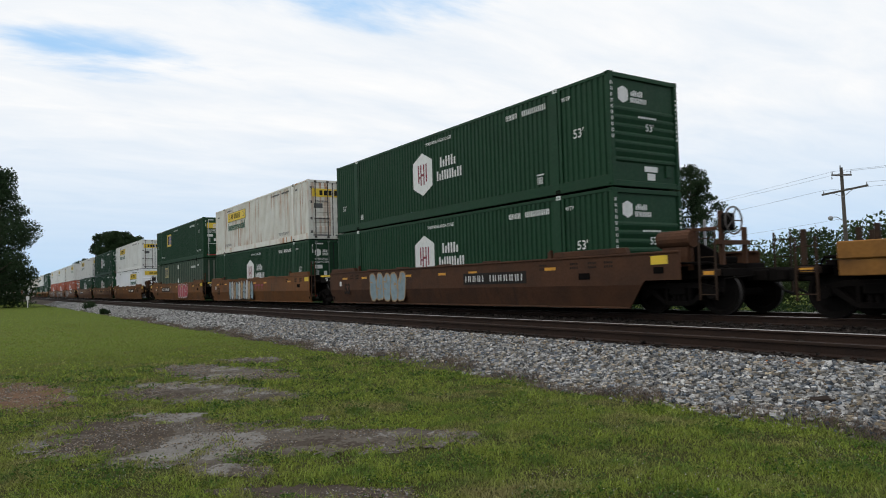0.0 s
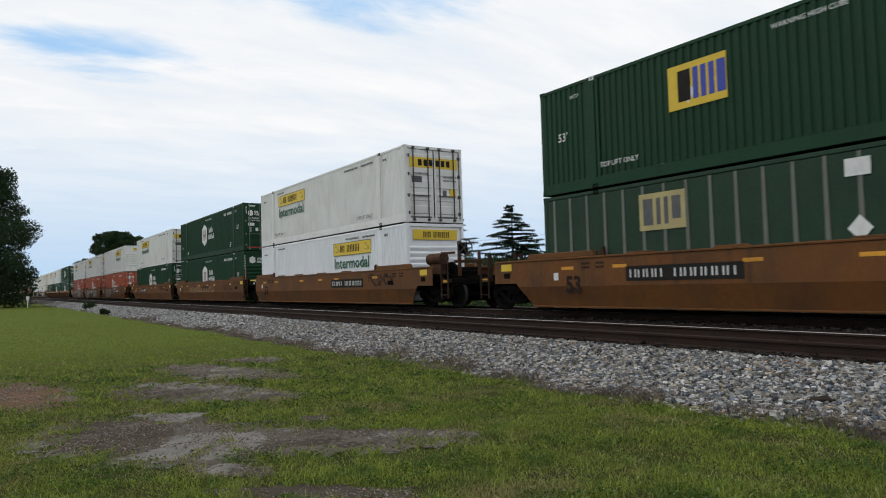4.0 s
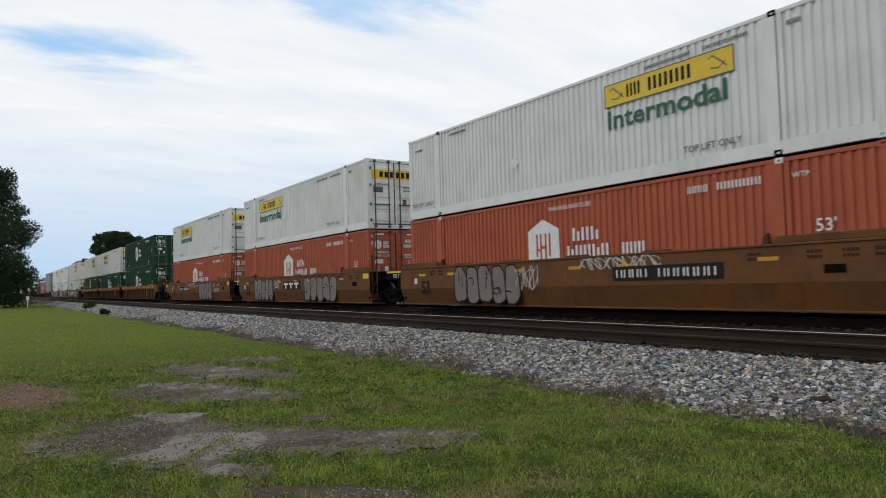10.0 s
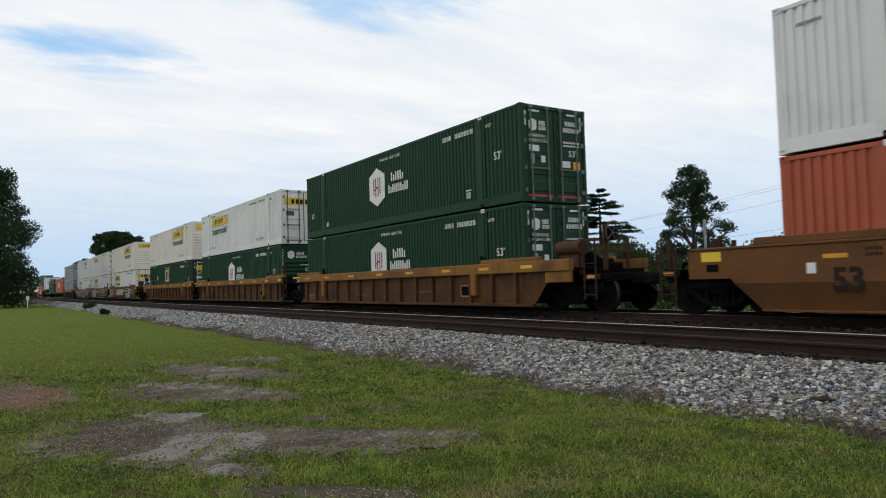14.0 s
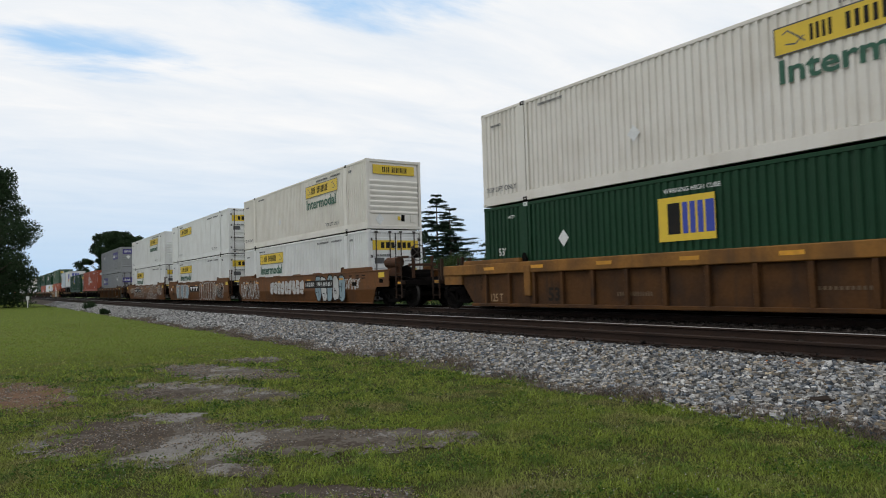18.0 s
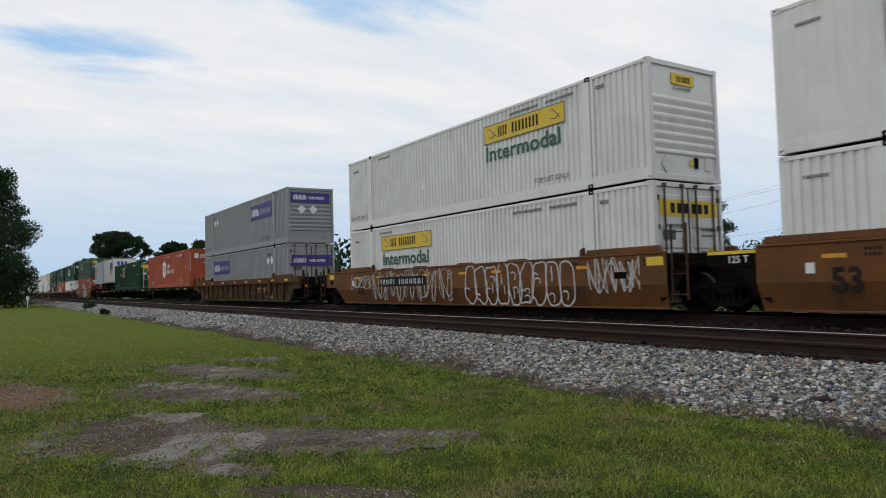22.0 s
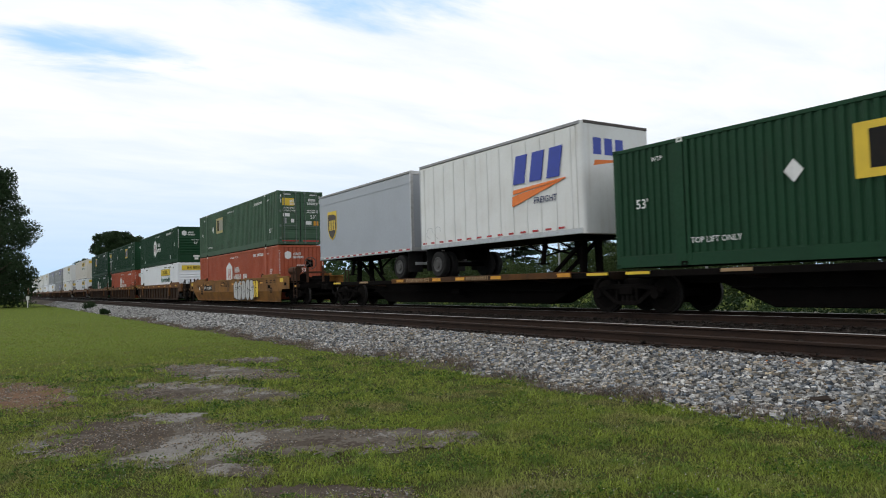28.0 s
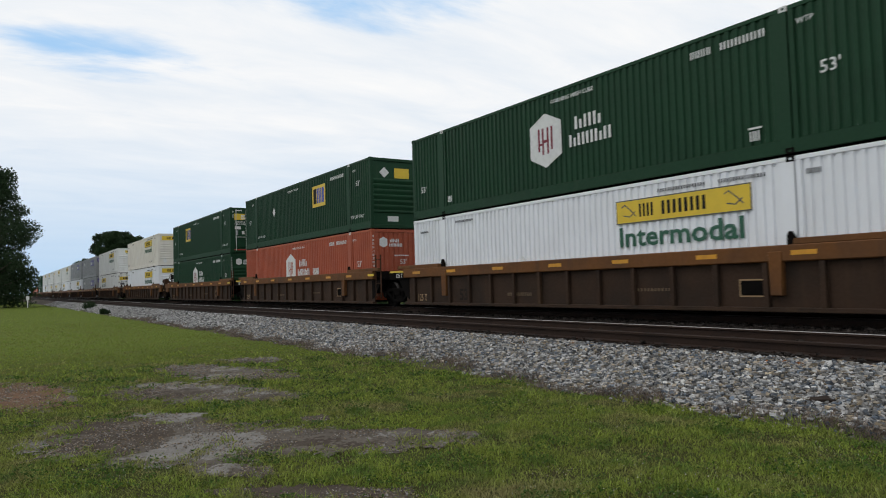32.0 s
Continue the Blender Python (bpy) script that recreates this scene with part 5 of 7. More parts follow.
def mown_turf():
    """West of the worn patches the turf is mown close and covers the soil."""
    nt = SOIL.node_tree
    N, Lk = nt.nodes.new, nt.links.new
    hsv = nt.nodes["Hue/Saturation/Value"]
    src = hsv.inputs["Color"].links[0].from_socket
    co, sep, n, wob, r, mx, sh = N("ShaderNodeTexCoord"), N("ShaderNodeSeparateXYZ"), N("ShaderNodeTexNoise"), N("ShaderNodeMath"), N("ShaderNodeMapRange"), N("ShaderNodeMix"), N("ShaderNodeMix")
    Lk(co.outputs["Object"], sep.inputs[0])
    Lk(co.outputs["Object"], n.inputs["Vector"])
    n.inputs["Scale"].default_value, n.inputs["Detail"].default_value, n.inputs["Roughness"].default_value = 0.45, 9, 0.72
    wob.operation = "MULTIPLY_ADD"
    Lk(n.outputs[0], wob.inputs[0])
    wob.inputs[1].default_value = 12.0
    Lk(sep.outputs[0], wob.inputs[2])
    Lk(wob.outputs[0], r.inputs[0])
    for k, v in enumerate((-6.0, -16.0, 0.0, 1.0)):
        r.inputs[k + 1].default_value = v
    sh.data_type = mx.data_type = "RGBA"
    Lk(n.outputs[0], sh.inputs[0])
    sh.inputs[6].default_value, sh.inputs[7].default_value = (0.072, 0.108, 0.018, 1), (0.122, 0.145, 0.032, 1)
    Lk(r.outputs[0], mx.inputs[0])
    Lk(src, mx.inputs[6])
    Lk(sh.outputs[2], mx.inputs[7])
    Lk(mx.outputs[2], hsv.inputs["Color"])


mown_turf()
# dark dirty grit; the shade under the train is also in this colour
BALLAST_BED = mat("ballast_grit", (0.026, 0.021, 0.018), 0.95, dark=(0.013, 0.011, 0.010), scale=6.0, amount=0.8, vary=0.0, fine=0.7, bump=0.8, bump_scale=25, spec=0.03)
STONE = mat("grey_ballast_stone", (0.34, 0.333, 0.32), 0.88, dark=(0.085, 0.085, 0.086), scale=9.0, amount=0.75, vary=0.8, fine=0.3, bump=0.3, bump_scale=60, island=True, sat_vary=0.9, spec=0.2)
STONE_BUFF = mat("buff_ballast_stone", (0.31, 0.27, 0.215), 0.88, dark=(0.11, 0.09, 0.07), scale=9.0, amount=0.7, vary=0.6, fine=0.3, bump=0.3, bump_scale=60, island=True, sat_vary=0.5, spec=0.2)
STONE_SLATE = mat("slate_ballast_stone", (0.125, 0.140, 0.160), 0.85, dark=(0.05, 0.055, 0.062), scale=9.0, amount=0.7, vary=0.7, fine=0.3, bump=0.3, bump_scale=60, island=True, sat_vary=0.6, spec=0.2)


SHOULDER = mat("grey_brown_fines", (0.095, 0.082, 0.070), 0.95, dark=(0.055, 0.046, 0.040), scale=5.0, amount=0.8, vary=0.0, fine=0.7, bump=0.8, bump_scale=40, spec=0.03)
STONE_DARK = mat("oily_brown_ballast_stone", (0.024, 0.019, 0.016), 0.95, dark=(0.012, 0.010, 0.009), scale=9.0, amount=0.6, vary=0.4, bump=0.3, bump_scale=60, island=True, spec=0.2)


def bed_height(y):
    """Height of the stone bed across the tracks."""
    return float(np.interp(y, [6.5, 7.0, 8.05, 8.3, 10.9, 11.9, 12.7, 15.8, 16.4, 18.5], [-0.03, 0.10, 0.42, 0.44, 0.44, 0.36, 0.44, 0.44, 0.40, -0.05]))


def tracks():
    ys = [6.5, 7.0, 7.5, 8.05, 8.3, 10.9, 11.9, 12.7, 15.8, 16.4, 18.5]
    poly = [(y, bed_height(y)) for y in ys] + [(18.5, -0.3), (6.5, -0.3)]
    me = Shape().prism(poly, -700, 160, "x").mesh("ballast_bed", BALLAST_BED)
    me.materials.append(SHOULDER)
    for pg in me.polygons:
        if pg.center.y < 8.2 and abs(pg.normal.x) < 0.5:
            pg.material_index = 1
    ob = new("ballast_bed", me)
    tagged(ob, "grey crushed stone bed under the tracks", "ballast", kind="structure")
    head = [(-0.07, -0.17), (0.07, -0.17), (0.07, -0.155), (0.012, -0.135), (0.012, -0.045), (0.036, -0.035), (0.036, -0.006), (0.03, 0.0), (-0.03, 0.0), (-0.036, -0.006), (-0.036, -0.035), (-0.012, -0.045), (-0.012, -0.135), (-0.07, -0.155)]
    for mid in (NEAR_TRACK, TRAIN_TRACK):
        tr = tagged(new("railway_track"), "rusty steel rails spiked to dark timber ties", "track", kind="structure")
        for k in (-0.7525, 0.7525):
            me = Shape().prism([(mid + k + u, RAIL + w) for u, w in head], -700, 160, "x").mesh("rail", RAILRUST)
            me.materials.append(RAILTOP)
            for pg in me.polygons:
                if pg.center.z > RAIL - 0.004 and not (mid == NEAR_TRACK and k < 0):
                    pg.material_index = 1
            part("rail", me, RAILRUST, tr, "rusty rail with a worn bright head")
        tie = Shape().box(-0.115, 0.115, -1.3, 1.3, -0.17, 0.0).mesh("tie", TIE, 0.012)
        plate = Shape().box(-0.09, 0.09, -0.17, 0.17, 0.0, 0.016).rod((-0.06, 0.1, 0.016), (-0.06, 0.1, 0.05), 0.014, 6).rod((0.06, -0.1, 0.016), (0.06, -0.1, 0.05), 0.014, 6).mesh("tie_plate", RAILRUST)
        r = random.Random(3)
        rest = Shape()
        for i in range(380):
            x = 4 - i * 0.495 + r.uniform(-0.03, 0.03)
            if i < 130:
                t = part("tie", tie, TIE, tr, "", (x, mid + r.uniform(-0.05, 0.05), RAIL - 0.186))
                t.rotation_euler = (0, 0, r.uniform(-0.02, 0.02))
                if mid == NEAR_TRACK and i < 60:
                    for k in (-0.7525, 0.7525):
                        part("tie_plate", plate, RAILRUST, tr, "", (x, mid + k, RAIL - 0.186))
            else:
                rest.box(x - 0.115, x + 0.115, mid - 1.3, mid + 1.3, RAIL - 0.35, RAIL - 0.186)
        part("far_ties", rest, TIE, tr)["kind"] = "stuff"


def stones(name, count, x0, x1, y0, y1, r0, r1, seed, label, power=1.0, material=None):
    """Broken stones strewn over the bed, one joined mesh."""
    g = np.random.default_rng(seed)
    cube = np.array([(a, b, c) for c in (-1, 1) for b in (-1, 1) for a in (-1, 1)], float) * 0.66
    tri = np.array([(0, 2, 3), (0, 3, 1), (4, 5, 7), (4, 7, 6), (0, 1, 5), (0, 5, 4), (2, 6, 7), (2, 7, 3), (0, 4, 6), (0, 6, 2), (1, 3, 7), (1, 7, 5)])
    v = cube[None] * g.uniform(0.55, 1.15, (count, 8, 1)) + g.normal(0, 0.13, (count, 8, 3))
    v *= np.stack([g.uniform(0.8, 1.5, count), g.uniform(0.7, 1.15, count), g.uniform(0.45, 0.85, count)], 1)[:, None]
    a, b = g.uniform(0, 6.283, count), g.normal(0, 0.5, count)
    ca, sa, cb, sb = np.cos(a), np.sin(a), np.cos(b), np.sin(b)
    x, y, z = v[..., 0], v[..., 1], v[..., 2]
    y, z = y * cb[:, None] - z * sb[:, None], y * sb[:, None] + z * cb[:, None]
    x, y = x * ca[:, None] - y * sa[:, None], x * sa[:, None] + y * ca[:, None]
    r = g.uniform(r0, r1, count)
    px = x1 - (x1 - x0) * g.uniform(0, 1, count) ** power
    py = g.uniform(y0, y1, count)
    edge = GRASS_EDGE + 0.22 * np.sin(px * 0.7) * np.sin(px * 0.23 + 1) + 0.1 * np.sin(px * 2.9)
    keep = py > edge - g.exponential(0.09, count)
    hz = np.interp(py, [6.5, 7.0, 8.05, 8.3, 10.9, 11.9, 12.7, 15.8, 16.4, 18.5], [-0.02, 0.10, 0.42, 0.44, 0.44, 0.36, 0.44, 0.44, 0.40, -0.05])
    hz = np.maximum(hz, 0.0)
    P = np.stack([x * r[:, None] + px[:, None], y * r[:, None] + py[:, None], z * r[:, None] + (hz + r * g.uniform(0.0, 0.6, count))[:, None]], 2)[keep]
    n = len(P)
    F = (tri[None] + (np.arange(n) * 8)[:, None, None]).reshape(-1, 3)
    me = bpy.data.meshes.new(name)
    me.vertices.add(n * 8)
    me.vertices.foreach_set("co", P.reshape(-1))
    me.loops.add(len(F) * 3)
    me.loops.foreach_set("vertex_index", F.reshape(-1).astype(np.int32))
    me.polygons.add(len(F))
    me.polygons.foreach_set("loop_start", np.arange(0, len(F) * 3, 3, dtype=np.int32))
    me.update(calc_edges=True)
    me.validate()
    me.shade_flat()
    me.materials.append(material or STONE)
    tagged(new(name, me), label, "gravel", kind="stuff")


plain_ground()
tracks()
stones("ballast_stones", 34000, -24, 0.5, 6.45, 8.30, 0.018, 0.042, 1, "pale grey broken ballast stones on the slope", 1.25)
stones("ballast_stones", 12000, -24, 0.5, 6.45, 8.30, 0.018, 0.042, 5, "buff broken ballast stones among the grey", 1.25, STONE_BUFF)
stones("ballast_stones", 11000, -24, 0.5, 6.45, 8.30, 0.018, 0.042, 6, "slate-blue broken ballast stones among the grey", 1.25, STONE_SLATE)
stones("ballast_stones", 20000, -110, -24, 6.5, 8.30, 0.035, 0.065, 2, "pale grey broken ballast stones on the slope", 1.4)
stones("dark_ballast", 12000, -60, 3, 8.28, 13.4, 0.035, 0.06, 3, "dark oily ballast stones between the rails", 1.4, STONE_DARK)
RUSTY = mat("rust_orange_flakes", (0.22, 0.085, 0.025), 0.9, dark=(0.10, 0.04, 0.016), scale=9.0, vary=0.5, island=True, spec=0.1)
stones("rust_flakes", 2600, -40, 1.5, 7.98, 8.26, 0.010, 0.026, 4, "rusty flakes and chips along the tie ends", 1.3, RUSTY)


# ---- lawn, plants and what stands behind the tracks ----
def leaf_mat(name, base, dark, vary=0.22, scale=0.35, fine=0.2, through_light=0.35):
    """Foliage: dull, and it lets part of the light through."""
    m = mat(name, base, 0.7, dark=dark, scale=scale, amount=0.9, vary=vary, fine=fine, bump=0.0, island=True, spec=0.15)
    nt = m.node_tree
    bs, out = nt.nodes["Principled BSDF"], nt.nodes["Material Output"]
    tl, mx = nt.nodes.new("ShaderNodeBsdfTranslucent"), nt.nodes.new("ShaderNodeMixShader")
    mx.inputs[0].default_value = through_light
    nt.links.new(bs.inputs["Base Color"].links[0].from_socket, tl.inputs[0])
    nt.links.new(bs.outputs[0], mx.inputs[1])
    nt.links.new(tl.outputs[0], mx.inputs[2])
    nt.links.new(mx.outputs[0], out.inputs["Surface"])
    return m


def meadow_mat(name, green, olive, dry, deep, vary=0.32):
    """Grass whose colour drifts over the lawn: green, olive, dry and deep green areas at three sizes."""
    m = leaf_mat(name, green, olive, vary, 0.45, 0.1, 0.3)
    nt = m.node_tree
    N, Lk = nt.nodes.new, nt.links.new
    hsv = nt.nodes["Hue/Saturation/Value"]
    src = hsv.inputs["Color"].links[0].from_socket
    co = N("ShaderNodeTexCoord")
    for sc, lo, hi, most, tint in ((1.1, 0.50, 0.68, 0.75, dry), (2.6, 0.50, 0.66, 0.8, deep)):
        n, r, mx = N("ShaderNodeTexNoise"), N("ShaderNodeMapRange"), N("ShaderNodeMix")
        n.inputs["Scale"].default_value, n.inputs["Detail"].default_value = sc, 4
        Lk(co.outputs["Object"], n.inputs["Vector"])
        Lk(n.outputs[0], r.inputs[0])
        for i, v in enumerate((lo, hi, 0, most)):
            r.inputs[i + 1].default_value = v
        mx.data_type = "RGBA"
        Lk(r.outputs[0], mx.inputs[0])
        Lk(src, mx.inputs[6])
        mx.inputs[7].default_value = (*tint, 1)
        src = mx.outputs[2]
    Lk(src, hsv.inputs["Color"])
    return m


LEAF = leaf_mat("broad_green_leaves", (0.050, 0.080, 0.026), (0.026, 0.046, 0.016))
LEAF_DARK = leaf_mat("deep_green_leaves", (0.030, 0.055, 0.021), (0.013, 0.027, 0.011))
SHRUB = leaf_mat("mixed_green_shrub_leaves", (0.048, 0.072, 0.024), (0.018, 0.032, 0.012), 0.25, 0.22, 0.1)
OAKLEAF = leaf_mat("grey_green_oak_leaves", (0.032, 0.056, 0.024), (0.014, 0.027, 0.012), 0.18, 0.3)
NEEDLE = leaf_mat("blue_green_needles", (0.024, 0.046, 0.026), (0.013, 0.028, 0.017))
BLADE = meadow_mat("rough_grass_blades", (0.218, 0.280, 0.045), (0.205, 0.226, 0.056), (0.275, 0.225, 0.118), (0.092, 0.160, 0.031), 0.42)
STRAW = leaf_mat("dry_straw_blades", (0.22, 0.18, 0.08), (0.12, 0.10, 0.05), 0.3)
WEED = leaf_mat("low_weed_leaves", (0.06, 0.115, 0.018), (0.035, 0.075, 0.013), 0.4)
BARK = mat("grey_brown_bark", (0.085, 0.065, 0.05), 0.9, dark=(0.04, 0.03, 0.024), scale=4.0, amount=0.8, bump=0.6, bump_scale=14)
GRIT = mat("worn_grey_gravel_grit", (0.125, 0.110, 0.092), 0.9, dark=(0.055, 0.045, 0.037), scale=2.5, amount=0.85, vary=0.0, fine=0.5, bump=0.7, bump_scale=70, spec=0.03)
CLAY = mat("red_brown_clay_grit", (0.17, 0.10, 0.065), 0.95, dark=(0.09, 0.06, 0.04), scale=2.0, amount=0.8, vary=0.0, fine=0.7, bump=0.7, bump_scale=70, spec=0.03)
POLEWOOD = mat("weathered_pole_timber", (0.10, 0.085, 0.075), 0.9, dark=(0.05, 0.042, 0.036), scale=3.0, amount=0.7, bump=0.4)
ASPHALT = mat("grey_road_asphalt", (0.11, 0.11, 0.11), 0.9, dark=(0.07, 0.07, 0.07), scale=0.8, amount=0.6, vary=0.0, spec=0.03)


def quads(name, P, material):
    """One mesh of separate four-cornered leaves, P of shape (n, 4, 3)."""
    n = len(P)
    me = bpy.data.meshes.new(name)
    me.vertices.add(n * 4)
    me.vertices.foreach_set("co", P.reshape(-1).astype(np.float32))
    me.loops.add(n * 4)
    me.loops.foreach_set("vertex_index", np.arange(n * 4, dtype=np.int32))
    me.polygons.add(n)
    me.polygons.foreach_set("loop_start", np.arange(0, n * 4, 4, dtype=np.int32))
    me.update(calc_edges=True)
    me.materials.append(material)
    return me


def leaves_at(g, C, size, flat=0.0):
    """Leaf quads round the points C, turned at random, or near level as flat nears 1."""
    n = len(C)
    nrm = g.normal(0, 1, (n, 3))
    nrm[:, 2] = nrm[:, 2] * (1 - flat) + flat * 3
    nrm /= np.linalg.norm(nrm, axis=1)[:, None]
    a = np.cross(nrm, g.normal(0, 1, (n, 3)))
    a /= np.linalg.norm(a, axis=1)[:, None]
    b = np.cross(nrm, a)
    s = size * g.uniform(0.6, 1.4, n)[:, None]
    return np.stack([C - a * s, C - b * s * 0.55, C + a * s, C + b * s * 0.55], 1)


def crown_points(g, blobs, n, rim=0.25):
    """Points in leafy clumps: blobs of (x, y, z, radius, flatness)."""
    B = np.array(blobs)
    w = B[:, 3] ** 2
    k = g.choice(len(B), n, p=w / w.sum())
    d = g.normal(0, 1, (n, 3))
    d /= np.linalg.norm(d, axis=1)[:, None]
    r = B[k, 3] * (rim + (1 - rim) * g.uniform(0, 1, n) ** 0.6) * g.normal(1, 0.06, n)
    p = B[k, :3] + d * r[:, None] * np.stack([np.ones(n), np.ones(n), B[k, 4]], 1)
    return p


def tree(name, label, x, y, h, r, base, n, leaf, seed, material=LEAF, clumps=45, lean=0.0, low=False, peak=1.0, puff=1.0):
    t = thing(name, label, "tree")
    t.location = (x, y, -0.2 if y > 20 else 0.0)
    g = np.random.default_rng(seed)
    blobs, s = [], Shape()
    tr = h * 0.022 + 0.05
    bend = [(0, 0, -0.1), (lean * 0.1, 0.05 * r, h * 0.3), (lean * 0.3, 0.0, h * 0.55), (lean * 0.6, 0.05 * r, h * 0.85)]
    for k, (a, b) in enumerate(zip(bend, bend[1:])):
        s.rod(a, b, tr * (1 - k * 0.28), 9, tr * (0.72 - k * 0.26))
    part("trunk", s, BARK, t, "grey-brown trunk")
    limbs = Shape()
    for i in range(clumps):
        u = g.uniform(0, 1)
        z = base + (h - base) * (u if not low else u ** 1.15)
        f = math.sin(math.pi * min(1, max(0.0, ((z - base) / (h - base)) * (0.8 if not low else 0.68) + (0.17 if not low else 0.3)))) ** 0.7 * (1 if z < h * 0.6 else peak)
        a = g.uniform(0, 6.283)
        d = r * f * math.sqrt(g.uniform(0.05, 1))
        br = r * puff * g.uniform(0.12, 0.32) * (1.15 if low else 1.0)
        cx, cy = d * math.cos(a) + lean * (z / h), d * math.sin(a)
        blobs.append((cx, cy, min(z, h - br * 0.6), br, g.uniform(0.6, 0.9)))
        if i % 3 == 0:
            z0 = max(base * 0.7, z - d * 0.8)
            limbs.rod((lean * z0 / h, 0, z0), (cx, cy, z), tr * 0.3, 6, tr * 0.08)
    part("limbs", limbs, BARK, t, "branching limbs")["kind"] = "stuff"
    part("crown", quads("crown", leaves_at(g, crown_points(g, blobs, n), leaf), material), material, t, "uneven leafy crown")
    return t


def cedar(label, x, y, h, r, seed, n=9000):
    t = thing("cedar_tree", label, "tree", "cedars behind the tracks")
    t.location = (x, y, -0.2)
    g = np.random.default_rng(seed)
    part("trunk", Shape().rod((0, 0, -0.1), (0, 0, h * 0.97), 0.25, 9, 0.03), BARK, t, "straight dark trunk")
    boughs, pts = Shape(), []
    z = h * 0.12
    while z < h * 0.97:
        k = 1 - z / h
        for i in range(g.integers(5, 8)):
            a = g.uniform(0, 6.283)
            ln = r * (k ** 0.7) * g.uniform(0.55, 1.15) + 0.15
            tip = (ln * math.cos(a), ln * math.sin(a), z + ln * g.uniform(-0.16, 0.12))
            boughs.rod((0, 0, z), tip, 0.04 * k + 0.015, 5, 0.01)
            m = int(24 + ln * 150)
            u = g.uniform(0.15, 1.05, m)
            side = g.normal(0, 0.16, m) * ln * (0.35 + u * 0.6)
            px = tip[0] * u - math.sin(a) * side
            py = tip[1] * u + math.cos(a) * side
            pz = z + (tip[2] - z) * u + g.normal(0, 0.05, m) - 0.10 * u * np.abs(side)
            pts.append(np.stack([px, py, pz], 1))
        z += h * 0.046 * g.uniform(0.7, 1.2)
    part("boughs", boughs, BARK, t, "level spreading boughs")["kind"] = "stuff"
    P = np.concatenate(pts)
    part("crown", quads("crown", leaves_at(g, P, 0.095, 0.7), NEEDLE), NEEDLE, t, "layers of drooping needle sprays")
    return t


def woods(name, label, line, n, leaf, seed, material, z0, z1, wide):
    """A far belt of trees or shrubs, one mass of leaves."""
    g = np.random.default_rng(seed)
    blobs = []
    (xa, ya), (xb, yb) = line
    m = int(math.hypot(xb - xa, yb - ya) / (wide * 0.5))
    for i in range(m):
        u = (i + g.uniform(-0.5, 0.5)) / m
        top = z0 + (z1 - z0) * g.uniform(0.15, 1) * (0.75 + 0.25 * math.sin(u * 37 + seed))
        k = max(1, int(top / (wide * 0.55)))
        for j in range(k):
            br = wide * g.uniform(0.4, 0.75)
            blobs.append((xa + (xb - xa) * u + g.normal(0, wide * 0.3), ya + (yb - ya) * u + g.normal(0, wide * 0.5), max(br * 0.4, (j + 0.6) * top / k - br * 0.3), br, 0.8))
    ob = new(name, quads(name, leaves_at(g, crown_points(g, blobs, n), leaf), material))
    return tagged(ob, label, "shrubs" if z1 < 4 else "woods", kind="stuff")


PATCHES = [(-7.64, 1.47, 1.38, 0.8, 23, 0.1), (-6.32, 2.94, 1.09, 0.44, 46, 0.0), (-8.64, 1.79, 0.59, 0.33, 29, 0.05), (-10.79, 2.48, 1.32, 0.71, 28, 0), (-9.52, 3.24, 0.58, 0.37, 18, -0.05), (-12.62, 3.58, 1.36, 0.75, 25, -0.05), (-13.71, 3.31, 0.84, 0.46, 12, 0.1), (-14.42, 4.68, 0.87, 0.47, 25, -0.15), (-12.24, 0.35, 1.65, 0.62, 9, 0.0), (-5.88, 1.68, 0.36, 0.18, 42, 0), (-4.82, 2.01, 0.72, 0.16, 50, 0), (-7.49, 3.14, 0.21, 0.15, 20, 0), (-7.43, 5.58, 0.3, 0.23, 39, -0.05), (-6.79, 2.31, 0.74, 0.51, 16, 0.1), (-6.0, 3.58, 0.51, 0.23, 47, 0.0)]


def waves(x, y, k, seed):
    """Smooth wandering numbers between about -1 and 1 over the lawn, k waves a metre."""
    g = np.random.default_rng(seed)
    out = 0.0
    for _ in range(7):
        a, p, f = g.uniform(0, 6.283), g.uniform(0, 6.283), k * 6.283 * g.uniform(0.6, 1.6)
        out = out + np.sin((x * math.cos(a) + y * math.sin(a)) * f + p + 1.3 * np.sin(x * f * 0.37 + p))
    return out / 3.2


def bare(x, y):
    """How bare the lawn is at a place: above 0 inside a worn patch (arrays)."""
    best = np.full(np.shape(x), -9.0)
    for cx, cy, a, b, rot, more in PATCHES:
        c, s = math.cos(radians(rot)), math.sin(radians(rot))
        u, v = (x - cx) * c + (y - cy) * s, -(x - cx) * s + (y - cy) * c
        best = np.maximum(best, 1 + more - np.sqrt((u / a) ** 2 + (v / b) ** 2))
    return best + 0.14 * waves(x, y, 0.9, 1) + 0.20 * waves(x, y, 2.4, 2) + 0.14 * waves(x, y, 6.0, 3)


EARTH = mat("dark_brown_earth", (0.050, 0.038, 0.030), 0.9, dark=(0.10, 0.085, 0.07), scale=3.0, amount=0.7, vary=0.0, fine=0.6, bump=0.9, bump_scale=60, spec=0.03)
FINES = mat("pale_grey_stone_fines", (0.23, 0.22, 0.205), 0.92, dark=(0.10, 0.09, 0.08), scale=3.5, amount=0.75, vary=0.0, fine=0.7, bump=0.7, bump_scale=70, spec=0.03)
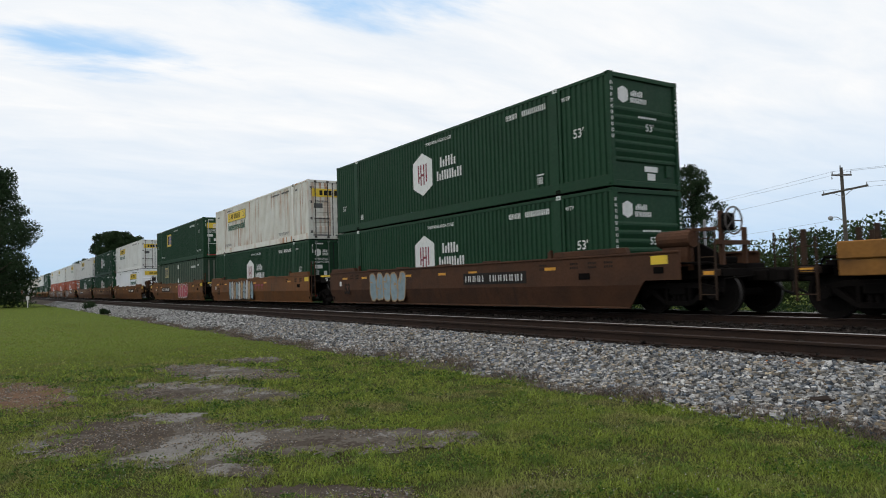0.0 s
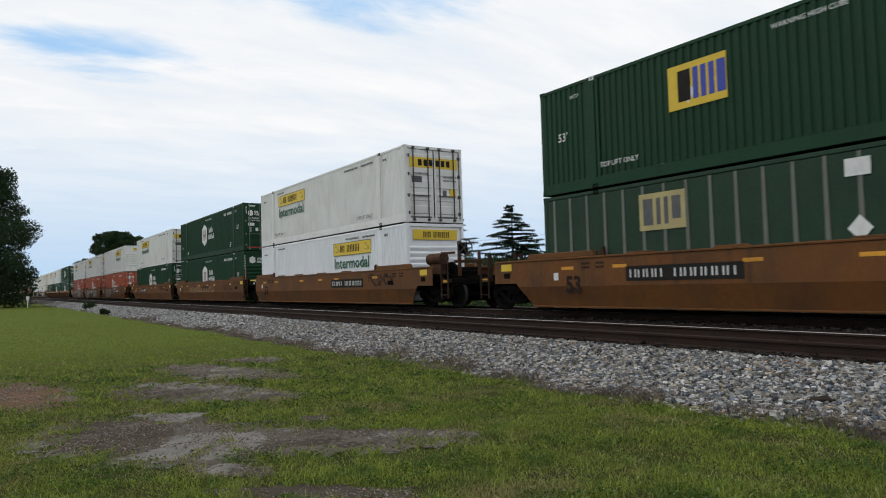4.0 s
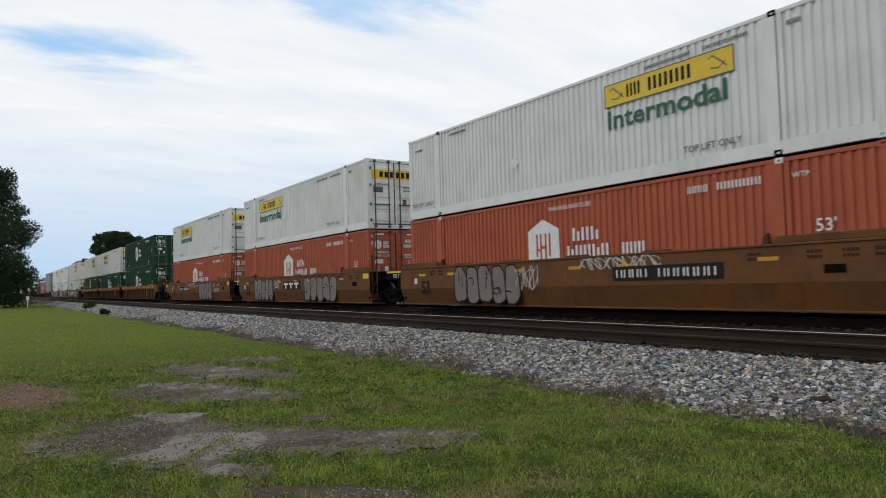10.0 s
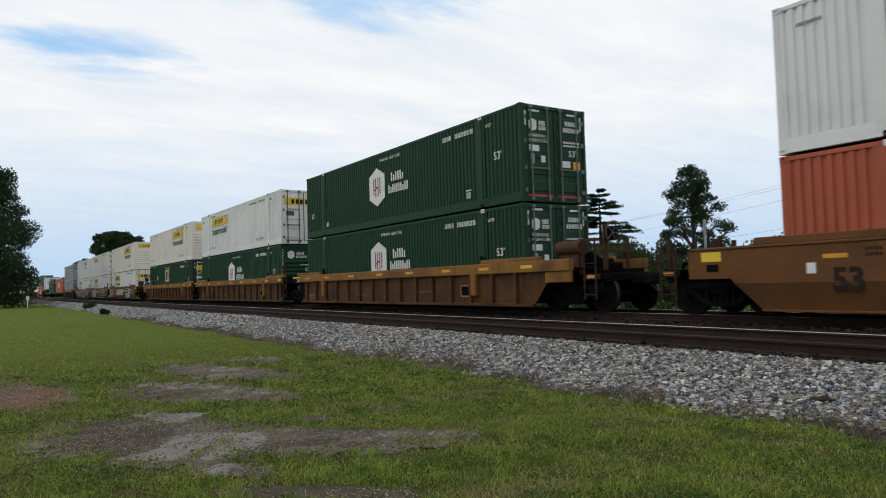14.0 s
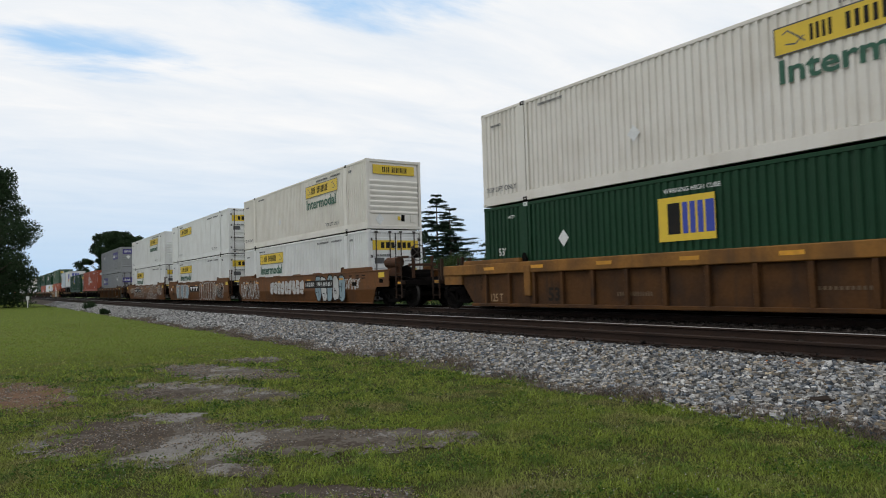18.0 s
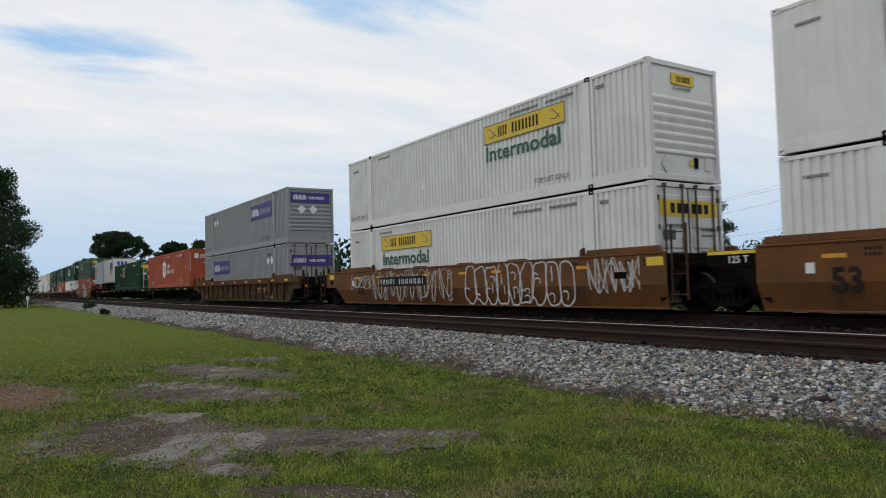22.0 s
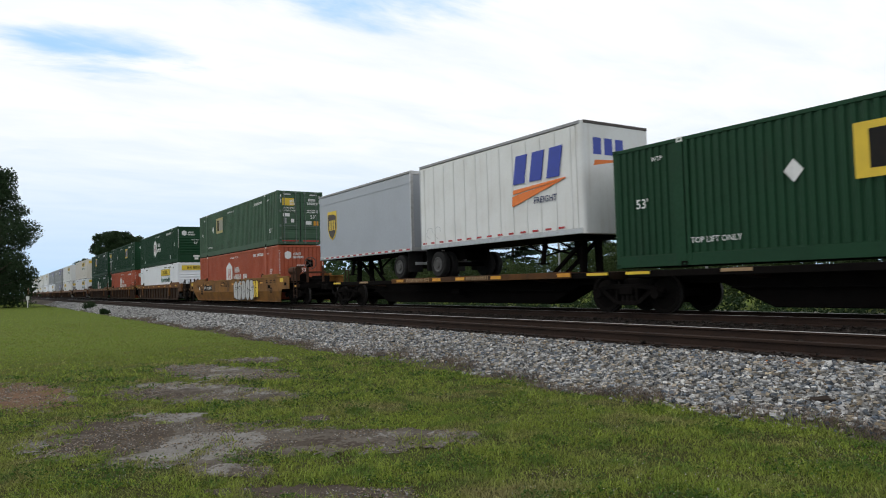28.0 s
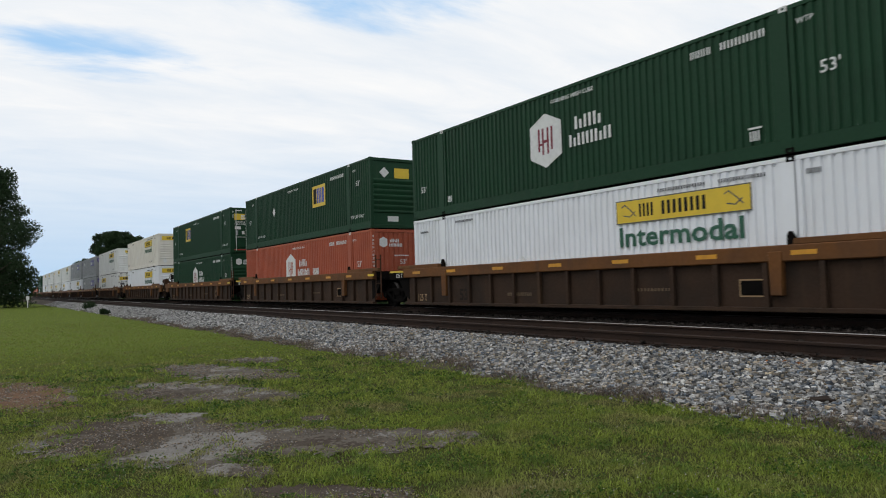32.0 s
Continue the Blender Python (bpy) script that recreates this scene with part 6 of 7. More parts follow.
PEBBLE = mat("mixed_pale_pebbles", (0.21, 0.18, 0.15), 0.85, dark=(0.11, 0.09, 0.075), scale=9.0, amount=0.6, vary=0.6, bump=0.2, island=True, sat_vary=0.9, spec=0.03)
MOWN = meadow_mat("mown_lawn_blades", (0.190, 0.250, 0.040), (0.175, 0.210, 0.042), (0.205, 0.195, 0.070), (0.145, 0.205, 0.032), 0.14)
FRINGE = leaf_mat("dead_brown_weed_stalks", (0.195, 0.155, 0.125), (0.10, 0.078, 0.064), 0.4, 1.0, 0.4)
CLOVER = leaf_mat("pale_clover_heads", (0.42, 0.40, 0.34), (0.30, 0.29, 0.22), 0.3)


def worn_ground(mats, where, name, label, z):
    """A ragged sheet of bare ground, its cells kept where the turf is worn through."""
    (x0, x1), (y0, y1) = where
    d = 0.04
    nx, ny = int((x1 - x0) / d), int((y1 - y0) / d)
    X, Y = np.meshgrid(x0 + np.arange(nx + 1) * d, y0 + np.arange(ny + 1) * d)
    Z = z + 0.010 * waves(X, Y, 1.5, 11) + 0.006 * waves(X, Y, 4.0, 12)
    cx, cy = X[:-1, :-1] + d / 2, Y[:-1, :-1] + d / 2
    keep = bare(cx, cy) > -0.12
    j, i = np.nonzero(keep)
    n = nx + 1
    F = np.stack([j * n + i, j * n + i + 1, (j + 1) * n + i + 1, (j + 1) * n + i], 1)
    used, F = np.unique(F, return_inverse=True)
    V = np.stack([X.ravel(), Y.ravel(), np.maximum(Z.ravel(), 0.004)], 1)[used]
    me = bpy.data.meshes.new(name)
    me.from_pydata(V.tolist(), [], F.reshape(-1, 4).tolist())
    for m in mats:
        me.materials.append(m)
    if len(mats) > 1:
        px, py = cx[j, i], cy[j, i]
        g = np.random.default_rng(5)
        mood = 0.75 * waves(px, py, 0.45, 14) + 0.45 * waves(px, py, 1.7, 15) + g.normal(0, 0.22, len(px))
        # more dark earth in the west and the east tail, paler fines between
        mood += np.where(np.hypot((px + 8.2) / 1.2, (py - 1.1) / 0.6) < 1, 1.0, 0) - np.where(np.hypot(px + 7.0, py - 1.75) < 0.6, 1.0, 0) + np.where(px > -5.4, 1.0, 0)
        me.polygons.foreach_set("material_index", np.where(mood > 0.55, 1, np.where(mood < -0.35, 2, 0)).astype(np.int32))
    me.shade_smooth()
    tagged(new(name, me), label, "gravel patch", "bare patches in the lawn", "structure")


def lawn():
    worn_ground([GRIT, EARTH, FINES], ((-15, -3), (1.0, 5.2)), "bare_patch", "worn grey-brown gravelly patches in the lawn", 0.006)
    worn_ground([GRIT, EARTH, FINES], ((-10.4, -3), (-0.4, 1.0)), "bare_patch", "dark stained edge of a worn gravel patch", 0.006)
    worn_ground([CLAY], ((-16, -10.4), (-0.8, 1.0)), "bare_patch", "reddish bare clay patch in the lawn", 0.006)
    g = np.random.default_rng(7)

    def spread(n, r0, r1, arc=(107, 185)):
        th = np.radians(g.uniform(arc[0], arc[1], n))
        r = r0 * (r1 / r0) ** g.uniform(0, 1, n)
        return r * np.cos(th), r * np.sin(th), r

    def rim(x):
        return GRASS_EDGE - 0.20 + 0.22 * np.sin(x * 0.7) * np.sin(x * 0.23 + 1) + 0.1 * np.sin(x * 2.9)

    def blades(name, x, y, h, w, lean, material, label):
        m = len(x)
        a, b = g.uniform(0, 6.283, m), g.uniform(0, 6.283, m)
        side = np.stack([np.cos(a) * w, np.sin(a) * w, 0 * w], 1)
        root = np.stack([x, y, np.interp(y, [6.55, 7.0, 8.05], [0.0, 0.10, 0.42]) - 0.004], 1)
        mid = root + np.stack([np.cos(b) * lean * 0.3, np.sin(b) * lean * 0.3, h * 0.62], 1)
        tip = root + np.stack([np.cos(b) * lean, np.sin(b) * lean, h * g.uniform(0.75, 1.0, m)], 1)
        V = np.stack([root - side, root + side, mid - side * 0.8, mid + side * 0.8, tip], 1)
        me = bpy.data.meshes.new(name)
        me.vertices.add(m * 5)
        me.vertices.foreach_set("co", V.reshape(-1).astype(np.float32))
        base = (np.arange(m) * 5)[:, None]
        loops = np.concatenate([base + np.array([[0, 1, 3, 2]]), base + np.array([[2, 3, 4]])], 1).reshape(-1).astype(np.int32)
        me.loops.add(len(loops))
        me.loops.foreach_set("vertex_index", loops)
        me.polygons.add(m * 2)
        st = np.stack([np.arange(m) * 7, np.arange(m) * 7 + 4], 1).reshape(-1).astype(np.int32)
        me.polygons.foreach_set("loop_start", st)
        me.update(calc_edges=True)
        me.materials.append(material)
        tagged(new(name, me), label, "grass", kind="stuff")

    def sown(name, n, r0, r1, tall, wide, material, label, bare_ok, clump, fade=None, arc=(107, 185)):
        x, y, r = spread(n, r0, r1, arc)
        c = 0.6 * waves(x, y, 0.7, 21) + 0.5 * waves(x, y, 2.0, 22)
        keep = (y < rim(x) + g.normal(0, 0.10, n)) & (y > -14) & (bare(x, y) + g.normal(0, 0.14, n) - 0.38 * np.maximum(0, waves(x, y, 1.6, 23)) < bare_ok) & (g.uniform(-1, 1, n) < 1.1 + (c - 0.6) * clump)
        if fade:
            keep &= (r - fade[0]) / (fade[1] - fade[0]) > g.uniform(0, 1, n)
        x, y, r, c = x[keep], y[keep], r[keep], c[keep]
        m = len(x)
        h = tall * g.uniform(0.5, 1.25, m) * (1 + 0.5 * clump * np.clip(c, -0.8, 1)) * (1 + 0.010 * r)
        w = wide * g.uniform(0.7, 1.3, m) * np.maximum(1, r / 5.0) ** 0.9
        blades(name, x, y, h, w, h * g.uniform(0.3, 1.7, m), material, label)

    sown("rough_grass", 360000, 3.0, 22, 0.038, 0.0030, BLADE, "uneven deep green rough grass", 0.02, 0.75, (20, 8))
    sown("lawn_grass", 230000, 7.0, 48, 0.026, 0.0026, MOWN, "short mown yellow-green lawn grass", 0.0, 0.25, (50, 14))
    sown("lawn_grass", 150000, 16.0, 100, 0.022, 0.0022, MOWN, "short mown lawn grass farther off", 0.0, 0.25)
    sown("dry_grass", 46000, 3.0, 40, 0.026, 0.0022, STRAW, "dry straw-coloured blades among the grass", 0.25, 0.8)
    sown("tall_grass", 22000, 3.2, 16, 0.070, 0.0032, BLADE, "taller grass tufts", 0.05, 1.8)
    sown("lawn_grass", 60000, 0.35, 26, 0.042, 0.0060, BLADE, "rough green grass round the lookout", 0.0, 0.6, None, (185, 467))
    sown("lawn_grass", 16000, 0.35, 3.1, 0.042, 0.0040, BLADE, "rough green grass round the lookout", 0.0, 0.6)
    # dead stalks where the lawn meets the stones
    n = 34000
    x = -0.5 - 42 * g.uniform(0, 1, n) ** 1.9
    y = rim(x) + 0.10 + g.normal(0, 0.12, n)
    keep = waves(x, y, 0.5, 31) + g.normal(0, 0.3, n) > -0.35
    x, y = x[keep], y[keep]
    h = g.uniform(0.02, 0.085, len(x))
    blades("dead_weeds", x, y, h, 0.0026 * np.maximum(1, np.hypot(x, y) / 6), 0.08 * g.uniform(0.3, 1.4, len(x)), FRINGE, "dead brown weed stalks along the ballast edge")
    # broad-leaved weeds in dark clumps
    x, y, r = spread(110000, 3.0, 15)
    keep = (y < rim(x) - 0.1) & (bare(x, y) + g.normal(0, 0.15, len(x)) < 0.1) & (waves(x, y, 0.8, 41) + 0.6 * waves(x, y, 2.2, 42) + g.normal(0, 0.2, len(x)) > 0.55)
    C = np.stack([x, y, g.uniform(0.015, 0.06, len(x))], 1)[keep]
    P = leaves_at(g, C, 1.0, 0.6)
    P = C[:, None] + (P - C[:, None]) * (0.014 * np.maximum(1, r[keep] / 7))[:, None, None]
    tagged(new("lawn_weeds", quads("lawn_weeds", P, WEED)), "low dark broad-leaved weeds in the lawn", "weeds", kind="stuff")
    x, y, r = spread(6000, 3.2, 10)
    keep = (y < rim(x) - 0.2) & (bare(x, y) < 0) & (waves(x, y, 0.5, 51) + g.normal(0, 0.3, len(x)) > 0.35)
    C = np.stack([x, y, g.uniform(0.035, 0.07, len(x))], 1)[keep]
    tagged(new("clover_heads", quads("clover_heads", leaves_at(g, C, 0.0065), CLOVER)), "small pale clover heads in the grass", "clover", kind="stuff")
    # pebbles on the worn patches
    x, y = g.uniform(-15, -3, 100000), g.uniform(-0.6, 5, 100000)
    keep = (bare(x, y) + g.normal(0, 0.1, len(x)) > -0.1) & (waves(x, y, 0.6, 61) + g.normal(0, 0.5, len(x)) > -0.1) & (g.uniform(0, 1, len(x)) < 6.0 / np.hypot(x, y))
    pebbles(x[keep], y[keep], g)
    for i, (px, py, pz, ln, rz) in enumerate(((-3.97, 7.22, 0.17, 0.30, 25), (-4.95, 6.95, 0.05, 0.16, -10))):
        ob = new("timber_scrap", Shape().prism([(-ln / 2, 0), (ln * 0.45, 0), (ln / 2, 0.02), (ln * 0.2, 0.04), (-ln * 0.4, 0.03)], -0.05, 0.05).mesh("timber_scrap", TIE, 0.008))
        ob.matrix_world = pose(px, py, pz, 14, -6, rz)
        tagged(ob, "splintered dark piece of tie lying on the ballast", "timber")
    for px, py, hh in ((-66.0, 7.3, 0.9), (-52.0, 6.6, 0.4)):
        ob = new("bush", quads("bush", leaves_at(g, crown_points(g, [(0, 0, hh * 0.45, hh * 0.6, 0.8), (0.5, 0.2, hh * 0.3, hh * 0.45, 0.8), (-0.5, 0, hh * 0.3, hh * 0.4, 0.8)], 1800), 0.045), LEAF_DARK))
        ob.location = (px, py, 0.05)
        tagged(ob, "small dark green weed bush at the ballast edge", "bush")


def pebbles(x, y, g):
    n = len(x)
    o = np.array([(1, 0, 0), (0, 1, 0), (-1, 0, 0), (0, -1, 0), (0, 0, 1), (0, 0, -1)], float)
    f = np.array([(0, 1, 4), (1, 2, 4), (2, 3, 4), (3, 0, 4), (1, 0, 5), (2, 1, 5), (3, 2, 5), (0, 3, 5)])
    v = o[None] * g.uniform(0.6, 1.3, (n, 6, 1)) * (g.uniform(0.005, 0.012, n) * np.maximum(1, np.hypot(x, y) / 9))[:, None, None] * np.array([1, 1, 0.7])
    a = g.uniform(0, 6.283, n)
    X = v[..., 0] * np.cos(a)[:, None] - v[..., 1] * np.sin(a)[:, None] + x[:, None]
    Y = v[..., 0] * np.sin(a)[:, None] + v[..., 1] * np.cos(a)[:, None] + y[:, None]
    P = np.stack([X, Y, v[..., 2] + 0.013], 2)
    F = (f[None] + (np.arange(n) * 6)[:, None, None]).reshape(-1).astype(np.int32)
    me = bpy.data.meshes.new("gravel")
    me.vertices.add(n * 6)
    me.vertices.foreach_set("co", P.reshape(-1).astype(np.float32))
    me.loops.add(len(F))
    me.loops.foreach_set("vertex_index", F)
    me.polygons.add(len(F) // 3)
    me.polygons.foreach_set("loop_start", np.arange(0, len(F), 3, dtype=np.int32))
    me.update(calc_edges=True)
    me.shade_flat()
    me.materials.append(PEBBLE)
    tagged(new("gravel", me), "loose pale gravel on the worn patches", "gravel", kind="stuff")


def power_pole():
    t = thing("power_pole", "weathered timber power pole with two crossarms", "power pole")
    t.location = (-30.0, 60, -0.2)
    part("pole", Shape().rod((0, 0, -0.3), (-0.12, 0, 10.4), 0.19, 12, 0.12), POLEWOOD, t, "weathered round timber pole")
    part("crossarm", Shape().bar((-0.85, -0.15, 9.85), (0.75, -0.15, 9.65), 0.12, 0.14), POLEWOOD, t, "short upper crossarm")
    part("crossarm", Shape().bar((-1.75, -0.16, 8.28), (2.0, -0.16, 8.62), 0.13, 0.15), POLEWOOD, t, "long lower crossarm")
    for x, z in ((-0.8, 9.93), (0.7, 9.77), (-0.12, 10.4), (-0.85, 9.5), (1.9, 8.7), (-1.6, 8.38)):
        part("insulator", Shape().rod((x, -0.15, z), (x, -0.15, z + 0.22), 0.06, 8, 0.03), GREY, t, "small grey insulator")
    part("brace", Shape().bar((0, -0.17, 7.9), (-0.9, -0.17, 8.36), 0.04).bar((0, -0.17, 7.9), (0.9, -0.17, 8.52), 0.04), GREY, t)
    part("lamp_arm", Shape().rod((0, 0, 5.8), (-0.5, -0.3, 6.25), 0.035, 6).rod((-0.5, -0.3, 6.25), (-0.95, -0.5, 6.3), 0.035, 6), GREY, t, "curved steel lamp arm")
    part("lamp_head", Shape().lathe([(0.05, -0.12), (0.16, -0.08), (0.2, 0.12), (0.05, 0.16)], 10, (-1.0, -0.5, 6.2)), GREY, t, "grey street lamp head")


def wire(a, b, sag, r=0.009):
    """A hanging line wire."""
    s = Shape()
    a, b = Vector(a), Vector(b)
    pts = [a.lerp(b, i / 16) - Vector((0, 0, sag * 4 * (i / 16) * (1 - i / 16))) for i in range(17)]
    for p, q in zip(pts, pts[1:]):
        s.rod(p, q, r, 5)
    tagged(new("power_line", s.mesh("power_line", BLACK)), "thin dark overhead power line on a timber pole", "power line", "overhead lines")


def behind():
    tagged(new("road", Shape().box(-400, 120, 23.5, 29.5, -0.6, -0.17).mesh("road", ASPHALT)), "pale grey road beyond the tracks", "road", kind="structure")
    power_pole()
    for (x, z), sag, ends in (((-30.8, 9.95), 1.2, (-95, 66, 8.2)), ((-29.3, 9.8), 1.2, (-95, 67, 8.4)), ((-31.6, 8.45), 1.0, (-95, 65, 6.0)), ((-30.0, 5.9), 0.8, (-95, 66, 4.4))):
        wire((x, 59.85, z), ends, sag)
    for (x, z) in ((-30.8, 9.95), (-29.3, 9.8), (-28.1, 8.7), (-31.6, 8.45)):
        wire((x, 59.85, z), (35, 52, z + 0.5), 1.0)
    wire((-30.0, 60, 3.9), (-48, 42, 1.8), 0.3, 0.02)
    for x, y, z in ((-16.0, 22, 3.5), (-23.8, 22, 3.5)):
        t = thing("utility_post", "thin grey steel post behind the tracks", "post", "posts behind the tracks")
        t.location = (x, y, -0.2)
        part("post", Shape().rod((0, 0, 0), (0, 0, z + 0.2), 0.05, 8), GREY, t, "grey steel tube")
        part("cap", Shape().rod((0, 0, z + 0.2), (0, 0, z + 0.25), 0.06, 8, 0.02), GREY, t)
    m = thing("marker_post", "slim white marker post at the lawn's edge", "marker post")
    m.location = (-93.5, 4.0, 0)
    part("post", Shape().box(-0.06, 0.06, -0.05, 0.05, -0.1, 1.15), MARK, m, "white painted post", bevel=0.01)
    part("plate", Shape().box(-0.07, -0.055, -0.16, 0.16, 0.85, 1.30), MARK, m, "small white plate", bevel=0.004)
    tree("oak_tree", "large dark green tree beside the lawn", -100, -3.9, 20.6, 9.2, 0.2, 100000, 0.15, 21, OAKLEAF, 240, low=True, puff=0.62)
    tree("oak_tree", "large dark green tree beside the lawn", -130, -2.5, 15, 8.0, 0.2, 18000, 0.3, 22, OAKLEAF, 120, low=True)
    tree("oak_tree", "broad dome-shaped dark green tree behind the train", -190, 27.5, 16.8, 10.4, 5.0, 50000, 0.19, 23, LEAF_DARK, 90, peak=0.8, puff=0.55)
    tree("oak_tree", "smaller dark green tree behind the train", -190, 40.5, 14.0, 5.5, 4.0, 6000, 0.4, 24, LEAF_DARK, 50)
    tree("oak_tree", "small far tree over the train", -239, 60, 18.0, 5.0, 7.0, 4000, 0.45, 25, LEAF, 40)
    tree("oak_tree", "rounded dark tree behind the tracks", -95, 55, 10.6, 5.2, 3.0, 9000, 0.22, 26, LEAF_DARK, 70)
    tree("maple_tree", "loose open-crowned tree behind the tracks", -30.0, 40, 9.1, 2.5, 2.0, 24000, 0.07, 27, OAKLEAF, 130, peak=0.75, puff=0.78)
    cedar("tall cedar with level layered boughs", -80.5, 52, 14.4, 6.0, 31)
    cedar("cedar with level layered boughs", -75.8, 51, 12.0, 5.6, 35)
    cedar("cedar with level layered boughs", -61.7, 50, 10.6, 5.6, 32)
    cedar("broad cedar with level layered boughs", -43.3, 45, 9.7, 5.2, 33)
    woods("far_woods", "far belt of mixed green trees", ((-190, 72), (5, 70)), 70000, 0.20, 41, LEAF, 4.2, 7.2, 3.2)
    woods("far_woods", "far belt of dark green trees on the horizon", ((-900, 100), (-150, 80)), 24000, 0.8, 42, LEAF_DARK, 9.0, 17.0, 7.0)
    woods("far_woods", "far dark green trees closing the view along the tracks", ((-820, -30), (-820, 130)), 8000, 0.9, 45, LEAF_DARK, 14.0, 25.0, 9.0)
    woods("hedge", "overgrown green shrubs behind the road", ((-110, 36), (-6, 33)), 130000, 0.09, 43, SHRUB, 2.2, 4.2, 1.5)
    woods("verge_weeds", "tangled low weeds on the bank behind the tracks", ((-120, 21), (20, 20.5)), 60000, 0.06, 44, LEAF_DARK, 0.4, 0.95, 0.7)


lawn()
behind()


# ---- the train: (front corner of the container at 0 s, car, loads from below) ----
MOVING = []


def carried(ob, x0, z, turned_round=False):
    """Notes a thing that goes with the train: its place along the track at 0 s and its height."""
    MOVING.append((ob, x0, z, 180 if turned_round else 0))


KINDS = {
    "Y": lambda: container(WHITE, "dirty white corrugated container with yellow name panel", lambda b: fleet_marks_yellow(b, small_end=True)),
    "W": lambda: container(WHITE, "dirty white fine-ribbed container with yellow name panel", fleet_marks_yellow, deep=0.022),
    "R": lambda: container(WHITE_OLD, "rust-streaked white corrugated container with yellow name panel", fleet_marks_yellow),
    "N": lambda: container(WHITE_NEW, "clean white corrugated container with yellow name panel", fleet_marks_yellow),
    "S": lambda: container(WHITE, "smooth plate-sided white container with yellow name panel", lambda b: fleet_marks_yellow(b, False), deep=0.010),
    "C": lambda: container(CREAM, "cream-white corrugated container with yellow name panel", fleet_marks_yellow),
    "G": lambda: container(GREEN, "dark green corrugated container with white hexagon logo", lambda b: fleet_marks_hexagon(b, MAROON), deep=0.036),
    "H": lambda: container(RED, "orange-red corrugated container with white hexagon logo", lambda b: fleet_marks_hexagon(b, RED, True)),
    "E": lambda: container(GREEN, "dark green corrugated container with yellow square logo", fleet_marks_square, bars_mat=BAR_WHITE, deep=0.036),
    "K": lambda: container(GREEN, "dark green corrugated container with yellow square logo", lambda b: fleet_marks_square(b, 0.75, 3.9, 1.38, -3.5), bars_mat=BAR_WHITE),
    "D": lambda: container(GREEN, "dark green corrugated container with yellow square logo and diamond placard", lambda b: fleet_marks_square(b, -0.25, None, 1.38, -4.55), bars_mat=BAR_WHITE),
    "F": lambda: container(GREEN_OLD, "faded olive green corrugated container with pale square logo", lambda b: fleet_marks_square(b, 2.1, None, 0.7, -4.5, FADED), pitch=0.25),
    "O": lambda: container(GREEN_DULL, "old dull green post-sided container", fleet_marks_old, old=True),
    "V": lambda: container(GREY, "silver grey corrugated container with violet name panel", fleet_marks_violet),
}
MADE, SPARE = {}, []


HIDDEN_SIDE = ("name_panel", "panel_border", "name_bar", "scroll_mark", "stencil", "stencil_marking", "hexagon_logo", "logo_figure", "square_logo", "logo_bar", "placard", "lifting_post", "diamond_placard", "side_post", "plate_seam")
HIDDEN_END = ("door_lettering", "warning_label", "lock_bar", "bar_keeper", "door_handle", "hinge", "end_panel", "end_bar", "end_panel_bar", "end_label", "end_placard", "door_panel", "door_panel_bar", "end_hexagon", "end_marking", "door_hexagon", "door_bar", "end_logo", "door_logo", "document_box", "door_gasket", "sill_strip", "tape_strip", "scuff", "stencil")


def load(kind, x_front, z, doors_first=False):
    """Sets a container on the train, without the small marks of the side and end that stay turned away."""
    if kind not in MADE:
        MADE[kind] = KINDS[kind]()
    ob = copy_thing(MADE[kind], Matrix())
    for o in list(ob.children_recursive):
        q = o.matrix_basis @ o.data.vertices[0].co
        kind_name = o.name.split(".")[0]
        off_side = (q.y < 0) == doors_first and abs(q.y) > HW - 0.01
        off_end = (q.x > 0) == doors_first and abs(q.x) > HL - 0.12
        if (off_side and (kind_name in HIDDEN_SIDE or kind_name == "corner_casting" and abs(q.x) < HL - 1)) or (off_end and kind_name in HIDDEN_END and not (kind_name == "stencil" and abs(q.y) > HW - 0.01)):
            SPARE.append(o)
    carried(ob, x_front - HL, z, doors_first)


def clear_masters():
    """Takes away the pattern pieces that the containers were copied from, and the marks that are not needed."""
    for m in MADE.values():
        SPARE.extend(list(m.children_recursive) + [m])
    bpy.data.batch_remove(SPARE)


CAR_LABEL = {TAN: "dirty yellow-brown smooth-sided well car", RUST: "rust-brown smooth-sided well car", OCHRE: "worn yellow smooth-sided well car"}
CARS = {}


def unit(x_front, paint, front, rear, low, top, ribbed=None, brake=False, extra=None):
    """One unit of the train with its two containers; small letters stand doors first."""
    key = (paint.name, front, rear, bool(ribbed), ribbed and ribbed[1].name, brake)
    lab = CAR_LABEL.get(paint) if not ribbed else "ribbed well car with dull yellow top chord and brown panels"
    if extra or key not in CARS:
        car = well_car(paint, lab, front, rear, ribbed, brake)
        if extra:
            extra(car)
        else:
            CARS[key] = car
    else:
        before = CARS[key]
        car = copy_thing(before, Matrix())
        for t in car.children:
            for w in t.children:
                if w.name.startswith("wheelset"):
                    WHEELSETS.append((w, w.location[0]))
    carried(car, x_front - HL, RAIL)
    for k, z in ((low, 0.245), (top, 0.245 + CH + 0.04)):
        if k:
            load(k.upper(), x_front, RAIL + z, k.islower())


def marks_1(c):
    number_board(c, 1.8, 4.9)
    bubbles(c, -4.7, -1.9, 0.25, 1.35, SPRAY_B, SPRAY_T, 5, 3)


def marks_2(c):
    bubbles(c, -4.45, 0.25, 0.2, 1.4, (SPRAY_B, SPRAY_W, SPRAY_T), SPRAY_K, 10, 11)
    name_bars(c, 0.44, 2.24, MAROON, False)


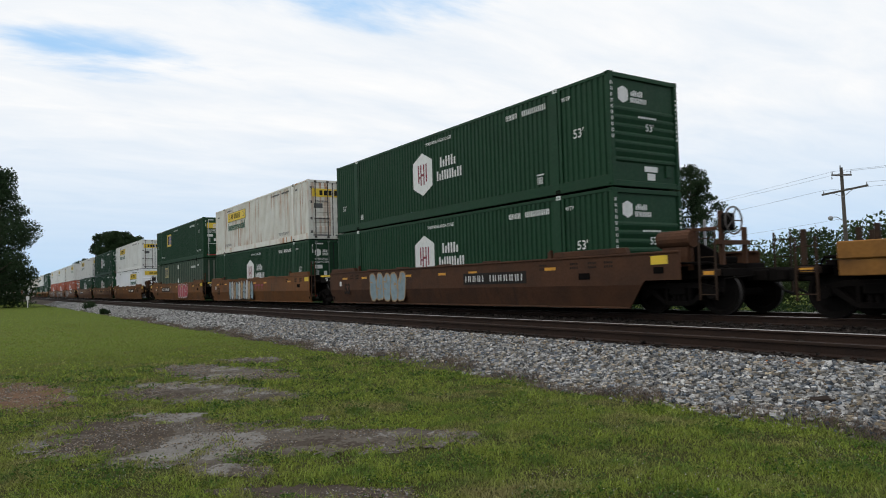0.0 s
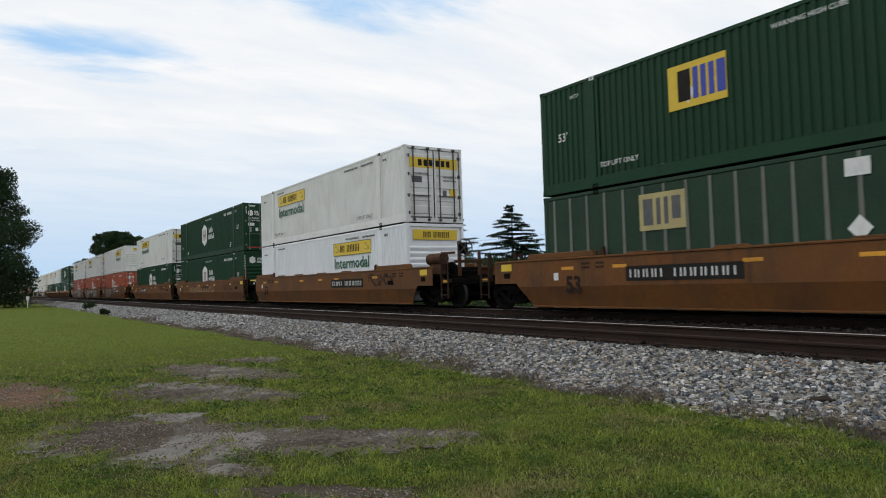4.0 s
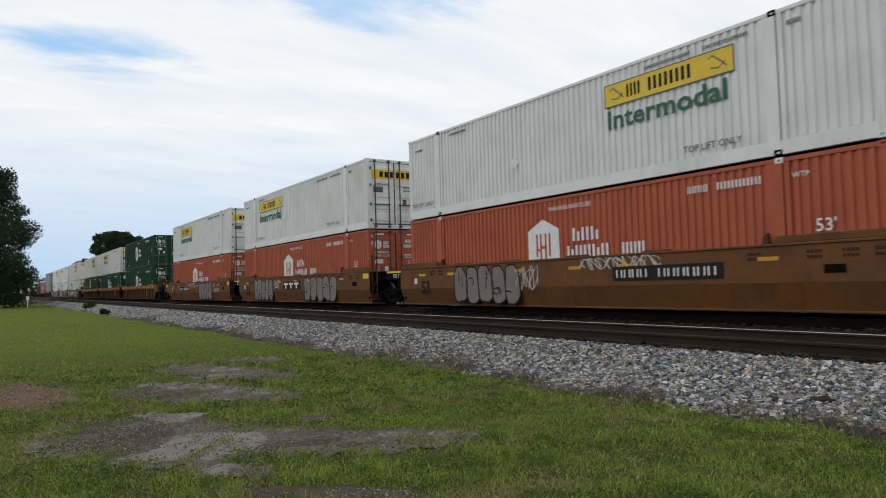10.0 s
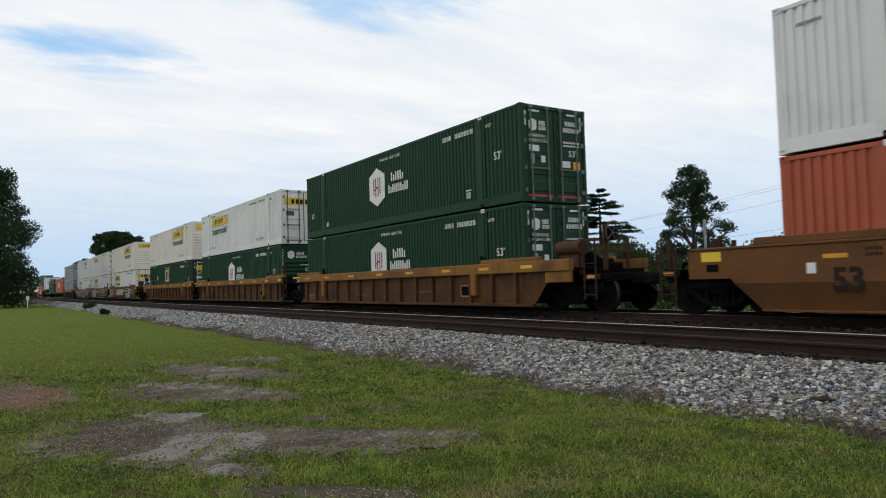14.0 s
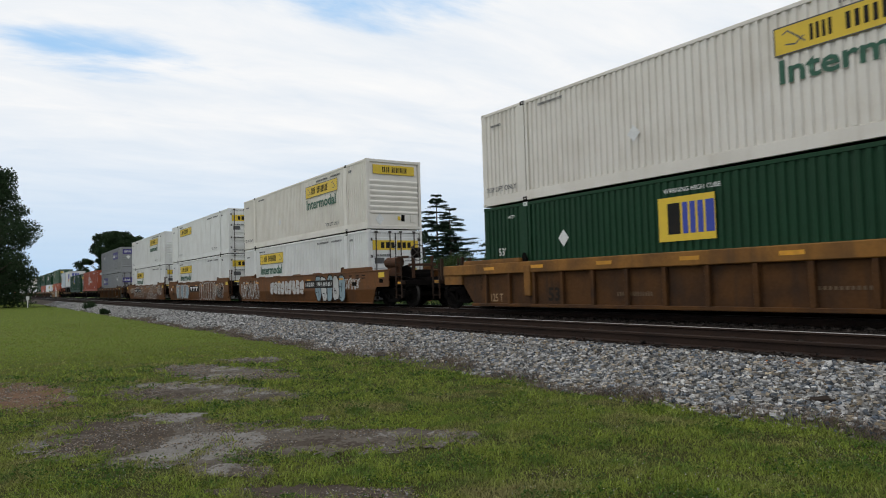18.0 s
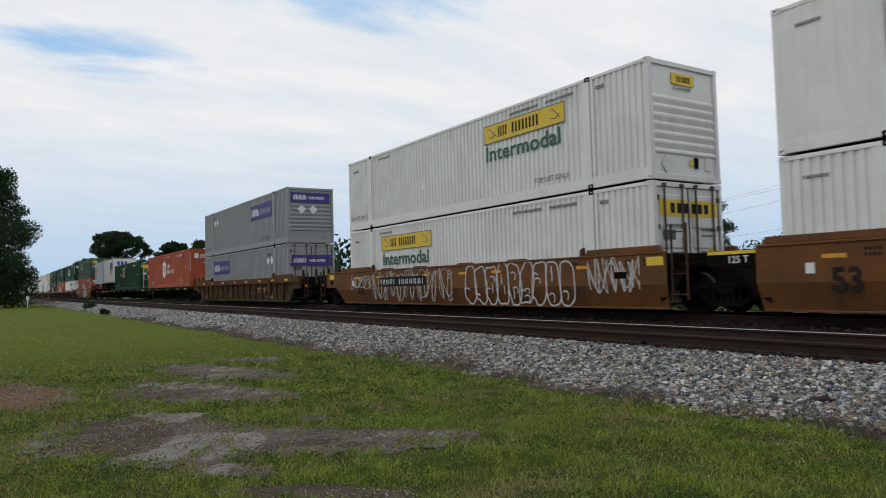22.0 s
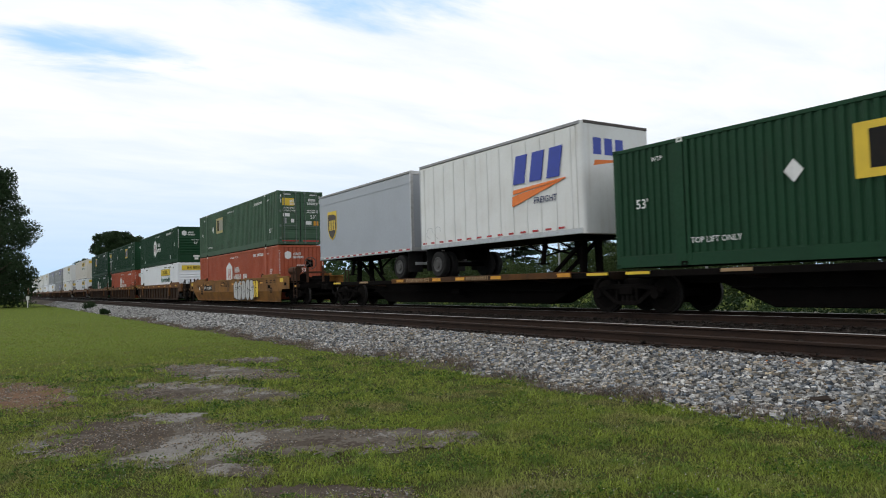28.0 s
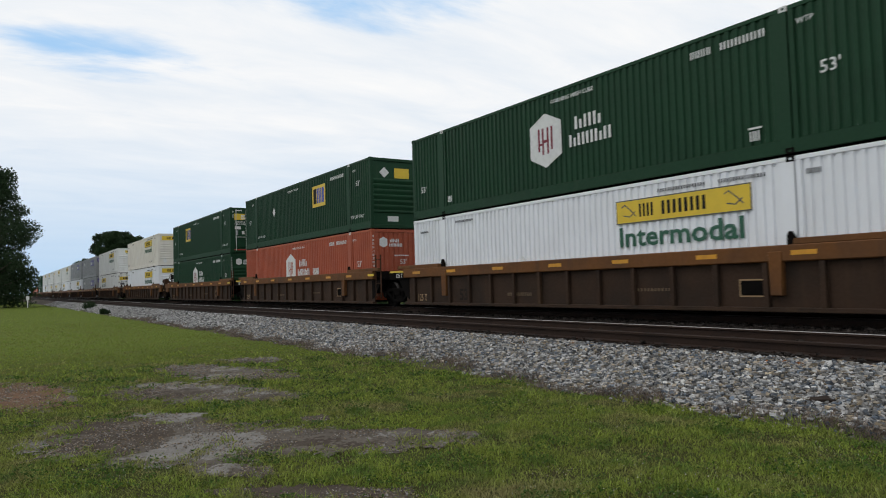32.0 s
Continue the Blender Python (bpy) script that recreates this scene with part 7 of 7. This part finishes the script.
def marks_3(c):
    bubbles(c, 1.1, 4.2, 0.3, 1.42, SPRAY_R, SPRAY_W, 4, 12)
    number_board(c, -5.0, -1.9)


def marks_4(c):
    number_board(c, 1.8, 4.9)
    scrawl(c, 5.4, 7.4, 0.8, 1.3, SPRAY_K, 5, 4, 0.03)


def marks_5(c):
    name_bars(c, -1.0, 1.15, SPRAY_K, False)
    scrawl(c, -4.4, 2.2, 0.7, 1.1, SPRAY_T, 21, 14, 0.03)
    scrawl(c, 4.3, 6.2, 0.8, 1.2, SPRAY_K, 24, 8, 0.02)


def marks_6(c):
    number_board(c, -4.95, -1.85)
    scrawl(c, 4.2, 6.8, 0.85, 1.35, SPRAY_K, 6, 5, 0.03)


def marks_7(c):
    number_board(c, 1.86, 4.92)
    bubbles(c, -5.0, -1.7, 0.2, 1.42, SPRAY_G, SPRAY_K, 5, 31)
    scrawl(c, -1.85, -0.9, 0.6, 1.3, SPRAY_W, 7, 3, 0.03)
    scrawl(c, 0.74, 3.3, 1.1, 1.42, SPRAY_W, 8, 9, 0.025)


def marks_8(c):
    name_bars(c, -1.1, 1.25, MARK)
    bubbles(c, 1.75, 5.4, 0.2, 1.4, SPRAY_G, SPRAY_K, 5, 41)
    bubbles(c, -5.7, -2.7, 0.2, 1.42, SPRAY_G, SPRAY_K, 5, 43)
    scrawl(c, -2.45, -1.7, 0.8, 1.3, SPRAY_W, 9, 4, 0.022)


def marks_9(c):
    number_board(c, -5.0, -1.8)
    bubbles(c, 1.0, 4.35, 0.18, 1.44, SPRAY_G, SPRAY_K, 5, 51)
    for words, x, z in (("IVY", 4.72, 1.06), ("LEAGUE", 4.95, 0.74)):
        part("spray_lettering", lettering(words, 0.24, SPRAY_W), SPRAY_W, c, "thin white sprayed lettering", (x, -1.517, z))
    scrawl(c, -2.5, 0.0, 1.0, 1.4, SPRAY_W, 11, 8, 0.025)


def marks_13(c):
    number_board(c, 1.83, 5.08)
    bubbles(c, 3.1, 6.3, 0.2, 1.42, (SPRAY_B, SPRAY_W), SPRAY_K, 5, 61)
    bubbles(c, -3.0, 1.7, 0.5, 1.25, SPRAY_W, TAN, 6, 62)
    scrawl(c, -8.1, -4.9, 0.25, 1.3, SPRAY_W, 12, 7, 0.04)
    scrawl(c, 6.3, 7.7, 0.7, 1.2, SPRAY_W, 13, 5, 0.03)


def marks_14(c):
    name_bars(c, -1.3, 1.25, MARK)
    bubbles(c, -5.7, -1.8, 0.25, 1.35, (SPRAY_B, SPRAY_G), SPRAY_W, 5, 71)
    bubbles(c, 1.5, 5.6, 0.2, 1.42, None, SPRAY_W, 7, 74)
    scrawl(c, 6.0, 7.2, 0.3, 0.95, SPRAY_K, 14, 6, 0.05)
    scrawl(c, 5.2, 7.6, 0.3, 1.3, SPRAY_W, 18, 6, 0.03)


def marks_15(c):
    number_board(c, -5.1, -1.7)
    bubbles(c, 0.7, 5.6, 0.18, 1.44, None, SPRAY_W, 9, 81)
    scrawl(c, -5.8, 0.0, 0.25, 1.4, SPRAY_W, 15, 12, 0.028)
    scrawl(c, 6.1, 7.75, 0.5, 1.4, SPRAY_W, 16, 6, 0.035)
    scrawl(c, -7.6, -5.9, 0.7, 1.3, SPRAY_W, 19, 4, 0.03)


def marks_16(c):
    name_bars(c, 3.5, 5.1, SPRAY_T, False, -1.424, 0.62)
    scrawl(c, 5.35, 6.1, 0.27, 0.62, SPRAY_W, 20, 5, 0.02, -1.43)


def marks_20(c):
    number_board(c, -6.3, -4.2)
    bubbles(c, 0.8, 4.6, 0.18, 1.44, SPRAY_W, SPRAY_K, 5, 91)
    bubbles(c, 4.45, 5.4, 0.35, 1.35, YELLOW, SPRAY_K, 2, 92)
    scrawl(c, -2.1, -0.3, 1.0, 1.35, SPRAY_K, 17, 6, 0.03)
    scrawl(c, -8.0, -6.95, 0.98, 1.22, SPRAY_K, 23, 5, 0.03)
    part("stencil", lettering("53", 0.27, SPRAY_K, 0.05), SPRAY_K, c, "dark figures", (7.3, -1.515, 0.62))
    for o in c.children:
        far_front = o.data.vertices[0].co.x > HL + 1 and o.data.vertices[0].co.y < 0
        if far_front and o.name.startswith("end_reflector"):
            o.location.x = -0.48
        if far_front and o.name.startswith("card_holder"):
            o.location = (0.1, 0, 0.03)


# tones of chord, panel and ribs; each panel is darker than its chord
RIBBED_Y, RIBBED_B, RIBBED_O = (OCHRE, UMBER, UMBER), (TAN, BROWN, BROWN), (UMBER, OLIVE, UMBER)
unit(11.65, OCHRE, "joint", "free", "", "", RIBBED_Y)
unit(-12.00, RUST, "free", "joint", "G", "G", brake=True, extra=marks_1)
unit(-31.48, TAN, "joint", "joint", "g", "r", extra=marks_2)
unit(-50.94, TAN, "joint", "free", "O", "e", extra=marks_3)
unit(-74.71, TAN, "free", "joint", "N", "w", brake=True, extra=marks_4)
unit(-94.14, TAN, "joint", "joint", "G", "g", extra=marks_5)
unit(-113.59, TAN, "joint", "free", "g", "y", extra=marks_6)
unit(-137.25, TAN, "free", "joint", "h", "Y", extra=marks_7)
unit(-156.82, TAN, "joint", "joint", "h", "y", extra=marks_8)
unit(-175.92, TAN, "joint", "free", "h", "y", extra=marks_9)
unit(-199.86, OCHRE, "free", "joint", "g", "g", RIBBED_Y, brake=True)
unit(-219.62, OCHRE, "joint", "joint", "G", "y", RIBBED_Y)
unit(-238.60, OCHRE, "joint", "free", "d", "C", RIBBED_Y)
unit(-262.69, TAN, "free", "joint", "y", "C", brake=True, extra=marks_13)
unit(-282.07, TAN, "joint", "joint", "y", "s", extra=marks_14)
unit(-301.31, TAN, "joint", "free", "y", "Y", extra=marks_15)
unit(-324.82, OCHRE, "free", "free", "v", "V", RIBBED_O, extra=marks_16)
unit(-406.20, OCHRE, "free", "free", "H", "f", brake=True, extra=marks_20)
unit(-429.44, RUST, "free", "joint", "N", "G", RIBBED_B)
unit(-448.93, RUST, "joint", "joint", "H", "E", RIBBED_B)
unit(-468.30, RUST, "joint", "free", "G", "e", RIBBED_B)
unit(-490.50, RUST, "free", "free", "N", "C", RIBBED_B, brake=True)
for _i, (_d, _low, _top) in enumerate(((23.4, "y", "Y"), (42.9, "V", "V"), (61.5, "N", "V"), (80.0, "n", "Y"), (98.5, "y", "Y"), (119.0, "Y", "y"), (138.0, "N", "Y"))):
    unit(-490.50 - _d, RUST, "free" if _i % 3 == 0 else "joint", "free" if _i % 3 == 2 or _i == 6 else "joint", _low, _top, RIBBED_B)
unit(-650.5, RUST, "free", "free", "G", "E", RIBBED_B)
unit(-673.5, RUST, "free", "free", "H", "", RIBBED_B)


# ---- spine car with two single containers and two short trailers ----
def spine_unit(label, xc, half, trucks, trailer_deck=None):
    """A low centre-sill car; xc its middle at 0 s, trucks in its own space."""
    car = thing("spine_car", label, "spine car", "cars of the train")
    part("centre_sill", Shape().prism([(-half, 0.72), (-half + 2.2, 0.70), (-half + 3.4, 0.17), (half - 3.4, 0.17), (half - 2.2, 0.70), (half, 0.72), (half, 1.0), (-half, 1.0)], -0.42, 0.42), GRIME_SHADE, car, "black fish-bellied centre sill", bevel=0.02)
    for i, x in enumerate((-half + 0.6, -half + 3.2, -2.2, 2.2, half - 3.2, half - 0.6)):
        for side in (-1, 1):
            part("cross_arm", Shape().prism([(side * 0.42, 0.78), (side * 1.38, 0.90), (side * 1.38, 1.04), (side * 0.42, 1.04)], x - 0.16, x + 0.16, "x"), BROWN, car, "brown outrigger arm", bevel=0.012)
            part("arm_reflector", Shape().box(x - 0.36, x + 0.36, min(side * 1.385, side * 1.40), max(side * 1.385, side * 1.40), 0.95, 1.02), YELLOW if i in (0, 5) else SPRAY_T, car, "yellow strip")
    for side in (-1, 1):
        part("side_sill", Shape().box(-half + 0.3, half - 0.3, min(side * 1.28, side * 1.385), max(side * 1.28, side * 1.385), 0.88, 1.03), GRIME_SHADE, car, "narrow black side sill", bevel=0.012)
    part("brake_cylinder", Shape().rod((0.4, -0.75, 0.55), (0.85, -0.75, 0.55), 0.11, 12), GRIME_SHADE, car, "black brake cylinder")
    part("brake_rod", Shape().rod((-half + 2.5, -0.55, 0.6), (half - 2.5, -0.55, 0.55), 0.025, 6), GRIME_SHADE, car)
    if trailer_deck:
        a, b = trailer_deck
        part("wheel_deck", Shape().box(a, b, -1.42, 1.42, 1.035, 1.06), RUST, car, "flat deck for trailer wheels", bevel=0.006)
        for side in (-1, 1):
            part("deck_edge", Shape().box(a, b, min(side * 1.40, side * 1.46), max(side * 1.40, side * 1.46), 0.90, 1.075), UMBER, car, "worn brown deck edge", bevel=0.01)
            for x in (a + 0.4, a + 2.9, a + 4.3, a + 6.2, b - 0.5):
                part("edge_reflector", Shape().box(x, x + 0.5, min(side * 1.46, side * 1.468), max(side * 1.46, side * 1.468), 0.94, 1.04), AMBER, car, "amber strip")
        w = Shape()
        word_bars(w, a + 1.1, a + 2.7, 0.94, 1.05, -1.462, 9)
        word_bars(w, a + 4.9, a + 6.1, 0.94, 1.05, -1.462, 7)
        word_part("edge_bar", w, SPRAY_T, car)
    for x in trucks:
        truck(car, x)
    return car


def hitch(car, x, way):
    """Folding stanchion that holds a trailer's nose."""
    s = Shape().bar((x, -0.32, 1.0), (x, -0.28, 1.96), 0.2, 0.12).bar((x, 0.32, 1.0), (x, 0.28, 1.96), 0.2, 0.12)
    s.bar((x - way * 1.3, -0.25, 1.05), (x - way * 0.1, -0.25, 1.9), 0.1).bar((x - way * 1.3, 0.25, 1.05), (x - way * 0.1, 0.25, 1.9), 0.1)
    s.box(x - 0.45, x + 0.45, -0.5, 0.5, 1.96, 2.06)
    part("trailer_hitch", s, GRIME_SHADE, car, "black folding trailer stanchion", bevel=0.01)


def short_trailer(name, label, skin, length, ribs, z0, z1):
    """A 28 ft van trailer: nose at +x, origin on the car's deck under the middle."""
    t = thing(name, label, "trailer", "trailers on the train")
    hl, hw = length / 2, 1.29
    for side in (-1, 1):
        y = side * hw
        ye = sorted((y, y - side * 0.03))
        part("side_wall", Shape().box(-hl + 0.06, hl - 0.25, *ye, z0 + 0.13, z1 - 0.12), skin, t)
        part("top_rail", Shape().box(-hl + 0.04, hl - 0.08, *sorted((y + side * 0.012, y - side * 0.05)), z1 - 0.10, z1 - 0.01), GREY, t, "edge rail", bevel=0.012)
        part("bottom_rail", Shape().box(-hl + 0.04, hl - 0.08, *sorted((y + side * 0.012, y - side * 0.05)), z0, z0 + 0.15), ALLOY, t, "riveted alloy bottom rail", bevel=0.01)
        if ribs:
            for i in range(13):
                x = -hl + 0.3 + i * (length - 0.75) / 12
                part("side_seam", Shape().box(x - 0.03, x + 0.03, *sorted((y, y + side * 0.018)), z0 + 0.15, z1 - 0.13), skin, t, bevel=0.004)
        else:
            part("side_band", Shape().box(-hl + 0.05, hl - 0.2, *sorted((y, y + side * 0.012)), z1 - 0.47, z1 - 0.43), skin, t, "raised seam under the roof", bevel=0.003)
            part("side_hatch", Shape().box(-hl + 0.25, -hl + 1.6, *sorted((y, y + side * 0.006)), z0 + 0.16, z0 + 0.62), skin, t, "low locker panel", bevel=0.004)
        n = 14
        for i in range(n):
            x = -hl + 0.15 + i * (length - 0.6) / n
            zz = z0 + 0.18 if ribs else z0 + 0.05
            yy = sorted((y + side * 0.012, y + side * 0.018))
            part("tape_strip", Shape().box(x, x + 0.24, *yy, zz, zz + 0.055), REDTAPE, t, "red reflective strip")
            if not ribs:
                part("tape_strip", Shape().box(x + 0.24, x + 0.5, *yy, zz, zz + 0.055), MARK, t, "white reflective strip")
    # nose with slightly rounded corners
    nose = []
    for i in range(7):
        a = math.pi / 2 * i / 6
        nose.append((hl - 0.11 + 0.11 * math.sin(a), -hw + 0.11 - 0.11 * math.cos(a)))
    nose = nose + [(x, -y) for x, y in reversed(nose)] + [(hl - 0.3, hw - 0.03), (hl - 0.3, -hw + 0.03)]
    part("nose", Shape().prism(nose, z0, z1 - 0.02, "z"), skin, t, "rounded front wall")
    part("roof", Shape().box(-hl + 0.04, hl - 0.25, -hw + 0.02, hw - 0.02, z1 - 0.03, z1), skin, t, "flat roof skin", bevel=0.012)
    part("nose_cap", Shape().box(hl - 0.12, hl + 0.012, -hw + 0.06, hw - 0.06, z1 - 0.09, z1 - 0.005), BAR_DARK, t, "dark trim over the nose", bevel=0.01)
    part("floor", Shape().box(-hl + 0.05, hl - 0.1, -hw + 0.04, hw - 0.04, z0 + 0.01, z0 + 0.14), GRIME_SHADE, t, "dark underside")
    part("rear_frame", Shape().box(-hl, -hl + 0.07, -hw - 0.005, -hw + 0.12, z0, z1).box(-hl, -hl + 0.07, hw - 0.12, hw + 0.005, z0, z1).box(-hl, -hl + 0.07, -hw + 0.12, hw - 0.12, z1 - 0.14, z1).box(-hl, -hl + 0.07, -hw + 0.12, hw - 0.12, z0, z0 + 0.14), ALLOY, t, "rear door frame", bevel=0.01)
    part("rear_door", Shape().box(-hl + 0.02, -hl + 0.05, -hw + 0.12, hw - 0.12, z0 + 0.14, z1 - 0.14), skin, t, "roll-up rear door")
    # running gear at the tail
    ax = -hl + 1.0
    for side in (-1, 1):
        for k in (0.0, 0.33):
            w = part("wheel", Shape().lathe([(0.25, -0.11), (0.40, -0.13), (0.45, -0.08), (0.45, 0.08), (0.40, 0.13), (0.25, 0.11)], 28, (ax, side * (1.13 - k), 0.45)), RUBBER, t, "black twin tyre", smooth=False)
            part("rim", Shape().lathe([(0.05, side * 0.15), (0.11, side * 0.15), (0.13, side * 0.118), (0.20, side * 0.118), (0.23, side * 0.138), (0.26, side * 0.135), (0.26, side * 0.10), (0.05, side * 0.10)], 20, (ax, side * (1.13 - k), 0.45)), RIM, w, "dull grey dished rim")
        part("mud_flap", Shape().box(-hl + 0.32, -hl + 0.34, *sorted((side * 0.65, side * 1.27)), 0.25, z0 + 0.02), RUBBER, t)
    part("axle", Shape().rod((ax, -1.0, 0.45), (ax, 1.0, 0.45), 0.07, 10).box(ax - 0.6, ax + 0.6, -0.55, -0.4, 0.6, z0).box(ax - 0.6, ax + 0.6, 0.4, 0.55, 0.6, z0), GRIME_SHADE, t, "axle and suspension frame")
    part("underride_bar", Shape().box(-hl + 0.02, -hl + 0.12, -1.1, 1.1, 0.5, 0.6).box(-hl + 0.04, -hl + 0.1, -0.6, -0.5, 0.6, z0).box(-hl + 0.04, -hl + 0.1, 0.5, 0.6, 0.6, z0), GREY, t, "rear under-ride bar", bevel=0.008)
    lx = hl - 2.3
    for side in (-1, 1):
        part("landing_leg", Shape().bar((lx, side * 0.6, z0), (lx, side * 0.75, 0.30), 0.11).box(lx - 0.14, lx + 0.14, side * 0.75 - 0.12, side * 0.75 + 0.12, 0.26, 0.30).bar((lx - 0.9, side * 0.75, z0), (lx, side * 0.75, 0.6), 0.05), GRIME_SHADE, t, "landing leg with brace")
    part("leg_brace", Shape().bar((lx, -0.75, 0.5), (lx, 0.75, 0.8), 0.05).bar((lx, 0.75, 0.5), (lx, -0.75, 0.8), 0.05), GRIME_SHADE, t)
    return t


def trailer_white():
    t = short_trailer("van_trailer", "white ribbed 28 ft van trailer with blue and orange logo", WHITE, 8.15, True, 1.0, 3.99)
    y = -1.302
    # plain slanting shapes in the logo's colours
    for x in (1.22, 1.95, 2.68):
        part("logo_bar", Shape().prism([(x, 2.62), (x + 0.5, 2.62), (x + 0.66, 3.44), (x + 0.16, 3.44)], y - 0.021, y - 0.001), BLUE, t, "blue slanted bar in place of a letter")
    part("logo_stripe", Shape().prism([(1.15, 1.97), (3.3, 2.5), (1.45, 2.32), (1.17, 2.27)], y - 0.021, y - 0.001), ORANGE, t, "orange wedge")
    part("logo_stripe", Shape().prism([(1.2, 2.34), (3.42, 2.52), (3.42, 2.56), (1.22, 2.46)], y - 0.021, y - 0.001), ORANGE, t, "orange stripe")
    part("stencil", lettering("FREIGHT", 0.18, SLATE, 0.02, 1.0), SLATE, t, "dark blue slanted word", (2.12, y - 0.021, 1.98))
    x = 4.075
    w = Shape()
    for i in range(3):
        w.box(x - 0.001, x + 0.004, -0.9 + i * 0.42, -0.6 + i * 0.42, 3.1, 3.55)
    word_part("nose_bar", w, BLUE, t)
    part("nose_stripe", Shape().prism([(-0.9, 2.8), (0.35, 3.0), (-0.85, 2.95)], x - 0.001, x + 0.004, "x"), ORANGE, t)
    for xx in (-3.45, -2.95):
        part("worn_placard", Shape().ribbon([(xx + 0.2 * math.cos(a * 0.785), 1.55 + 0.2 * math.sin(a * 0.785)) for a in range(7)], 0.010, y - 0.003), GREY, t, "worn outline of a placard")
    return t


def trailer_grey():
    t = short_trailer("van_trailer", "pale grey 28 ft van trailer with brown shield logo", GREY_TRAILER, 8.4, False, 1.0, 3.97)
    # it stands tail first, so its far side is the one seen: the shield goes on both
    for side in (-1, 1):
        y = side * 1.302
        part("shield_rim", Shape().prism([(2.25, 3.15), (3.2, 3.15), (3.2, 2.35), (3, 2), (2.725, 1.85), (2.45, 2), (2.25, 2.35)], *sorted((y, y + side * 0.004))), YELLOW, t, "gold shield rim")
        part("shield", Shape().prism([(2.31, 2.92), (2.55, 3), (3.14, 3.02), (3.14, 2.37), (2.95, 2.05), (2.725, 1.92), (2.5, 2.05), (2.31, 2.37)], *sorted((y, y + side * 0.008))), SHIELD, t, "dark brown shield")
        w = Shape()
        for i in range(3):
            a = 2.41 + i * 0.23
            w.box(a, a + 0.13, *sorted((y, y + side * 0.012)), 2.3, 2.75)
        word_part("shield_bar", w, YELLOW, t)
    return t


def spine_train():
    mid = (-346.3 - 363.9) / 2
    c = spine_unit("low brown spine car under a single orange-red container", mid, 9.2, [8.8])
    end_sill = Shape().box(9.2, 10.1, -0.3, 0.3, 0.72, 1.0).box(9.9, 10.5, -0.14, 0.16, 0.72, 0.98).box(9.3, 9.7, -1.35, 1.35, 0.86, 1.02)
    part("coupler_sill", end_sill, GRIME_SHADE, c, "black end sill and coupler", bevel=0.015)
    for y in (-0.9, 0.9):
        part("stake", Shape().box(9.5, 9.58, y - 0.04, y + 0.04, 1.0, 1.75), RUST, c, "rusty steel stake")
    carried(c, mid, RAIL)
    load("H", -345.66, RAIL + 1.15)
    mid2 = (-363.9 - 382.4) / 2
    c = spine_unit("low brown spine car under a single green container", mid2, 9.2, [9.25])
    carried(c, mid2, RAIL)
    load("K", -366.31, RAIL + 1.10, True)
    mid3 = (-382.4 - 399.3) / 2
    c = spine_unit("low brown spine car under two short trailers", mid3, 8.4, [8.45, -7.6], (-2.75, 6.9))
    hitch(c, -382.4 - mid3 - 2.2, 1)
    hitch(c, -398.6 - mid3, -1)
    part("coupler_sill", Shape().box(-9.4, -8.4, -0.3, 0.3, 0.72, 1.0).box(-10.1, -9.2, -0.14, 0.16, 0.72, 0.98).box(-9.2, -8.9, -1.35, 1.35, 0.86, 1.02), GRIME_SHADE, c, "black end sill and coupler", bevel=0.015)
    carried(c, mid3, RAIL)
    w = trailer_white()
    carried(w, (-383.50 - 391.65) / 2, RAIL + 1.065)
    g = trailer_grey()
    carried(g, (-392.3 - 400.7) / 2, RAIL + 1.065, True)


spine_train()


def motions():
    """The train goes by; all that it carries goes with it, and its wheels turn."""
    ts = [0.0, 4.0, 8.0, 12.0, 16.0, 20.0, 24.0, 28.0, 32.0]
    for ob, x0, z, turn in MOVING:
        walk(ob, [(t, pose(x0 + gone(t), TRAIN_TRACK, z, 0, 0, turn)) for t in ts])
    turns = [(i / 30, math.degrees(gone(i / 30) / TAPE)) for i in range(0, 961)]
    for w, x in WHEELSETS:
        walk(w, [(t, pose(x, 0, TAPE, 0, a, 0)) for t, a in turns])


clear_masters()
motions()
